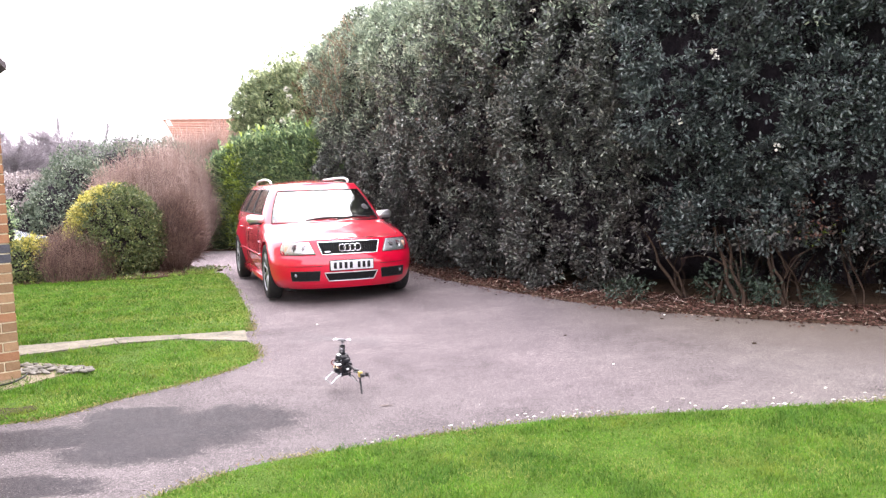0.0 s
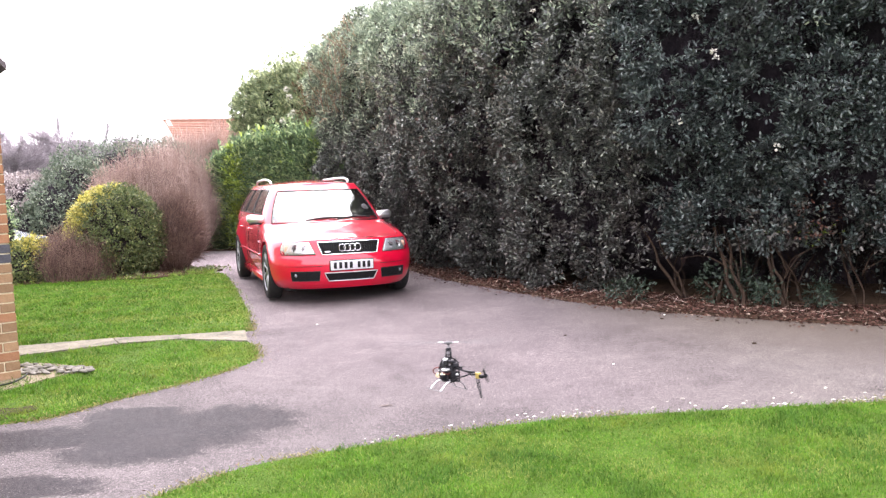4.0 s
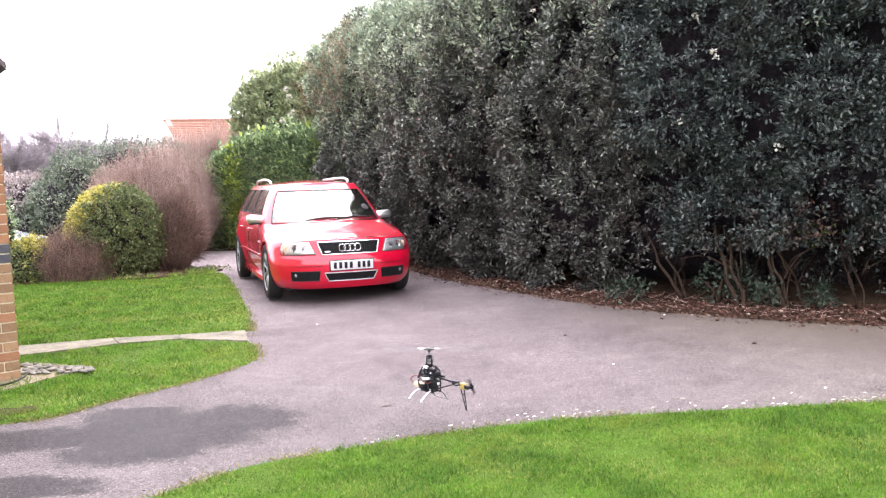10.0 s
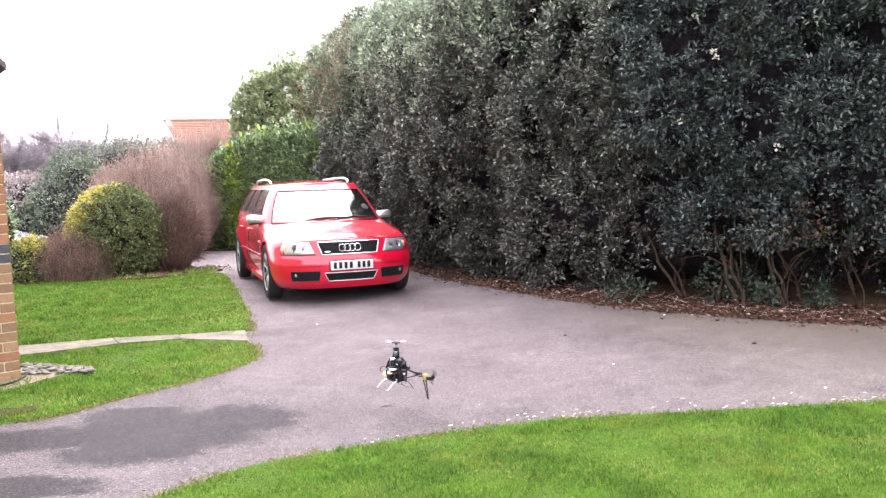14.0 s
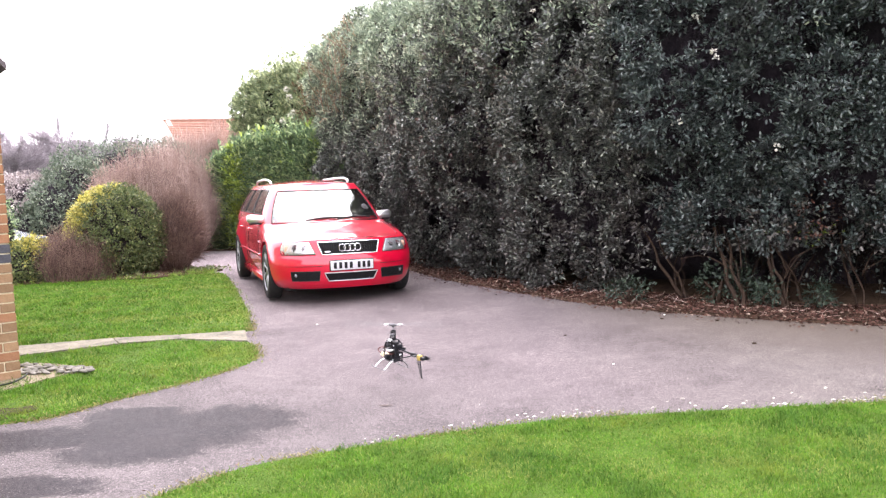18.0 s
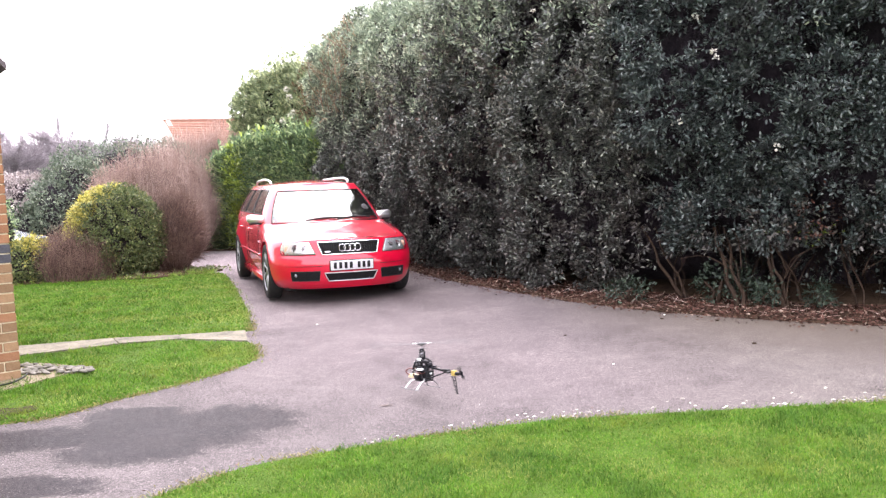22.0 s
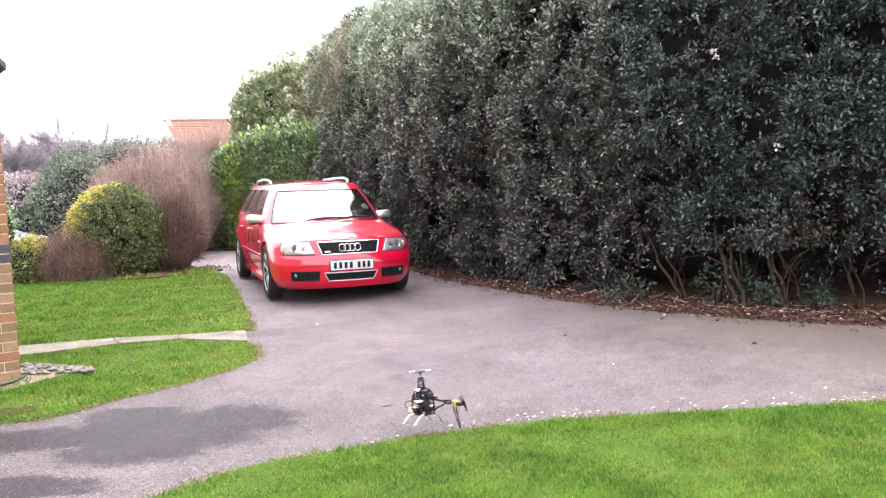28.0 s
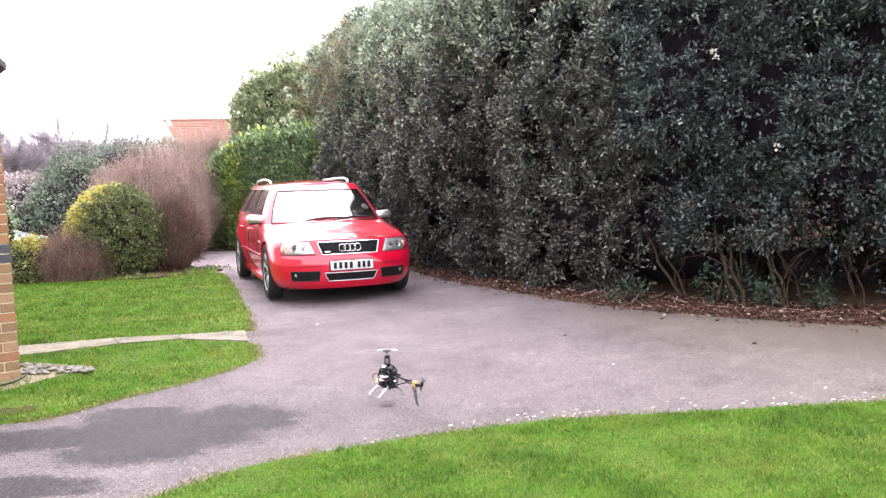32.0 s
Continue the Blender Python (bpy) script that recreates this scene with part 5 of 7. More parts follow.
def front_frame(name, z0, z1, left, right, off, r, material, parent, label=""):
    """A rounded bar round such a panel."""
    pts = []
    for k in range(15):
        a, b = left(0), right(0)
        pts.append((a + (b - a) * k / 14, z0))
    for k in range(1, 6):
        pts.append((right(k / 6), z0 + (z1 - z0) * k / 6))
    for k in range(15):
        a, b = right(1), left(1)
        pts.append((a + (b - a) * k / 14, z1))
    for k in range(5, 0, -1):
        pts.append((left(k / 6), z0 + (z1 - z0) * k / 6))
    return part(name, tube(bmesh.new(), [(x, nose_y(x, z) - off, z) for x, z in pts], r, 6, True), material, parent, label)


# grille with its badge
gl, gr = (lambda u: -0.335 - 0.045 * u), (lambda u: 0.335 + 0.045 * u)
grille = front_panel("grille", 0.568, 0.704, gl, gr, 0.006, M["mesh_black"], car, "black honeycomb grille")
front_frame("grille_frame", 0.565, 0.707, gl, gr, 0.010, 0.009, M["chrome"], grille, "chrome grille frame")
bm = bmesh.new()
for k in range(4):
    c = -0.093 + 0.062 * k
    tube(bm, [(c + 0.042 * math.cos(t * math.pi / 10), nose_y(c, 0.638) - 0.024, 0.638 + 0.042 * math.sin(t * math.pi / 10)) for t in range(20)], 0.0055, 6, True)
part("badge", bm, M["chrome"], grille, "plain chrome ring badge")
part("small_badge", solid(-0.31, -0.235, nose_y(-0.27, 0.60) - 0.022, nose_y(-0.27, 0.60) - 0.012, 0.588, 0.605, 0.003), M["chrome"], grille, "small chrome badge")
bm = bmesh.new()
for j in range(5):
    z = 0.584 + 0.026 * j
    tube(bm, [(x * 0.05, nose_y(x * 0.05, z) - 0.010, z) for x in range(-7, 8)], 0.0025, 4)
for k in range(-11, 12):
    tube(bm, [(k * 0.031, nose_y(k * 0.031, z) - 0.010, z) for z in (0.572, 0.636, 0.700)], 0.0025, 4)
part("grille_mesh", bm, M["black"], grille)

# bumper openings, number plate, lips
cl, cr = (lambda u: -0.275 - 0.05 * u), (lambda u: 0.275 + 0.05 * u)
intake = front_panel("centre_intake", 0.262, 0.352, cl, cr, 0.004, M["mesh_black"], car, "black mesh bumper intake")
front_frame("intake_trim", 0.260, 0.356, cl, cr, 0.006, 0.006, M["silver"], intake, "silver intake trim")
for sx in (-1, 1):
    a, b = (lambda u: 0.385 - 0.01 * u), (lambda u: 0.685 + 0.015 * u)
    le, ri = (a, b) if sx > 0 else ((lambda u: -0.685 - 0.015 * u), (lambda u: -0.385 + 0.01 * u))
    side = front_panel("side_intake", 0.272, 0.374, le, ri, 0.004, M["mesh_black"], car, "black mesh bumper intake")
    front_frame("intake_rim", 0.270, 0.377, le, ri, 0.002, 0.006, M["black"], side)
    fog = bmesh.new()
    fx = sx * 0.642
    fy = nose_y(fx, 0.335) - 0.010
    bmesh.ops.create_uvsphere(fog, u_segments=14, v_segments=8, radius=0.022, matrix=Matrix.Translation((fx, fy + 0.01, 0.335)) @ Matrix.Diagonal((1, 0.45, 1, 1)))
    part("fog_lamp", fog, M["rim"], side, "round fog lamp")
    # crease over the bumper
    part("bumper_groove", tube(bmesh.new(), [(sx * x, nose_y(sx * x, 0.436) - 0.001, 0.436) for x in (0.36, 0.45, 0.55, 0.65, 0.74, 0.81)], 0.0035, 5), M["black"], car, "dark bumper groove")
part("bonnet_gap", tube(bmesh.new(), [(x, nose_y(x, 0.552) + 0.004, 0.552) for x in [k * 0.04 for k in range(-19, 20)]], 0.004, 5), M["black"], car, "dark shut line over the bumper")
plate = part("number_plate", solid(-0.26, 0.26, -0.021, -0.009, 0.386, 0.494, 0.003), M["plate_white"], car, "white number plate")
part("plate_surround", solid(-0.268, 0.268, -0.010, 0.012, 0.378, 0.502, 0.004), M["black"], plate, "black plate surround")
for x in (-0.205, -0.14, -0.075, -0.012, 0.085, 0.145, 0.205):
    part("plate_bar", solid(x - 0.018, x + 0.018, -0.0235, -0.0205, 0.404, 0.477), M["black"], plate, "plain dark bar")

# headlamps: a clear cover over a silvery housing with two round bowls and an outer indicator
for sx in (-1, 1):
    inner, outer = (lambda u: 0.412 + 0.062 * u), (lambda u: 0.786 + 0.006 * u - 0.035 * u ** 3)
    le, ri = (inner, outer) if sx > 0 else ((lambda u: -0.786 - 0.006 * u + 0.035 * u ** 3), (lambda u: -0.412 - 0.062 * u))
    lamp = front_panel("headlamp", 0.574, 0.708, le, ri, 0.003, M["lamp_silver"], car, "clear headlamp with round chrome bowls in a silvery housing")
    front_panel("headlamp_lens", 0.570, 0.712, le, ri, 0.022, M["lens"], lamp, "clear lamp lens", deep=0.004)
    front_frame("headlamp_seal", 0.568, 0.714, le, ri, 0.006, 0.004, M["black"], lamp, "dark seal")
    for x, z, r, deep in ((0.530, 0.636, 0.040, 0.020), (0.632, 0.640, 0.046, 0.024)):
        yb = nose_y(x, z)
        bowl = grid_mesh([[(sx * x + q * math.cos(t * math.pi / 10), yb - 0.008 + dy, z + q * math.sin(t * math.pi / 10)) for t in range(20)] for q, dy in ((r, -0.002), (r * 0.93, -0.003), (r * 0.78, deep * 0.25), (r * 0.45, deep * 0.3), (r * 0.12, deep * 0.32))], True)
        part("reflector", bowl, M["chrome"], lamp, "round chrome bowl")
        part("bulb_ring", tube(bmesh.new(), [(sx * x + r * math.cos(t * math.pi / 10), yb - 0.009, z + r * math.sin(t * math.pi / 10)) for t in range(20)], 0.0035, 5, True), M["rim"], lamp, "dark bowl rim")
        eye = bmesh.new()
        bmesh.ops.create_uvsphere(eye, u_segments=14, v_segments=8, radius=r * 0.42, matrix=Matrix.Translation((sx * x, yb - 0.004, z)) @ Matrix.Diagonal((1, 0.5, 1, 1)))
        part("bulb_cap", eye, M["eave_dark"], lamp, "dark glass bulb cap")
    x = 0.728
    part("indicator", solid(sx * x - 0.024, sx * x + 0.024, nose_y(x, 0.63) - 0.012, nose_y(x, 0.63) + 0.004, 0.606, 0.672, 0.008), M["pale_amber"], lamp, "pale orange indicator")
    part("lamp_step", tube(bmesh.new(), [(sx * q, nose_y(q, 0.590) - 0.006, 0.590) for q in (0.44, 0.50, 0.56, 0.62, 0.68, 0.74)], 0.004, 5), M["rim"], lamp, "thin grey ledge in the lamp")

# greenhouse: pillars and roof are red, panes are glass
Z0, Z1 = 0.865, 1.385


def glasshouse(v):
    w = 0.83 + (0.588 - 0.83) * v ** 1.4
    y0, y1 = 1.16 + (1.80 - 1.16) * v, 4.70 + (4.36 - 4.70) * v ** 1.6
    lf, lr, nf = 0.52 + (0.32 - 0.52) * v, 0.22, 2.6
    z = Z0 + (Z1 - Z0) * v
    pts = []
    for i in range(15):
        f = math.pi / 2 * i / 14
        pts.append(Vector((w * math.sin(f) ** (2 / nf), y0 + lf * (1 - math.cos(f) ** (2 / nf)), z)))
    for a in SIDE_AT:
        pts.append(Vector((w + 0.01 * math.sin(math.pi * a), y0 + lf + (y1 - lr - y0 - lf) * a, z)))
    for i in range(9):
        f = math.pi / 2 * i / 8
        pts.append(Vector((w * math.cos(f) ** (2 / 3.4), y1 - lr + lr * math.sin(f) ** (2 / 3.4), z)))
    return pts


SIDE_AT = [0.015, 0.10, 0.20, 0.325, 0.355, 0.46, 0.56, 0.655, 0.69, 0.78, 0.87, 0.955, 0.985]
FRONT_N = 15
vs = [0.0, 0.07, 0.17, 0.27, 0.36, 0.45, 0.54, 0.63, 0.73, 0.84, 0.885, 0.93, 0.97, 1.0]
half_rows = [glasshouse(v) for v in vs]
m_h = len(half_rows[0])
rowsf = [r + [Vector((-p.x, p.y, p.z)) for p in r[-2:0:-1]] for r in half_rows]
NFULL = len(rowsf[0])


def pane_of(k, j):
    """Which pane, if any, the cell k round and j up belongs to."""
    side = "r" if k < m_h - 1 else "l"
    i = k if k < m_h - 1 else NFULL - 1 - k
    if i < 9 and 1 <= j < 9:
        return "windscreen"
    s = i - FRONT_N
    if 3 <= j < 10:
        if 0 <= s < 3:
            return "front_side_window_" + side
        if 4 <= s < 7:
            return "rear_side_window_" + side
        if 8 <= s < 11:
            return "quarter_window_" + side
        if s in (3, 7):
            return "door_pillar_" + side + str(s)
    if i >= FRONT_N + len(SIDE_AT) + 3 and 4 <= j < 10:
        return "rear_window"
    return None


cells = {}
for j in range(len(vs) - 1):
    for k in range(NFULL):
        cells.setdefault(pane_of(k, j), []).append((j, k))
for key, group in cells.items():
    bm = bmesh.new()
    made = {}
    for j, k in group:
        q = []
        for jj, kk in ((j, k), (j, (k + 1) % NFULL), (j + 1, (k + 1) % NFULL), (j + 1, k)):
            if (jj, kk) not in made:
                made[(jj, kk)] = bm.verts.new(rowsf[jj][kk])
            q.append(made[(jj, kk)])
        bm.faces.new(q)
    if key is None:
        top = rowsf[-1]
        prev = [made[(len(vs) - 1, 0)]]
        for i in range(1, m_h - 1):
            r, l = made[(len(vs) - 1, i)], made[(len(vs) - 1, NFULL - i)]
            wide = r.co.x
            row = [r] + [bm.verts.new((wide * u, r.co.y, r.co.z + 0.058 * (1 - abs(u) ** 2.4) * min(1, 0.35 + (r.co.y - 1.80) * 1.2))) for u in (0.9, 0.7, 0.4, 0.0, -0.4, -0.7, -0.9)] + [l]
            if len(prev) == 1:
                for a, b in zip(row, row[1:]):
                    bm.faces.new((prev[0], a, b))
            else:
                for c in range(len(row) - 1):
                    bm.faces.new((prev[c], prev[c + 1], row[c + 1], row[c]))
            prev = row
        for a, b in zip(prev, prev[1:]):
            bm.faces.new((made[(len(vs) - 1, m_h - 1)], b, a))
        lining = bm.copy()
        for v in lining.verts:
            v.co = Vector((v.co.x * 0.962, (v.co.y - 3.0) * 0.982 + 3.0, v.co.z - 0.016))
        part("headlining", lining, M["interior"], car, "dark cabin lining")
        part("cabin_shell", bm, M["paint"], car)
    elif key.startswith("door_pillar"):
        part("door_pillar", bm, M["black"], car, "black pillar between the side windows")
    else:
        nm = key[:-2] if key.endswith(("_l", "_r")) else key
        rim = [e for e in bm.edges if e.is_boundary]
        loop = [[v.co.copy() for v in e.verts] for e in rim]
        pane = part(nm, bm, M["glass" if nm == "windscreen" else "side_glass"], car, "glossy dark window glass")
        pane.visible_shadow = False
        chain = {}
        for a, b in loop:
            chain.setdefault(tuple(a), []).append(tuple(b))
            chain.setdefault(tuple(b), []).append(tuple(a))
        first = next(iter(chain))
        order, last = [first], None
        while True:
            nxt = [q for q in chain[order[-1]] if q != last and q != order[-1]]
            last = order[-1]
            if not nxt or nxt[0] == first or len(order) > 200:
                break
            order.append(nxt[0])
        seal = tube(bmesh.new(), order, 0.008, 6, True)
        part("window_seal", seal, M["black"], pane, "thin black window seal")

# cabin seen through the panes
deck = []
for i in range(12):
    u = -1 + 2 * i / 11
    y0 = 1.31 + 0.5 * (1 - (1 - (abs(u) * 0.68 / 0.8) ** 2.6) ** (1 / 2.6))
    ys = [y0 + (4.35 - y0) * k / 14 for k in range(15)]
    deck.append([(u * 0.68, y, lerp(SHOULDER, y) + lerp(CROWN, y) * (1 - abs(u * 0.76) ** 2.2) + 0.010) for y in ys])
part("cabin_deck", grid_mesh(deck), M["interior"], car, "dark trim behind the windscreen")
part("dashboard", solid(-0.68, 0.68, 1.55, 1.95, 0.86, 0.95, 0.03), M["interior"], car, "dark dashboard")
for sx in (-0.36, 0.36):
    part("seat_back", solid(sx - 0.24, sx + 0.24, 2.55, 2.72, 0.88, 1.14, 0.05, None), M["interior"], car, "dark seat back")
    part("headrest", solid(sx - 0.13, sx + 0.13, 2.60, 2.69, 1.16, 1.28, 0.035), M["interior"], car, "dark headrest")
part("rear_seat", solid(-0.62, 0.62, 3.45, 3.62, 0.88, 1.16, 0.05), M["interior"], car, "dark rear seat")
part("steering_wheel", tube(bmesh.new(), [(-0.36 + 0.17 * math.cos(t * math.pi / 12), 2.02 - 0.05 * math.sin(t * math.pi / 12), 1.0 + 0.15 * math.sin(t * math.pi / 12)) for t in range(24)], 0.014, 6, True), M["black"], car, "black steering wheel")
disc = bmesh.new()
bmesh.ops.create_cone(disc, cap_ends=True, segments=20, radius1=0.05, radius2=0.05, depth=0.003, matrix=Matrix.Translation((0.585, 1.66, 1.01)) @ Euler((radians(58), 0, radians(12))).to_matrix().to_4x4())
part("tax_disc", disc, M["plate_white"], car, "round white paper disc")

# wipers, rails, mirrors, handles, mouldings
for x0, x1 in ((-0.30, 0.30), (0.12, 0.60)):
    pts = [(x0 + (x1 - x0) * k / 6, 1.19 + 0.055 * math.sin(math.pi * k / 6) + 0.16 * abs((x0 + (x1 - x0) * k / 6) / 0.7) ** 2.5, 0.925 + 0.012 * k / 6 + 0.018 * math.sin(math.pi * k / 6)) for k in range(7)]
    part("wiper", tube(bmesh.new(), pts, 0.011, 6), M["black"], car, "black wiper arm")
for sx in (-1, 1):
    rail = smooth_line([(sx * 0.560, 2.36, 1.40), (sx * 0.570, 2.48, 1.448), (sx * 0.575, 2.9, 1.468), (sx * 0.570, 3.5, 1.46), (sx * 0.54, 4.0, 1.445), (sx * 0.53, 4.15, 1.40)], 5)
    part("roof_rail", tube(bmesh.new(), rail, 0.017, 8), M["silver"], car, "silver roof rail")
    head = bmesh.new()
    box(head, sx * 0.895 - 0.115, sx * 0.895 + 0.115, 1.60, 1.74, 0.888, 0.998, 0.042)
    for v in head.verts:
        if v.co.y > 1.69:
            v.co.y = 1.72
        out = (v.co.x * sx - 0.80) / 0.2
        v.co.z += 0.012 * out
        v.co.y += 0.04 * out
    mirror = part("wing_mirror", head, M["silver"], car, "satin silver wing mirror")
    part("mirror_foot", tube(bmesh.new(), [(sx * 0.745, 1.70, 0.90), (sx * 0.79, 1.69, 0.925), (sx * 0.84, 1.68, 0.94)], 0.022, 6), M["black"], mirror, "black mirror foot")
    part("mirror_base", solid(sx * 0.885 - 0.092, sx * 0.885 + 0.092, 1.625, 1.735, 0.880, 0.905, 0.01), M["black"], mirror, "black lower mirror shell")
    for yh in (2.35, 3.32):
        w = 0.89
        part("door_handle", tube(bmesh.new(), smooth_line([(sx * (w - 0.01), yh - 0.09, 0.80), (sx * (w + 0.028), yh - 0.07, 0.80), (sx * (w + 0.03), yh + 0.07, 0.803), (sx * (w - 0.01), yh + 0.09, 0.803)], 3), 0.012, 6), M["paint"], car, "red door handle")
    part("side_moulding", tube(bmesh.new(), [(sx * (0.890 + flare(y, 0.45)), y, 0.50) for y in [1.42 + 0.1 * k for k in range(20)]], 0.016, 6), M["paint"], car, "red side moulding")
    part("sill", solid(sx * 0.85 - 0.03, sx * 0.85 + 0.03, 1.36, 3.34, 0.165, 0.235, 0.015), M["paint"], car, "red side sill")
    for ys in (1.55, 2.60, 3.36):
        part("shut_line", tube(bmesh.new(), [(sx * lerp(WIDE, (z - SILL) / 0.74) * 1.0008, ys, z) for z in (0.27, 0.35, 0.45, 0.55, 0.65, 0.75, 0.82)], 0.0045, 4), M["black"], car, "dark door gap")
    part("bonnet_edge", tube(bmesh.new(), [(sx * (0.735 + 0.02 * math.sin(k / 3)), 0.52 + 0.075 * k, lerp(SHOULDER, 0.52 + 0.075 * k) + lerp(CROWN, 0.52 + 0.075 * k) * (1 - 0.88 ** 2.2) + 0.001) for k in range(11)], 0.004, 4), M["black"], car, "dark bonnet shut line")
    part("side_repeater", solid(sx * 0.903 - 0.006, sx * 0.903 + 0.006, 1.40, 1.46, 0.66, 0.685, 0.004), M["white_plastic"], car, "small clear side lamp")
    part("tail_lamp", solid(sx * 0.66 - 0.07, sx * 0.66 + 0.07, 4.58, 4.74, 0.66, 0.90, 0.03), M["red_wire"], car, "red tail lamp")

# wheels
for ya in AXLES:
    for sx in (-1, 1):
        wheel = new("wheel")
        wheel.parent = car
        wheel.matrix_basis = pose(sx * (0.782 if ya < 2 else 0.825), ya, TYRE_R, 0, 0, 0 if sx > 0 else 180)
        prof = [(-0.045, 0.235), (-0.052, 0.26), (-0.055, 0.295), (-0.050, 0.322), (-0.030, 0.333), (0.0, 0.335), (0.07, 0.335), (0.100, 0.333), (0.118, 0.322), (0.125, 0.295), (0.122, 0.26), (0.115, 0.235)]
        seg = 40
        part("tyre", grid_mesh([[(x, r * math.cos(2 * math.pi * k / seg), r * math.sin(2 * math.pi * k / seg)) for x, r in prof] for k in range(seg + 1)]), M["rubber"], wheel, "black tyre")
        bm = bmesh.new()
        tube(bm, [(0.105, 0.238 * math.cos(2 * math.pi * k / 36), 0.238 * math.sin(2 * math.pi * k / 36)) for k in range(36)], 0.011, 6, True)
        for k in range(9):
            a = 2 * math.pi * k / 9
            for da in (-0.07, 0.07):
                tube(bm, [(0.085, 0.05 * math.cos(a), 0.05 * math.sin(a)), (0.10, 0.15 * math.cos(a + da * 0.5), 0.15 * math.sin(a + da * 0.5)), (0.10, 0.235 * math.cos(a + da), 0.235 * math.sin(a + da))], [0.016, 0.012, 0.012], 6)
        rod(bm, (0.06, 0, 0), (0.105, 0, 0), 0.062, 0.05, 18)
        part("rim", bm, M["rim"], wheel, "silver multi-spoke alloy rim")
        bm = bmesh.new()
        rod(bm, (-0.06, 0, 0), (-0.04, 0, 0), 0.236, seg=32)
        rod(bm, (0.0, 0, 0), (0.02, 0, 0), 0.17, seg=28)
        part("brake_disc", bm, M["heli_grey"], wheel, "dark brake disc")

# ---- model helicopter (nose towards +y, skids at z = 0) ----
heli = thing("model_helicopter", None, "small black radio-controlled helicopter with white skids hovering over the tarmac", "toy helicopter")
heli.scale = (0.98, 0.98, 0.98)
part("main_frame", solid(-0.011, 0.011, -0.050, 0.030, 0.070, 0.160, 0.004), M["heli_black"], heli, "black carbon frame")
part("lower_tray", solid(-0.024, 0.024, -0.060, 0.045, 0.060, 0.074, 0.003), M["heli_black"], heli, "black lower tray")
for sx in (-1, 1):
    outline = [(-0.070, 0.062), (0.030, 0.058), (0.062, 0.085), (0.066, 0.125), (0.046, 0.168), (0.020, 0.198), (-0.030, 0.198), (-0.064, 0.180), (-0.072, 0.120)]
    fr = tube(bmesh.new(), [(sx * 0.027, y, z) for y, z in outline], 0.0050, 6, True)
    for (ya, za), (yb, zb) in (((-0.072, 0.120), (0.066, 0.122)), ((-0.030, 0.198), (0.000, 0.058)), ((0.020, 0.198), (-0.034, 0.060)), ((-0.068, 0.150), (0.055, 0.150))):
        rod(fr, (sx * 0.027, ya, za), (sx * 0.027, yb, zb), 0.0048, seg=6)
    plate_side = part("side_plate", fr, M["heli_black"], heli, "black cut-out side plate", smooth=False)
    for y, z in ((-0.05, 0.075), (0.04, 0.075), (0.06, 0.12), (-0.055, 0.17), (0.015, 0.185)):
        part("screw", rod(bmesh.new(), (sx * 0.029, y, z), (sx * 0.034, y, z), 0.004, seg=8), M["alloy"], plate_side, "small silver screw")
part("upper_deck", solid(-0.024, 0.024, -0.050, 0.020, 0.176, 0.186, 0.003), M["heli_black"], heli, "black upper bearing deck")
part("speed_board", solid(-0.020, 0.020, -0.066, -0.036, 0.080, 0.128, 0.003), M["heli_black"], heli, "black control board")
part("wire_loom", tube(bmesh.new(), smooth_line([(-0.026, 0.02, 0.105), (-0.036, 0.0, 0.118), (-0.034, -0.03, 0.108), (-0.030, -0.055, 0.120)], 4), 0.0032, 6), M["red_wire"], heli, "thin red wires")
for y, z, sx in ((-0.028, 0.100, 1), (-0.020, 0.140, -1), (0.010, 0.085, -1)):
    s = part("servo", solid(sx * 0.040 - 0.013, sx * 0.040 + 0.013, y - 0.018, y + 0.018, z - 0.014, z + 0.014, 0.003), M["heli_black"], heli, "black servo")
part("main_gear", rod(bmesh.new(), (0, 0, 0.128), (0, 0, 0.136), 0.050, seg=28), M["heli_grey"], heli, "dark main gear")
part("motor", rod(bmesh.new(), (0.0, 0.055, 0.135), (0.0, 0.055, 0.175), 0.021, seg=16), M["heli_grey"], heli, "dark metal motor")
part("receiver", solid(-0.020, 0.020, -0.082, -0.050, 0.150, 0.180, 0.004), M["heli_black"], heli, "black receiver box")
part("gyro", solid(-0.032, -0.002, -0.075, -0.040, 0.180, 0.197, 0.004), M["heli_black"], heli, "black gyro box")
cap_top = bmesh.new()
bmesh.ops.create_uvsphere(cap_top, u_segments=16, v_segments=10, radius=1.0, matrix=Matrix.Translation((-0.028, -0.006, 0.198)) @ Matrix.Diagonal((0.016, 0.018, 0.009, 1)))
part("gear_cover", cap_top, M["white_plastic"], heli, "white rounded cover")
cap_mid = bmesh.new()
bmesh.ops.create_uvsphere(cap_mid, u_segments=16, v_segments=10, radius=1.0, matrix=Matrix.Translation((-0.040, -0.026, 0.138)) @ Matrix.Diagonal((0.027, 0.022, 0.010, 1)))
part("speed_controller", cap_mid, M["white_plastic"], heli, "white rounded pack on the side")
part("label_patch", solid(0.0, 0.018, -0.0755, -0.0735, 0.104, 0.116, 0.001), M["white_plastic"], heli, "small white patch")
part("battery", solid(-0.018, 0.018, 0.045, 0.128, 0.066, 0.090, 0.006), M["cream"], heli, "cream battery pack")
part("battery_strap", solid(-0.0195, 0.0195, 0.092, 0.105, 0.0645, 0.0915, 0.003), M["cream"], heli, "pale strap")
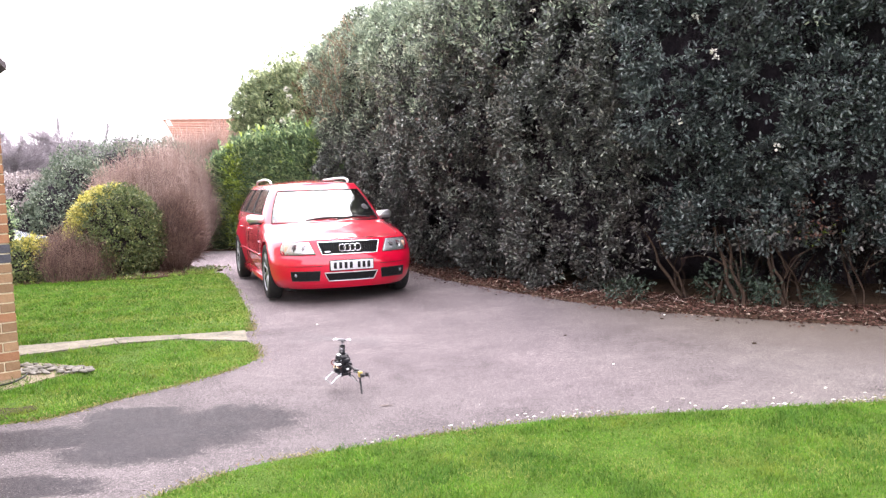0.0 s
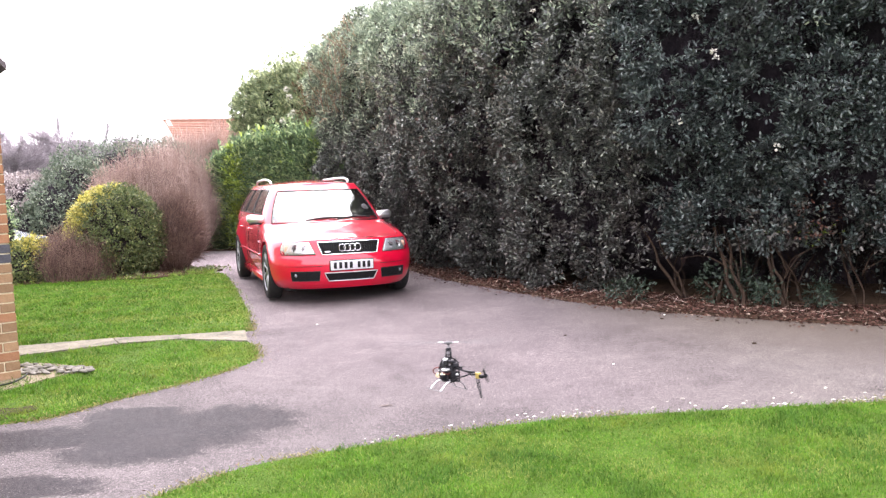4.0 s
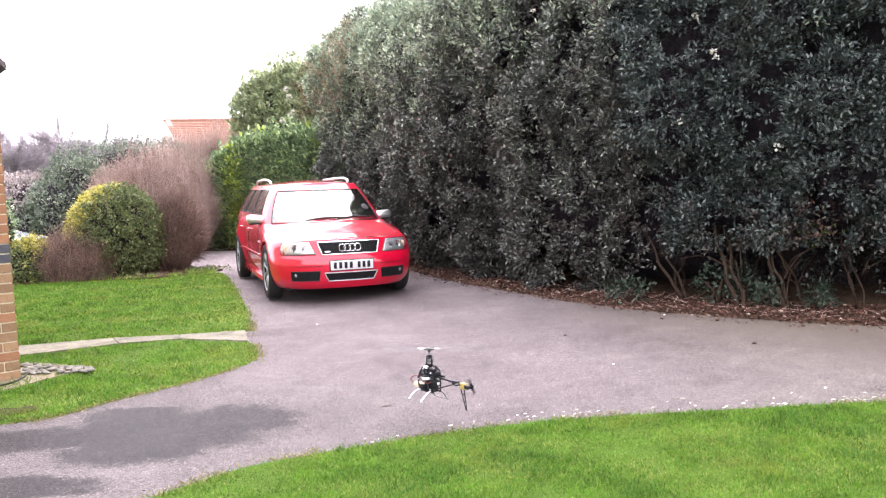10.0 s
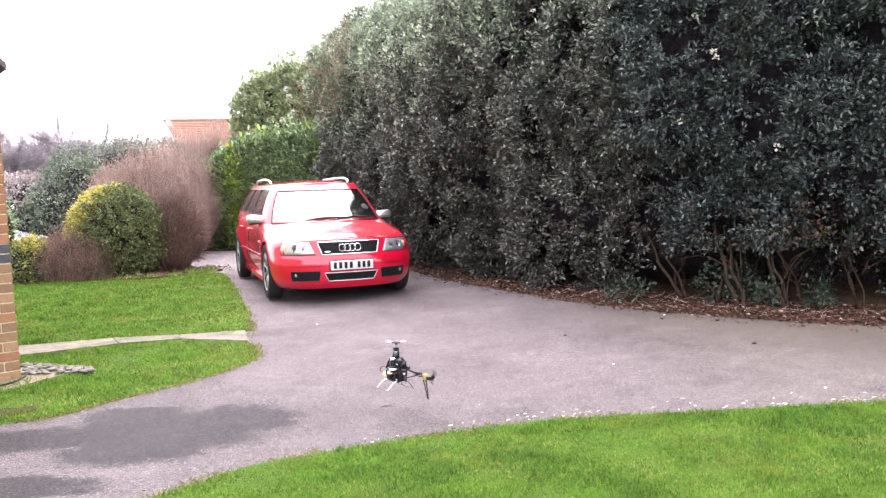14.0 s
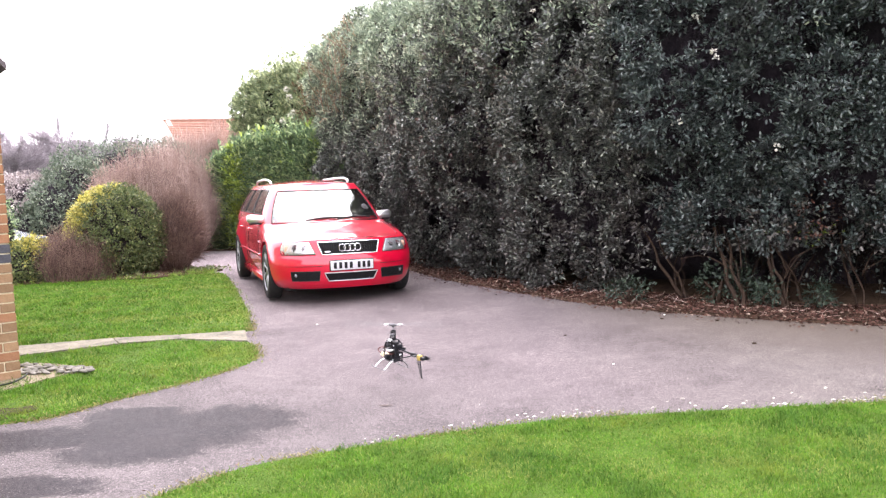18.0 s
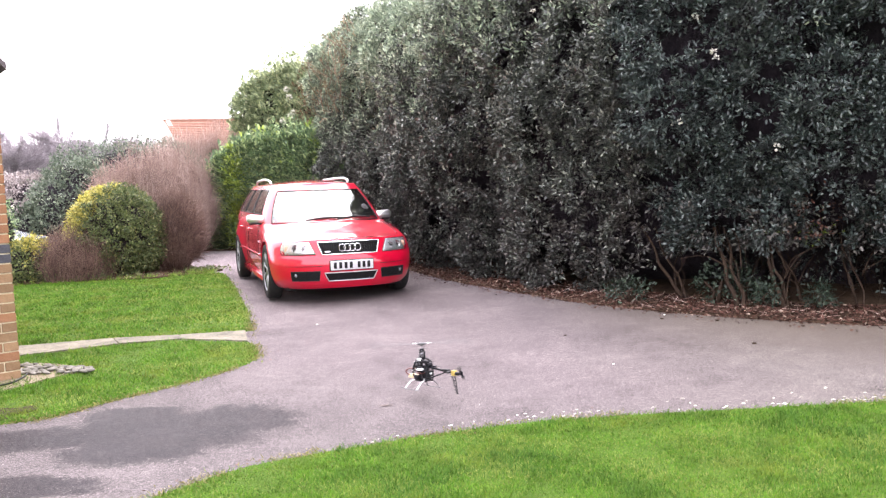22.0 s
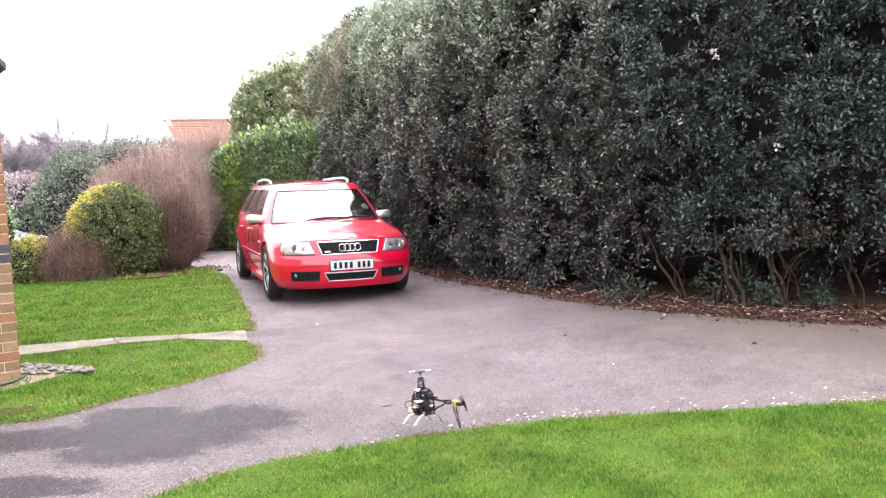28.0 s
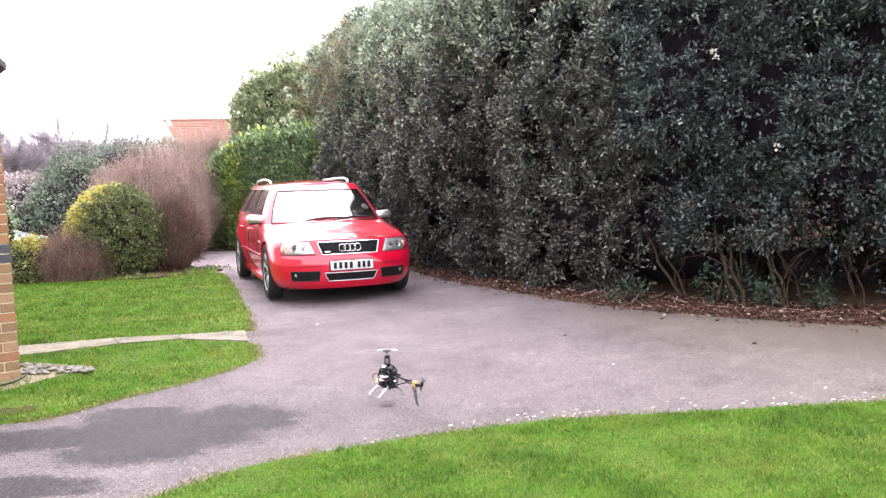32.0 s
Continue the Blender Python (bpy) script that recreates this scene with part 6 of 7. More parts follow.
part("battery_wire", tube(bmesh.new(), smooth_line([(-0.01, 0.10, 0.085), (-0.020, 0.134, 0.090), (-0.024, 0.140, 0.110), (-0.018, 0.112, 0.128), (-0.01, 0.065, 0.130)], 5), 0.0035, 6), M["red_wire"], heli, "thin red wire loop")
# mast and swashplate
mast = part("mast", rod(bmesh.new(), (0, 0, 0.10), (0, 0, 0.302), 0.0042, seg=10), M["heli_grey"], heli, "dark steel mast")
part("swashplate", rod(bmesh.new(), (0, 0, 0.224), (0, 0, 0.234), 0.018, 0.022, 18), M["heli_grey"], heli, "dark swashplate")
for k in range(3):
    a = 2 * math.pi * k / 3 + 0.4
    part("push_rod", rod(bmesh.new(), (0.036 * math.cos(a), 0.036 * math.sin(a), 0.15), (0.020 * math.cos(a), 0.020 * math.sin(a), 0.228), 0.0018, seg=6), M["heli_grey"], heli, "thin push rod")
part("head_block", solid(-0.011, 0.011, -0.009, 0.009, 0.244, 0.266, 0.003), M["heli_black"], heli, "black mixing block")
for sx in (-1, 1):
    part("washout_arm", solid(sx * 0.017 - 0.002, sx * 0.017 + 0.002, -0.005, 0.005, 0.212, 0.262, 0.001), M["heli_black"], heli, "black washout arm")
part("mast_block", solid(-0.018, 0.018, -0.016, 0.016, 0.196, 0.212, 0.003), M["heli_black"], heli, "black bearing block")
part("guide_post", solid(-0.006, 0.006, -0.028, -0.022, 0.20, 0.252, 0.002), M["heli_black"], heli, "black guide post")
# skids
for sx in (-1, 1):
    mat, lab = (M["white_plastic"], "white plastic skid leg") if sx < 0 else (M["heli_grey"], "dark skid leg")
    w, lift = (0.104, 0.014) if sx < 0 else (0.086, 0.004)
    runner = smooth_line([(sx * w, -0.075, lift + 0.002), (sx * w, 0.0, lift), (sx * w, 0.075, lift), (sx * w, 0.100, lift + 0.006)], 4)
    part("skid", tube(bmesh.new(), runner, 0.0024, 8), M["heli_grey"], heli, "thin skid runner")
    for y in (-0.055, 0.055):
        leg = smooth_line([(sx * 0.020, y * 0.8, 0.064), (sx * w * 0.52, y * 0.92, 0.058), (sx * w * 0.82, y, 0.034), (sx * w, y, lift + 0.002)], 5)
        part("skid_leg", tube(bmesh.new(), leg, 0.0043 if sx < 0 else 0.0030, 8), mat, heli, lab)
# tail
part("tail_boom", rod(bmesh.new(), (0, -0.06, 0.152), (0, -0.345, 0.139), 0.0065, seg=12), M["heli_black"], heli, "thin black tail boom")
for sx in (-1, 1):
    part("boom_brace", rod(bmesh.new(), (sx * 0.020, -0.055, 0.075), (sx * 0.005, -0.24, 0.140), 0.0026, seg=6), M["heli_black"], heli, "thin black brace")
part("boom_clamp", solid(-0.011, 0.011, -0.262, -0.215, 0.131, 0.157, 0.004), M["heli_black"], heli, "black boom clamp")
part("horizontal_fin", solid(-0.032, 0.026, -0.285, -0.262, 0.143, 0.147, 0.0015), M["heli_black"], heli, "small black tailplane")
part("tail_servo", solid(0.008, 0.026, -0.115, -0.085, 0.145, 0.163, 0.003), M["heli_black"], heli, "black tail servo")
part("tail_case", solid(-0.013, 0.013, -0.322, -0.292, 0.122, 0.157, 0.004), M["gold"], heli, "gold tail gear case")
part("tail_shaft", rod(bmesh.new(), (0.0, -0.335, 0.138), (0.034, -0.335, 0.138), 0.004, seg=8), M["heli_black"], heli, "tail rotor shaft")
part("tail_end", solid(-0.010, 0.012, -0.352, -0.320, 0.128, 0.148, 0.004), M["heli_black"], heli, "black tail end")
fin = bmesh.new()
for ya, yb in ((-0.284, -0.332), (-0.314, -0.339)):
    rod(fin, (-0.002, ya, 0.130), (-0.002, yb, 0.012), 0.0036, 0.0030, seg=6)
for u in (0.3, 0.62, 1.0):
    rod(fin, (-0.002, -0.284 - 0.048 * u, 0.130 - 0.118 * u), (-0.002, -0.314 - 0.025 * u, 0.130 - 0.118 * u), 0.0032, seg=6)
part("tail_fin", fin, M["heli_black"], heli, "long black open tail fin", smooth=False)

# rotors: parts that spin on the machine
bm = bmesh.new()
rod(bm, (0, 0, -0.018), (0, 0, 0.006), 0.010, 0.008, 12)
box(bm, -0.030, 0.030, -0.008, 0.008, -0.010, 0.002, 0.003)
rotor_me = bpy.data.meshes.new("main_rotor")
bm.to_mesh(rotor_me)
bm.free()
rotor = new("main_rotor", finish(rotor_me, M["heli_grey"]))
rotor.parent = heli
rotor.matrix_basis = pose(0, 0, 0.302)
tagged(rotor, "rotor head with two pale blades")
for sx in (-1, 1):
    part("blade_grip", solid(sx * 0.038 - 0.026, sx * 0.038 + 0.026, -0.005, 0.005, -0.0012, 0.0012, 0.0005), M["white_plastic"], rotor, "white blade grip")
    part("flybar_carrier", solid(-0.003, 0.003, sx * 0.024 - 0.014, sx * 0.024 + 0.014, -0.0012, 0.0012, 0.0005), M["heli_black"], rotor, "black flybar carrier")
    blade = bmesh.new()
    prof = [(-0.013, 0.0), (-0.006, 0.0018), (0.005, 0.0020), (0.012, 0.0006), (0.005, -0.0012), (-0.006, -0.001)]
    rows = [[(sx * x, y * (1 if x < 0.33 else 0.8), z - 0.001) for y, z in prof] for x in (0.066, 0.15, 0.25, 0.33, 0.345)]
    g = grid_mesh(rows, True)
    part("rotor_blade", g, M["blade"], rotor, "pale rotor blade")
    part("flybar", rod(bmesh.new(), (0, sx * 0.012, -0.045), (0, sx * 0.085, -0.045), 0.0014, seg=6), M["heli_grey"], rotor, "thin flybar rod")
    part("flybar_paddle", solid(-0.012, 0.012, sx * 0.093 - 0.016, sx * 0.093 + 0.016, -0.0465, -0.0435, 0.001), M["heli_black"], rotor, "black flybar paddle")
tail_rotor = new("tail_rotor", finish(bpy.data.meshes.new("tail_rotor"), M["heli_black"]))
bm = bmesh.new()
rod(bm, (-0.004, 0, 0), (0.006, 0, 0), 0.015, 0.012, seg=12)
for s in (-1, 1):
    box(bm, -0.001, 0.001, -0.008, 0.008, min(s * 0.005, s * 0.045), max(s * 0.005, s * 0.045), 0.0)
bm.to_mesh(tail_rotor.data)
bm.free()
tail_rotor.parent = heli
tail_rotor.matrix_basis = pose(0.034, -0.335, 0.138)
tagged(tail_rotor, "small dark tail rotor")
part("rotor_cap", rod(bmesh.new(), (0.004, 0, 0), (0.010, 0, 0), 0.009, 0.006, seg=12), M["alloy"], tail_rotor, "pale rotor cap")

# ---- distance ----
far_house = thing("far_house", pose(-9.52, 38.6, 0, 0, 0, 27), "distant house with an orange tiled roof and a white gable", "house")
part("wall", solid(-2.17, 9, -0.1, 6.0, 0, 3.3), M["render_white"], far_house, "white rendered wall", smooth=False)
gable = bmesh.new()
a = [gable.verts.new(p) for p in ((-2.20, -0.4, 3.2), (-2.20, 6.3, 3.2), (-2.20, 2.95, 4.70))]
b = [gable.verts.new((v.co.x + 0.2, v.co.y, v.co.z)) for v in a]
gable.faces.new(a)
gable.faces.new(b[::-1])
for i in range(3):
    gable.faces.new((a[i], a[(i + 1) % 3], b[(i + 1) % 3], b[i]))
part("gable", gable, M["render_white"], far_house, "white gable end", smooth=False)
for y0, y1, xs in ((-0.5, 2.98, -2.26), (6.4, 2.92, -1.96)):
    for r in range(15):
        u0, u1 = r / 15, (r + 1) / 15
        zc = lambda u: 3.25 + 1.42 * u
        ya, yb = y0 + (y1 - y0) * u0, y0 + (y1 - y0) * u1
        row = grid_mesh([[(xs, ya, zc(u0) - 0.03), (9.2, ya, zc(u0) - 0.03)], [(xs, ya, zc(u0) + 0.05), (9.2, ya, zc(u0) + 0.05)], [(xs, yb, zc(u1) + 0.005), (9.2, yb, zc(u1) + 0.005)]])
        part("tile_course", row, M["roof_tile"], far_house, smooth=False)
part("ridge", tube(bmesh.new(), [(-2.30, 2.95, 4.68), (3, 2.95, 4.70), (9.2, 2.95, 4.72)], 0.07, 8), M["roof_tile"], far_house, "ridge tiles")

parked = thing("parked_car", pose(-9.65, 15.95, 0, 0, 0, -90) @ Matrix.Diagonal((1, 1, 0.68, 1)), "pale silver car parked behind the shrubs", "car")
secs = [(-2.1, 0.55, 0.62), (-1.9, 0.78, 0.75), (-1.0, 0.85, 0.88), (-0.5, 0.8, 1.30), (0.8, 0.8, 1.38), (1.6, 0.8, 0.98), (2.1, 0.75, 0.85)]
rows = []
for y, w, z in secs:
    rows.append([(-w, y, 0.25), (-w * 1.02, y, min(z, 0.8) * 0.8), (-w * 0.9, y, min(z, 0.9)), (-w * 0.7, y, z), (0, y, z + 0.04), (w * 0.7, y, z), (w * 0.9, y, min(z, 0.9)), (w * 1.02, y, min(z, 0.8) * 0.8), (w, y, 0.25)])
part("body", grid_mesh(rows), M["car_white"], parked)
part("side_windows", solid(-0.83, 0.83, -0.62, 1.02, 0.96, 1.24, 0.04), M["eave_dark"], parked, "dark side windows")
for y in (-1.3, 1.3):
    for x in (-0.75, 0.75):
        part("wheel", rod(bmesh.new(), (x - 0.1, y, 0.31), (x + 0.1, y, 0.31), 0.31, seg=24), M["rubber"], parked, "black wheel")


def far_tree(x, y, height, spread, seed):
    rng = np.random.default_rng(seed)
    ob = thing("bare_tree", pose(x, y, 0), "distant leafless tree with a fine twiggy crown", "tree", "bare trees on the skyline")
    part("trunk", tube(bmesh.new(), [(0, 0, 0), (0.05, 0, height * 0.3), (0.0, 0.1, height * 0.6)], [0.28, 0.2, 0.05], 8), M["bark"], ob)
    n = 90
    u = rng.uniform(0.25, 0.75, n)
    A = np.stack([np.zeros(n), np.zeros(n), u * height], 1)
    d = unit(np.stack([rng.normal(size=n), rng.normal(size=n), rng.uniform(0.1, 0.8, n)], 1))
    T = A + d * (spread * rng.uniform(0.5, 1.0, n))[:, None]
    T[:, 2] = np.minimum(T[:, 2], height)
    strips("branchwork", A, (A + T) / 2 + rng.normal(0, 0.1, (n, 3)), T, 0.06, 0.02, M["far_twig"], ob)
    k = 6500
    pick = rng.integers(0, n, k)
    P = A[pick] + (T - A)[pick] * rng.uniform(0.3, 1, (k, 1))
    Q = P + unit(d[pick] + rng.normal(0, 0.7, (k, 3)) + np.array([0, 0, 0.3])) * rng.uniform(0.3, 1.1, (k, 1))
    strips("brushwood", P, (P + Q) / 2 + rng.normal(0, 0.05, (k, 3)), Q, 0.014, 0.006, M["far_twig"], ob)


for i, (x, y, h, s) in enumerate([(-31.8, 60, 6.7, 2.3), (-29.3, 62, 5.9, 2.3), (-26.6, 60, 6.7, 2.6), (-25.0, 63, 6.2, 2.3), (-33, 58, 5.8, 2.2), (-23.2, 64, 5.6, 2.2), (-28.2, 57, 5.2, 2.2), (-21.5, 66, 5.4, 2.2), (-19.5, 66, 5.1, 2.2)]):
    far_tree(x, y, h, s, 80 + i)
rng = np.random.default_rng(90)
C = np.stack([rng.uniform(-60, -5, 5000), rng.uniform(66, 80, 5000), rng.uniform(0, 4.5, 5000)], 1)
C[:, 2] *= 0.75 + 0.3 * np.sin(C[:, 0] * 0.5)
wood = thing("distant_wood", None, "hazy leafless wood along the skyline", "woodland", kind="stuff")
sprigs("twig_mass", C, np.tile([0, -0.3, 1.0], (5000, 1)), M["far_twig"], wood, rng, per=6, reach=0.5, size=0.5, width=0.35)

# ---- small things ----
rng = np.random.default_rng(5)
for k in range(105):
    u = rng.uniform()
    x = -3.52 + 0.74 * u
    y = 6.68 - 0.16 * u + rng.uniform(-0.20, 0.22) * (1 - 0.65 * u)
    r = rng.uniform(0.016, 0.030)
    if k == 0:
        bm = bmesh.new()
        bmesh.ops.create_icosphere(bm, subdivisions=2, radius=1.0)
        for v in bm.verts:
            v.co *= 1 + 0.12 * noise.noise(v.co * 1.4)
        stone0 = part("pebble", bm, M["pebble"])
        tagged(stone0, "smooth grey cobble beside the brick wall", "stone", "cobbles by the wall")
        stone0.scale = (0.045, 0.03, 0.018)
        stone0.location = (x, y, 0.030)
    else:
        c = copy_thing(stone0, pose(x, y, 0.022 + 0.3 * r, rng.uniform(-12, 12), rng.uniform(-12, 12), rng.uniform(0, 360)))
        c.scale = (r * rng.uniform(1.0, 1.45), r * 0.88, r * 0.5)
tagged(part("gravel_bed", slab([(-3.6, 6.95), (-3.3, 6.92), (-2.8, 6.6), (-2.96, 6.46), (-3.07, 6.28), (-3.14, 6.12), (-3.24, 5.99), (-3.7, 6.0)], -0.01, 0.016), M["gravel"], smooth=False), "small brown gravel around the wall foot", "gravel", kind="structure")

hose = thing("hose", None, "thin black hose lying along the wall foot", "hose")
part("tube", tube(bmesh.new(), smooth_line([(-3.300, 6.110, 0.024), (-3.250, 6.200, 0.024), (-3.250, 6.320, 0.024), (-3.280, 6.480, 0.024), (-3.350, 6.650, 0.024)], 4), 0.007, 6), M["black"], hose)

# leaf litter along the hedge
n = 20000
s = rng.uniform(2.6, 15, n)
P, D, Nn = np.zeros((n, 3)), rng.normal(size=(n, 3)), np.zeros((n, 3))
for i in range(n):
    p, nr = along_foot(float(s[i]))
    off = rng.uniform(0.0, 0.97) ** 1.15 - 0.05 if i % 24 else rng.normal(-0.02, 0.14)
    P[i] = p + nr * off
    P[i, 2] = 0.012 + rng.uniform(0, 0.025) if off > 0.02 else 0.006
D[:, 2] *= 0.25
Nn[:] = (0, 0, 1)
Nn += rng.normal(0, 0.4, (n, 3))
L = rng.uniform(0.02, 0.05, n)
v, f = leaf_pieces(P, D, Nn, L, L * 0.5)
tagged(raw("leaf_litter", v, f, M["litter"]), "dry brown fallen leaves along the hedge foot", "leaves", kind="stuff")

# dead leaves and grit caught along the edges of the lawns
E = [p for p in left_line[8:]] + [p for p in far_line[:14]] + [p for p in near_line[6:30]]
n = 420
k = rng.integers(0, len(E) - 1, n)
P = np.array([(*E[i], 0.006) for i in k]) + rng.normal(0, 1, (n, 3)) * np.array([0.10, 0.06, 0.001])
L = rng.uniform(0.006, 0.020, n)
v, f = leaf_pieces(P, rng.normal(size=(n, 3)) * np.array([1, 1, 0.1]), np.tile([0, 0, 1.0], (n, 1)) + rng.normal(0, 0.2, (n, 3)), L, L * 0.6)
tagged(raw("edge_litter", v, f, M["litter"]), "tiny dead leaves and grit along the lawn edges", "leaves", kind="stuff")

# bleached blades along the worn edges of the lawns
FR = [p for p in left_line] + [p for p in far_line[:16]] + [p for p in near_line[6:]]
n = 5200
k = rng.integers(0, len(FR) - 1, n)
u = rng.uniform(0, 1, (n, 1))
ends = np.array(FR)
far_apart = np.linalg.norm(ends[k + 1] - ends[k], axis=1) > 0.8
B = ends[k] + (ends[k + 1] - ends[k]) * np.where(far_apart[:, None], 0, u) + rng.normal(0, 1, (n, 2)) * 0.035
keep = np.array([noise.noise(Vector((a * 2.1, b * 2.1, 4.4))) for a, b in B]) > -0.08
B = B[keep]
n = len(B)
L = rng.uniform(0.012, 0.034, n)
v, f = leaf_pieces(np.concatenate([B, np.full((n, 1), 0.004)], 1), rng.normal(size=(n, 3)) * np.array([1, 1, 0.2]) + np.array([0, 0, 0.5]), rng.normal(size=(n, 3)) + np.array([0, 0, 1.0]), L, L * 0.16)
tagged(raw("dry_grass_fringe", v, f, M["dry_grass"]), "bleached dry blades along the lawn edges", "grass", kind="stuff")

# sticks lying on the litter
n = 90
A, B = np.zeros((n, 3)), np.zeros((n, 3))
for i in range(n):
    p, nr = along_foot(float(rng.uniform(4.5, 12)))
    p = p + nr * rng.uniform(-0.04, 0.7)
    a = rng.uniform(0, math.pi)
    h = rng.uniform(0.03, 0.12) * Vector((math.cos(a), 0.5 * math.sin(a), 0))
    A[i], B[i] = p - h, p + h
    A[i, 2], B[i, 2] = 0.03, 0.04 + rng.uniform(0, 0.05)
sticks = thing("fallen_twigs", None, "thin dry sticks lying on the leaf litter", "twigs", kind="stuff")
strips("stick", A, (A + B) / 2 + rng.normal(0, 0.012, A.shape) * np.array([1, 1, 0.2]), B, 0.0026, 0.0016, M["pale_twig"], sticks)

# pale petals caught in the edge of the lawn
n = 73
X = np.concatenate([rng.uniform(1.2, 3.6, 50), rng.normal(0.62, 0.14, 9), rng.uniform(-0.5, 1.2, 14)])
Y = np.interp(X, [-0.6, 0.0, 0.65, 1.3, 2.5, 3.5], [4.33, 4.56, 4.71, 4.75, 4.79, 4.83]) + np.abs(rng.normal(0, 0.11, n)) + 0.03
P = np.stack([X, Y, np.full(n, 0.004)], 1)
D = rng.normal(size=(n, 3)) * np.array([1, 0.25, 0.05])
L = rng.uniform(0.013, 0.032, n)
v, f = leaf_pieces(P, D, np.tile([0, 0, 1.0], (n, 1)) + rng.normal(0, 0.12, (n, 3)), L, L * 0.44)
tagged(raw("fallen_petals", v, f, M["blossom"]), "pale petals scattered along the lawn edge", "petals", kind="stuff")


def scrap(name, label, category, x, y, r, material, group=""):
    bm = bmesh.new()
    bmesh.ops.create_icosphere(bm, subdivisions=1, radius=r)
    for w in bm.verts:
        w.co = Vector((w.co.x * 1.3, w.co.y * 0.9, w.co.z * 0.45)) * (1 + 0.3 * noise.noise(w.co * 80 + Vector((x, y, 0))))
    ob = part(name, bm, M[material])
    ob.location = (x, y, r * 0.4)
    return tagged(ob, label, category, group)


for x, y, r in ((2.01, 7.78, 0.016), (2.40, 6.51, 0.017), (3.05, 7.13, 0.016), (1.02, 7.19, 0.012), (2.46, 7.57, 0.018)):
    scrap("dropping", "small dark crumb lying on the tarmac", "debris", x, y, r, "bark", "dark crumbs on the driveway")
for x, y, r in ((0.0, 4.68, 0.008), (0.39, 4.83, 0.006), (1.2, 6.03, 0.008), (2.09, 7.99, 0.010), (-1.29, 8.32, 0.009), (0.65, 4.77, 0.008), (-0.15, 4.46, 0.007), (-2.36, 9.96, 0.014)):
    scrap("pale_stone", "small pale stone lying on the tarmac", "stone", x, y, r, "render_white", "pale stones on the driveway")
fl = bmesh.new()
fl.faces.new([fl.verts.new(p) for p in ((-0.445, 5.165, 0.004), (-0.40, 5.150, 0.009), (-0.345, 5.172, 0.005), (-0.40, 5.182, 0.003))])
tagged(part("fallen_leaf", fl, M["dry_leaf"]), "single dry brown leaf on the tarmac", "leaf")

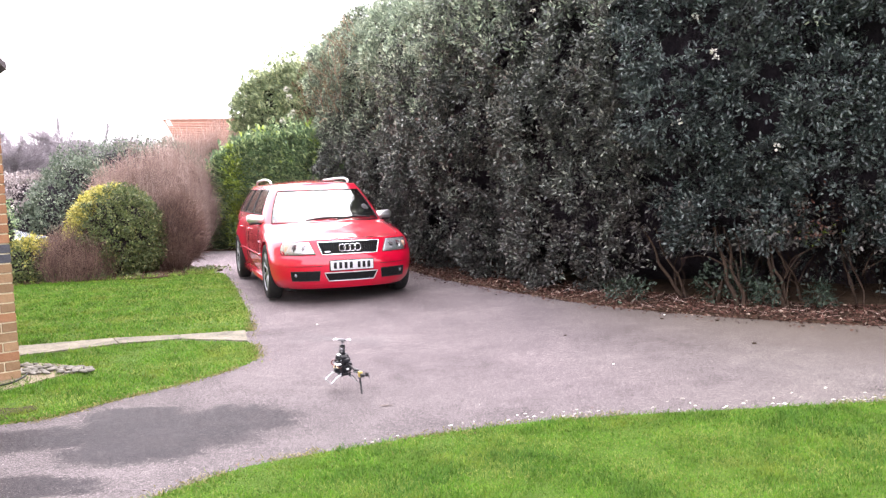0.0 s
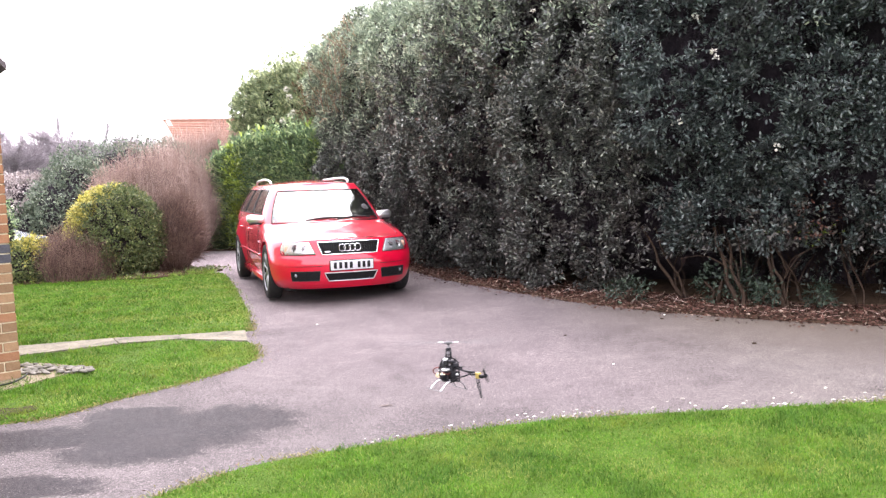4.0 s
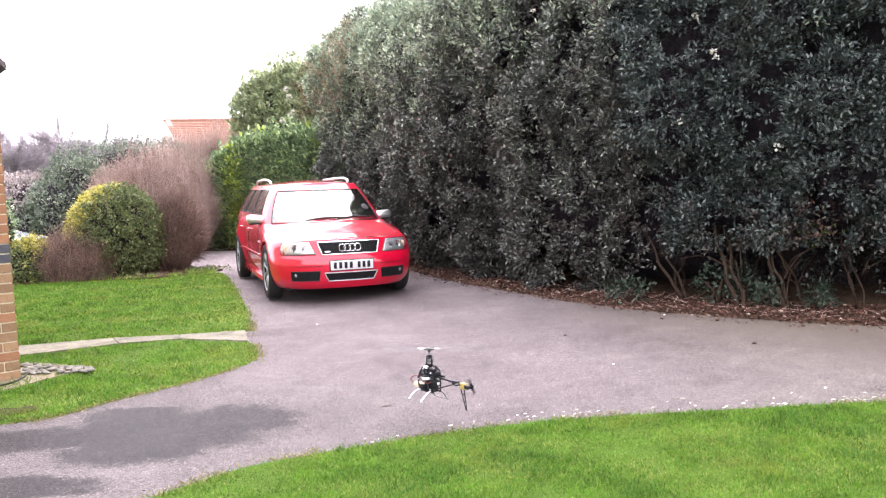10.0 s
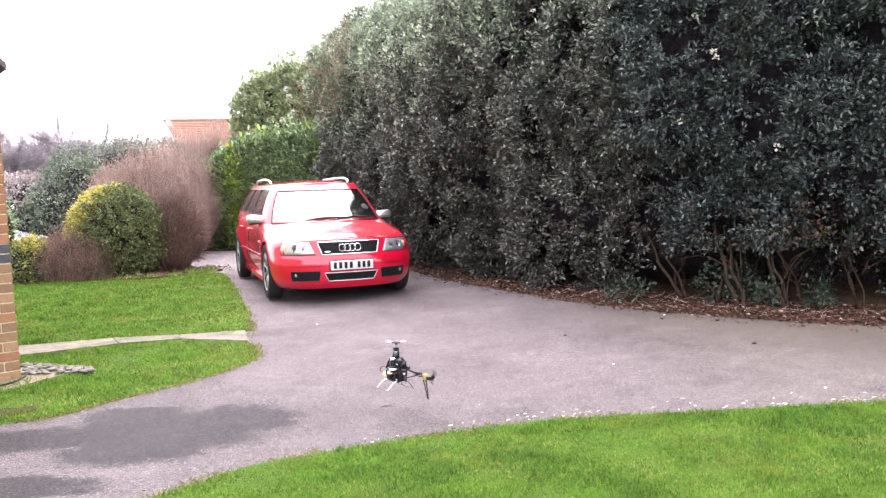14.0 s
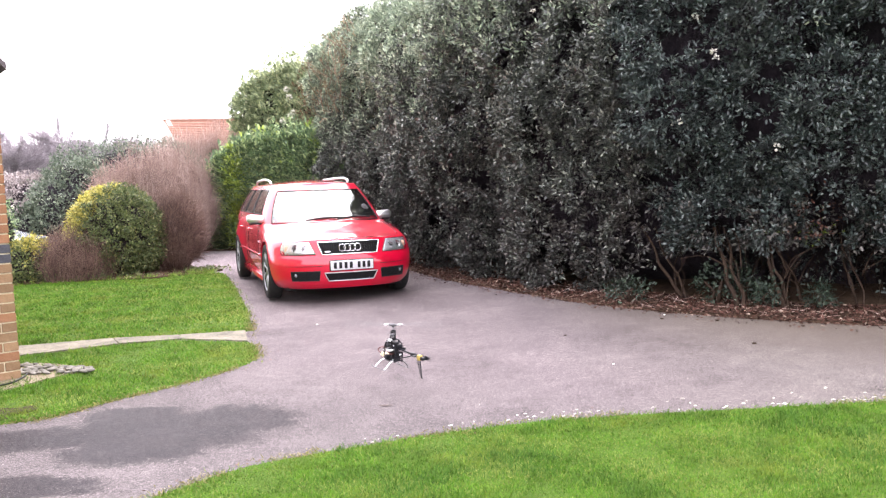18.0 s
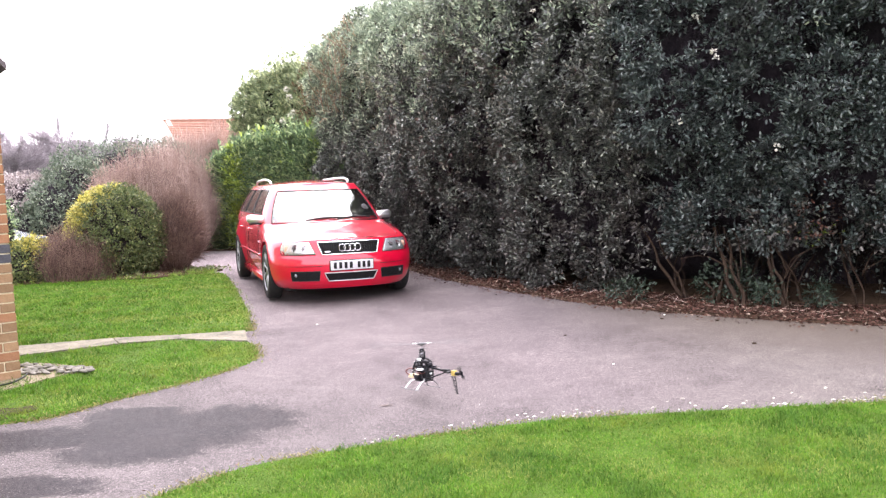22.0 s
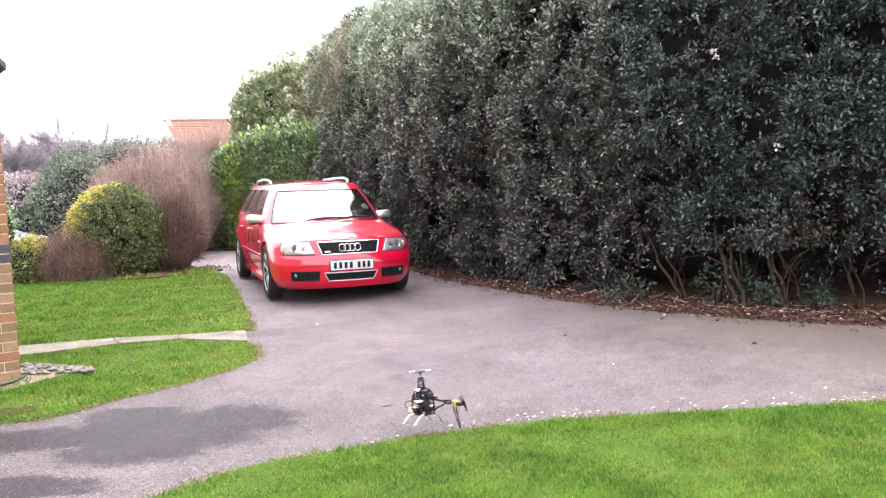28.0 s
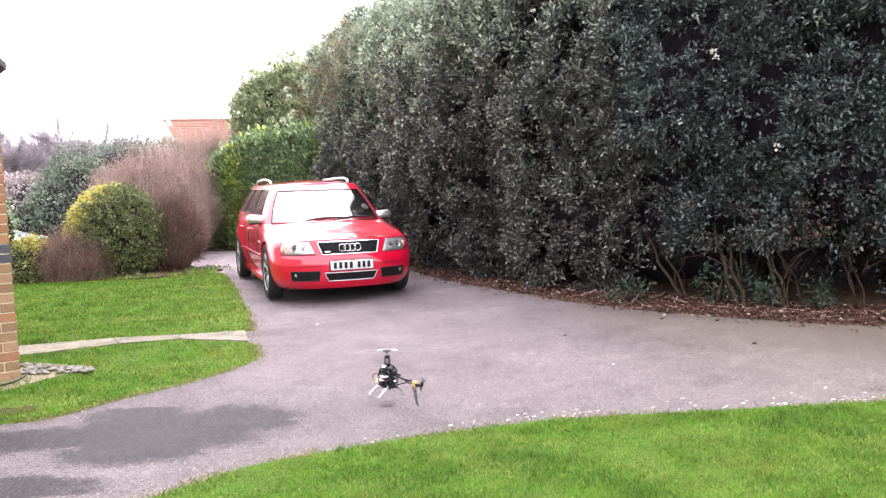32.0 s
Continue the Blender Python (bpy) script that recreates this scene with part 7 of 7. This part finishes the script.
# the helicopter's way: seconds, place, sideways lean, nose tip, heading
HELI = [
    (0, -0.723, 5.650, 0.051, 0.9, 4.6, 29.0),
    (0.5, -0.590, 5.588, 0.056, 1.1, 4.7, 30.1),
    (1, -0.413, 5.453, 0.061, 1.9, 0.9, 34.0),
    (1.5, -0.247, 5.235, 0.067, 2.4, -2.6, 36.7),
    (2, -0.159, 5.114, 0.063, 2.8, -1.6, 36.9),
    (2.5, -0.076, 5.041, 0.034, 3.0, -4.0, 35.1),
    (3, 0.026, 5.033, 0.042, 2.9, -2.3, 33.4),
    (3.5, 0.095, 5.034, 0.120, 2.5, -3.0, 34.5),
    (5.5, -0.563, 5.268, 0.035, 2.6, 2.4, 31.8),
    (6, -0.578, 5.248, 0.075, 2.5, 3.9, 33.1),
    (6.5, -0.473, 5.199, 0.121, 2.4, 5.5, 35.8),
    (7, -0.267, 5.107, 0.178, 2.3, 5.5, 38.7),
    (7.5, -0.076, 4.962, 0.161, 2.5, -2.3, 40.4),
    (8, -0.048, 4.858, 0.101, 3.0, -0.7, 40.2),
    (8.5, -0.086, 4.766, 0.057, 3.1, -2.2, 37.4),
    (9, -0.165, 4.723, 0.078, 3.5, 0.1, 36.0),
    (9.5, -0.166, 4.675, 0.143, 3.3, -0.4, 37.9),
    (10, -0.116, 4.674, 0.155, 3.2, -1.0, 38.5),
    (10.5, -0.055, 4.712, 0.135, 2.8, 1.0, 38.2),
    (11, -0.036, 4.772, 0.147, 2.5, -0.7, 38.5),
    (11.5, -0.093, 4.870, 0.102, 2.5, -0.7, 35.8),
    (12, -0.214, 4.952, 0.089, 2.5, 1.2, 35.8),
    (12.5, -0.330, 5.040, 0.110, 2.6, 2.4, 34.9),
    (13, -0.374, 5.100, 0.112, 2.4, 4.8, 33.2),
    (13.5, -0.351, 5.089, 0.125, 2.0, 6.2, 35.6),
    (14, -0.325, 5.080, 0.126, 1.9, 1.3, 37.9),
    (14.5, -0.382, 5.097, 0.070, 2.7, -1.1, 36.9),
    (16.5, -0.460, 5.320, 0.046, 2.6, 4.0, 38.4),
    (17, -0.373, 5.338, 0.077, 2.3, 1.9, 38.0),
    (17.5, -0.324, 5.398, 0.132, 2.0, 3.5, 38.2),
    (18, -0.364, 5.452, 0.171, 1.7, 2.8, 36.8),
    (18.5, -0.524, 5.516, 0.121, 1.9, 2.7, 33.9),
    (19, -0.694, 5.526, 0.016, 2.0, 1.3, 33.1),
    (19.5, -0.815, 5.591, 0.017, 2.1, 3.0, 30.6),
    (20, -0.827, 5.619, 0.071, 2.0, 4.7, 31.8),
    (20.5, -0.740, 5.620, 0.082, 2.1, 8.2, 33.1),
    (21, -0.546, 5.540, 0.030, 2.2, 6.4, 37.2),
    (21.5, -0.346, 5.426, 0.034, 2.8, 3.1, 39.9),
    (22, -0.166, 5.311, 0.060, 3.1, -4.0, 41.4),
    (22.5, -0.065, 5.305, 0.047, 3.0, -4.2, 39.4),
    (23, -0.084, 5.295, 0.109, 3.0, -4.2, 39.1),
    (23.5, -0.256, 5.349, 0.135, 2.6, -0.9, 37.3),
    (24, -0.527, 5.440, 0.103, 2.3, 2.3, 35.1),
    (24.5, -0.787, 5.469, 0.058, 2.1, 5.2, 35.5),
    (25, -0.971, 5.507, 0.057, 1.9, 8.0, 34.1),
    (25.5, -1.026, 5.504, 0.050, 1.9, 9.8, 33.3),
    (27.5, -0.328, 4.581, 0.100, 3.2, -7.3, 35.6),
    (28, -0.146, 4.547, 0.054, 3.1, -8.7, 36.7),
    (28.5, -0.074, 4.584, 0.144, 2.6, -7.5, 37.0),
    (29, -0.125, 4.722, 0.188, 2.1, -5.7, 35.9),
    (29.5, -0.310, 4.886, 0.161, 1.6, 1.7, 36.4),
    (30, -0.569, 5.025, 0.104, 2.2, 1.7, 34.9),
    (30.5, -0.704, 5.085, 0.057, 2.0, 2.1, 34.0),
    (31, -0.672, 5.227, 0.022, 1.7, 5.7, 31.7),
    (31.5, -0.552, 5.268, 0.085, 1.7, 4.6, 35.7),
    (32, -0.392, 5.263, 0.040, 1.7, 0.8, 36.9),
]

# ---- brick pieces of the house corner ----
COURSE = 0.075
bricks = {}
for key in ("brick_buff", "brick_orange", "brick_blue"):
    for size in (0.215, 0.1025):
        bm = solid(0, size, -0.004, 0.10, 0, 0.065, 0.004)
        me = bpy.data.meshes.new("brick")
        bm.to_mesh(me)
        bm.free()
        me.materials.append(M[key])
        bricks[(key, size)] = me
rng = np.random.default_rng(8)
for c in range(32):
    z = 0.005 + c * COURSE
    key = "brick_blue" if c in (12, 13) else ("brick_orange" if c > 13 else ("brick_orange" if c in (3,) else "brick_buff"))
    x, first = 0.0, (0.1025 if c % 2 else 0.215)
    while x < 0.62:
        size = first if x == 0.0 else 0.215
        kk = key if key == "brick_blue" or rng.uniform() < 0.8 else ("brick_buff" if key == "brick_orange" else "brick_orange")
        b = new("brick", bricks[(kk, size)])
        b.parent = house
        b.matrix_basis = pose(x, 0.0 + rng.uniform(-0.002, 0.001), z)
        x += size + 0.010


def motions():
    rows = []
    for t, x, y, z, lean, tip, turn in HELI:
        rows.append((t, pose(x, y, z, 0, lean, 0) @ pose(0, 0, 0, 0, 0, turn) @ pose(0, 0, 0, tip, 0, 0)))
    walk(heli, rows)
    steps = frame(32.0)
    walk(rotor, [((k - 1) / FPS, pose(0, 0, 0.302, 0, 0, 49.0 - 84.0 * k)) for k in range(1, steps + 1)])
    walk(tail_rotor, [((k - 1) / FPS, pose(0.034, -0.335, 0.138, 86.0 * k, 0, 0)) for k in range(1, steps + 1)])


motions()
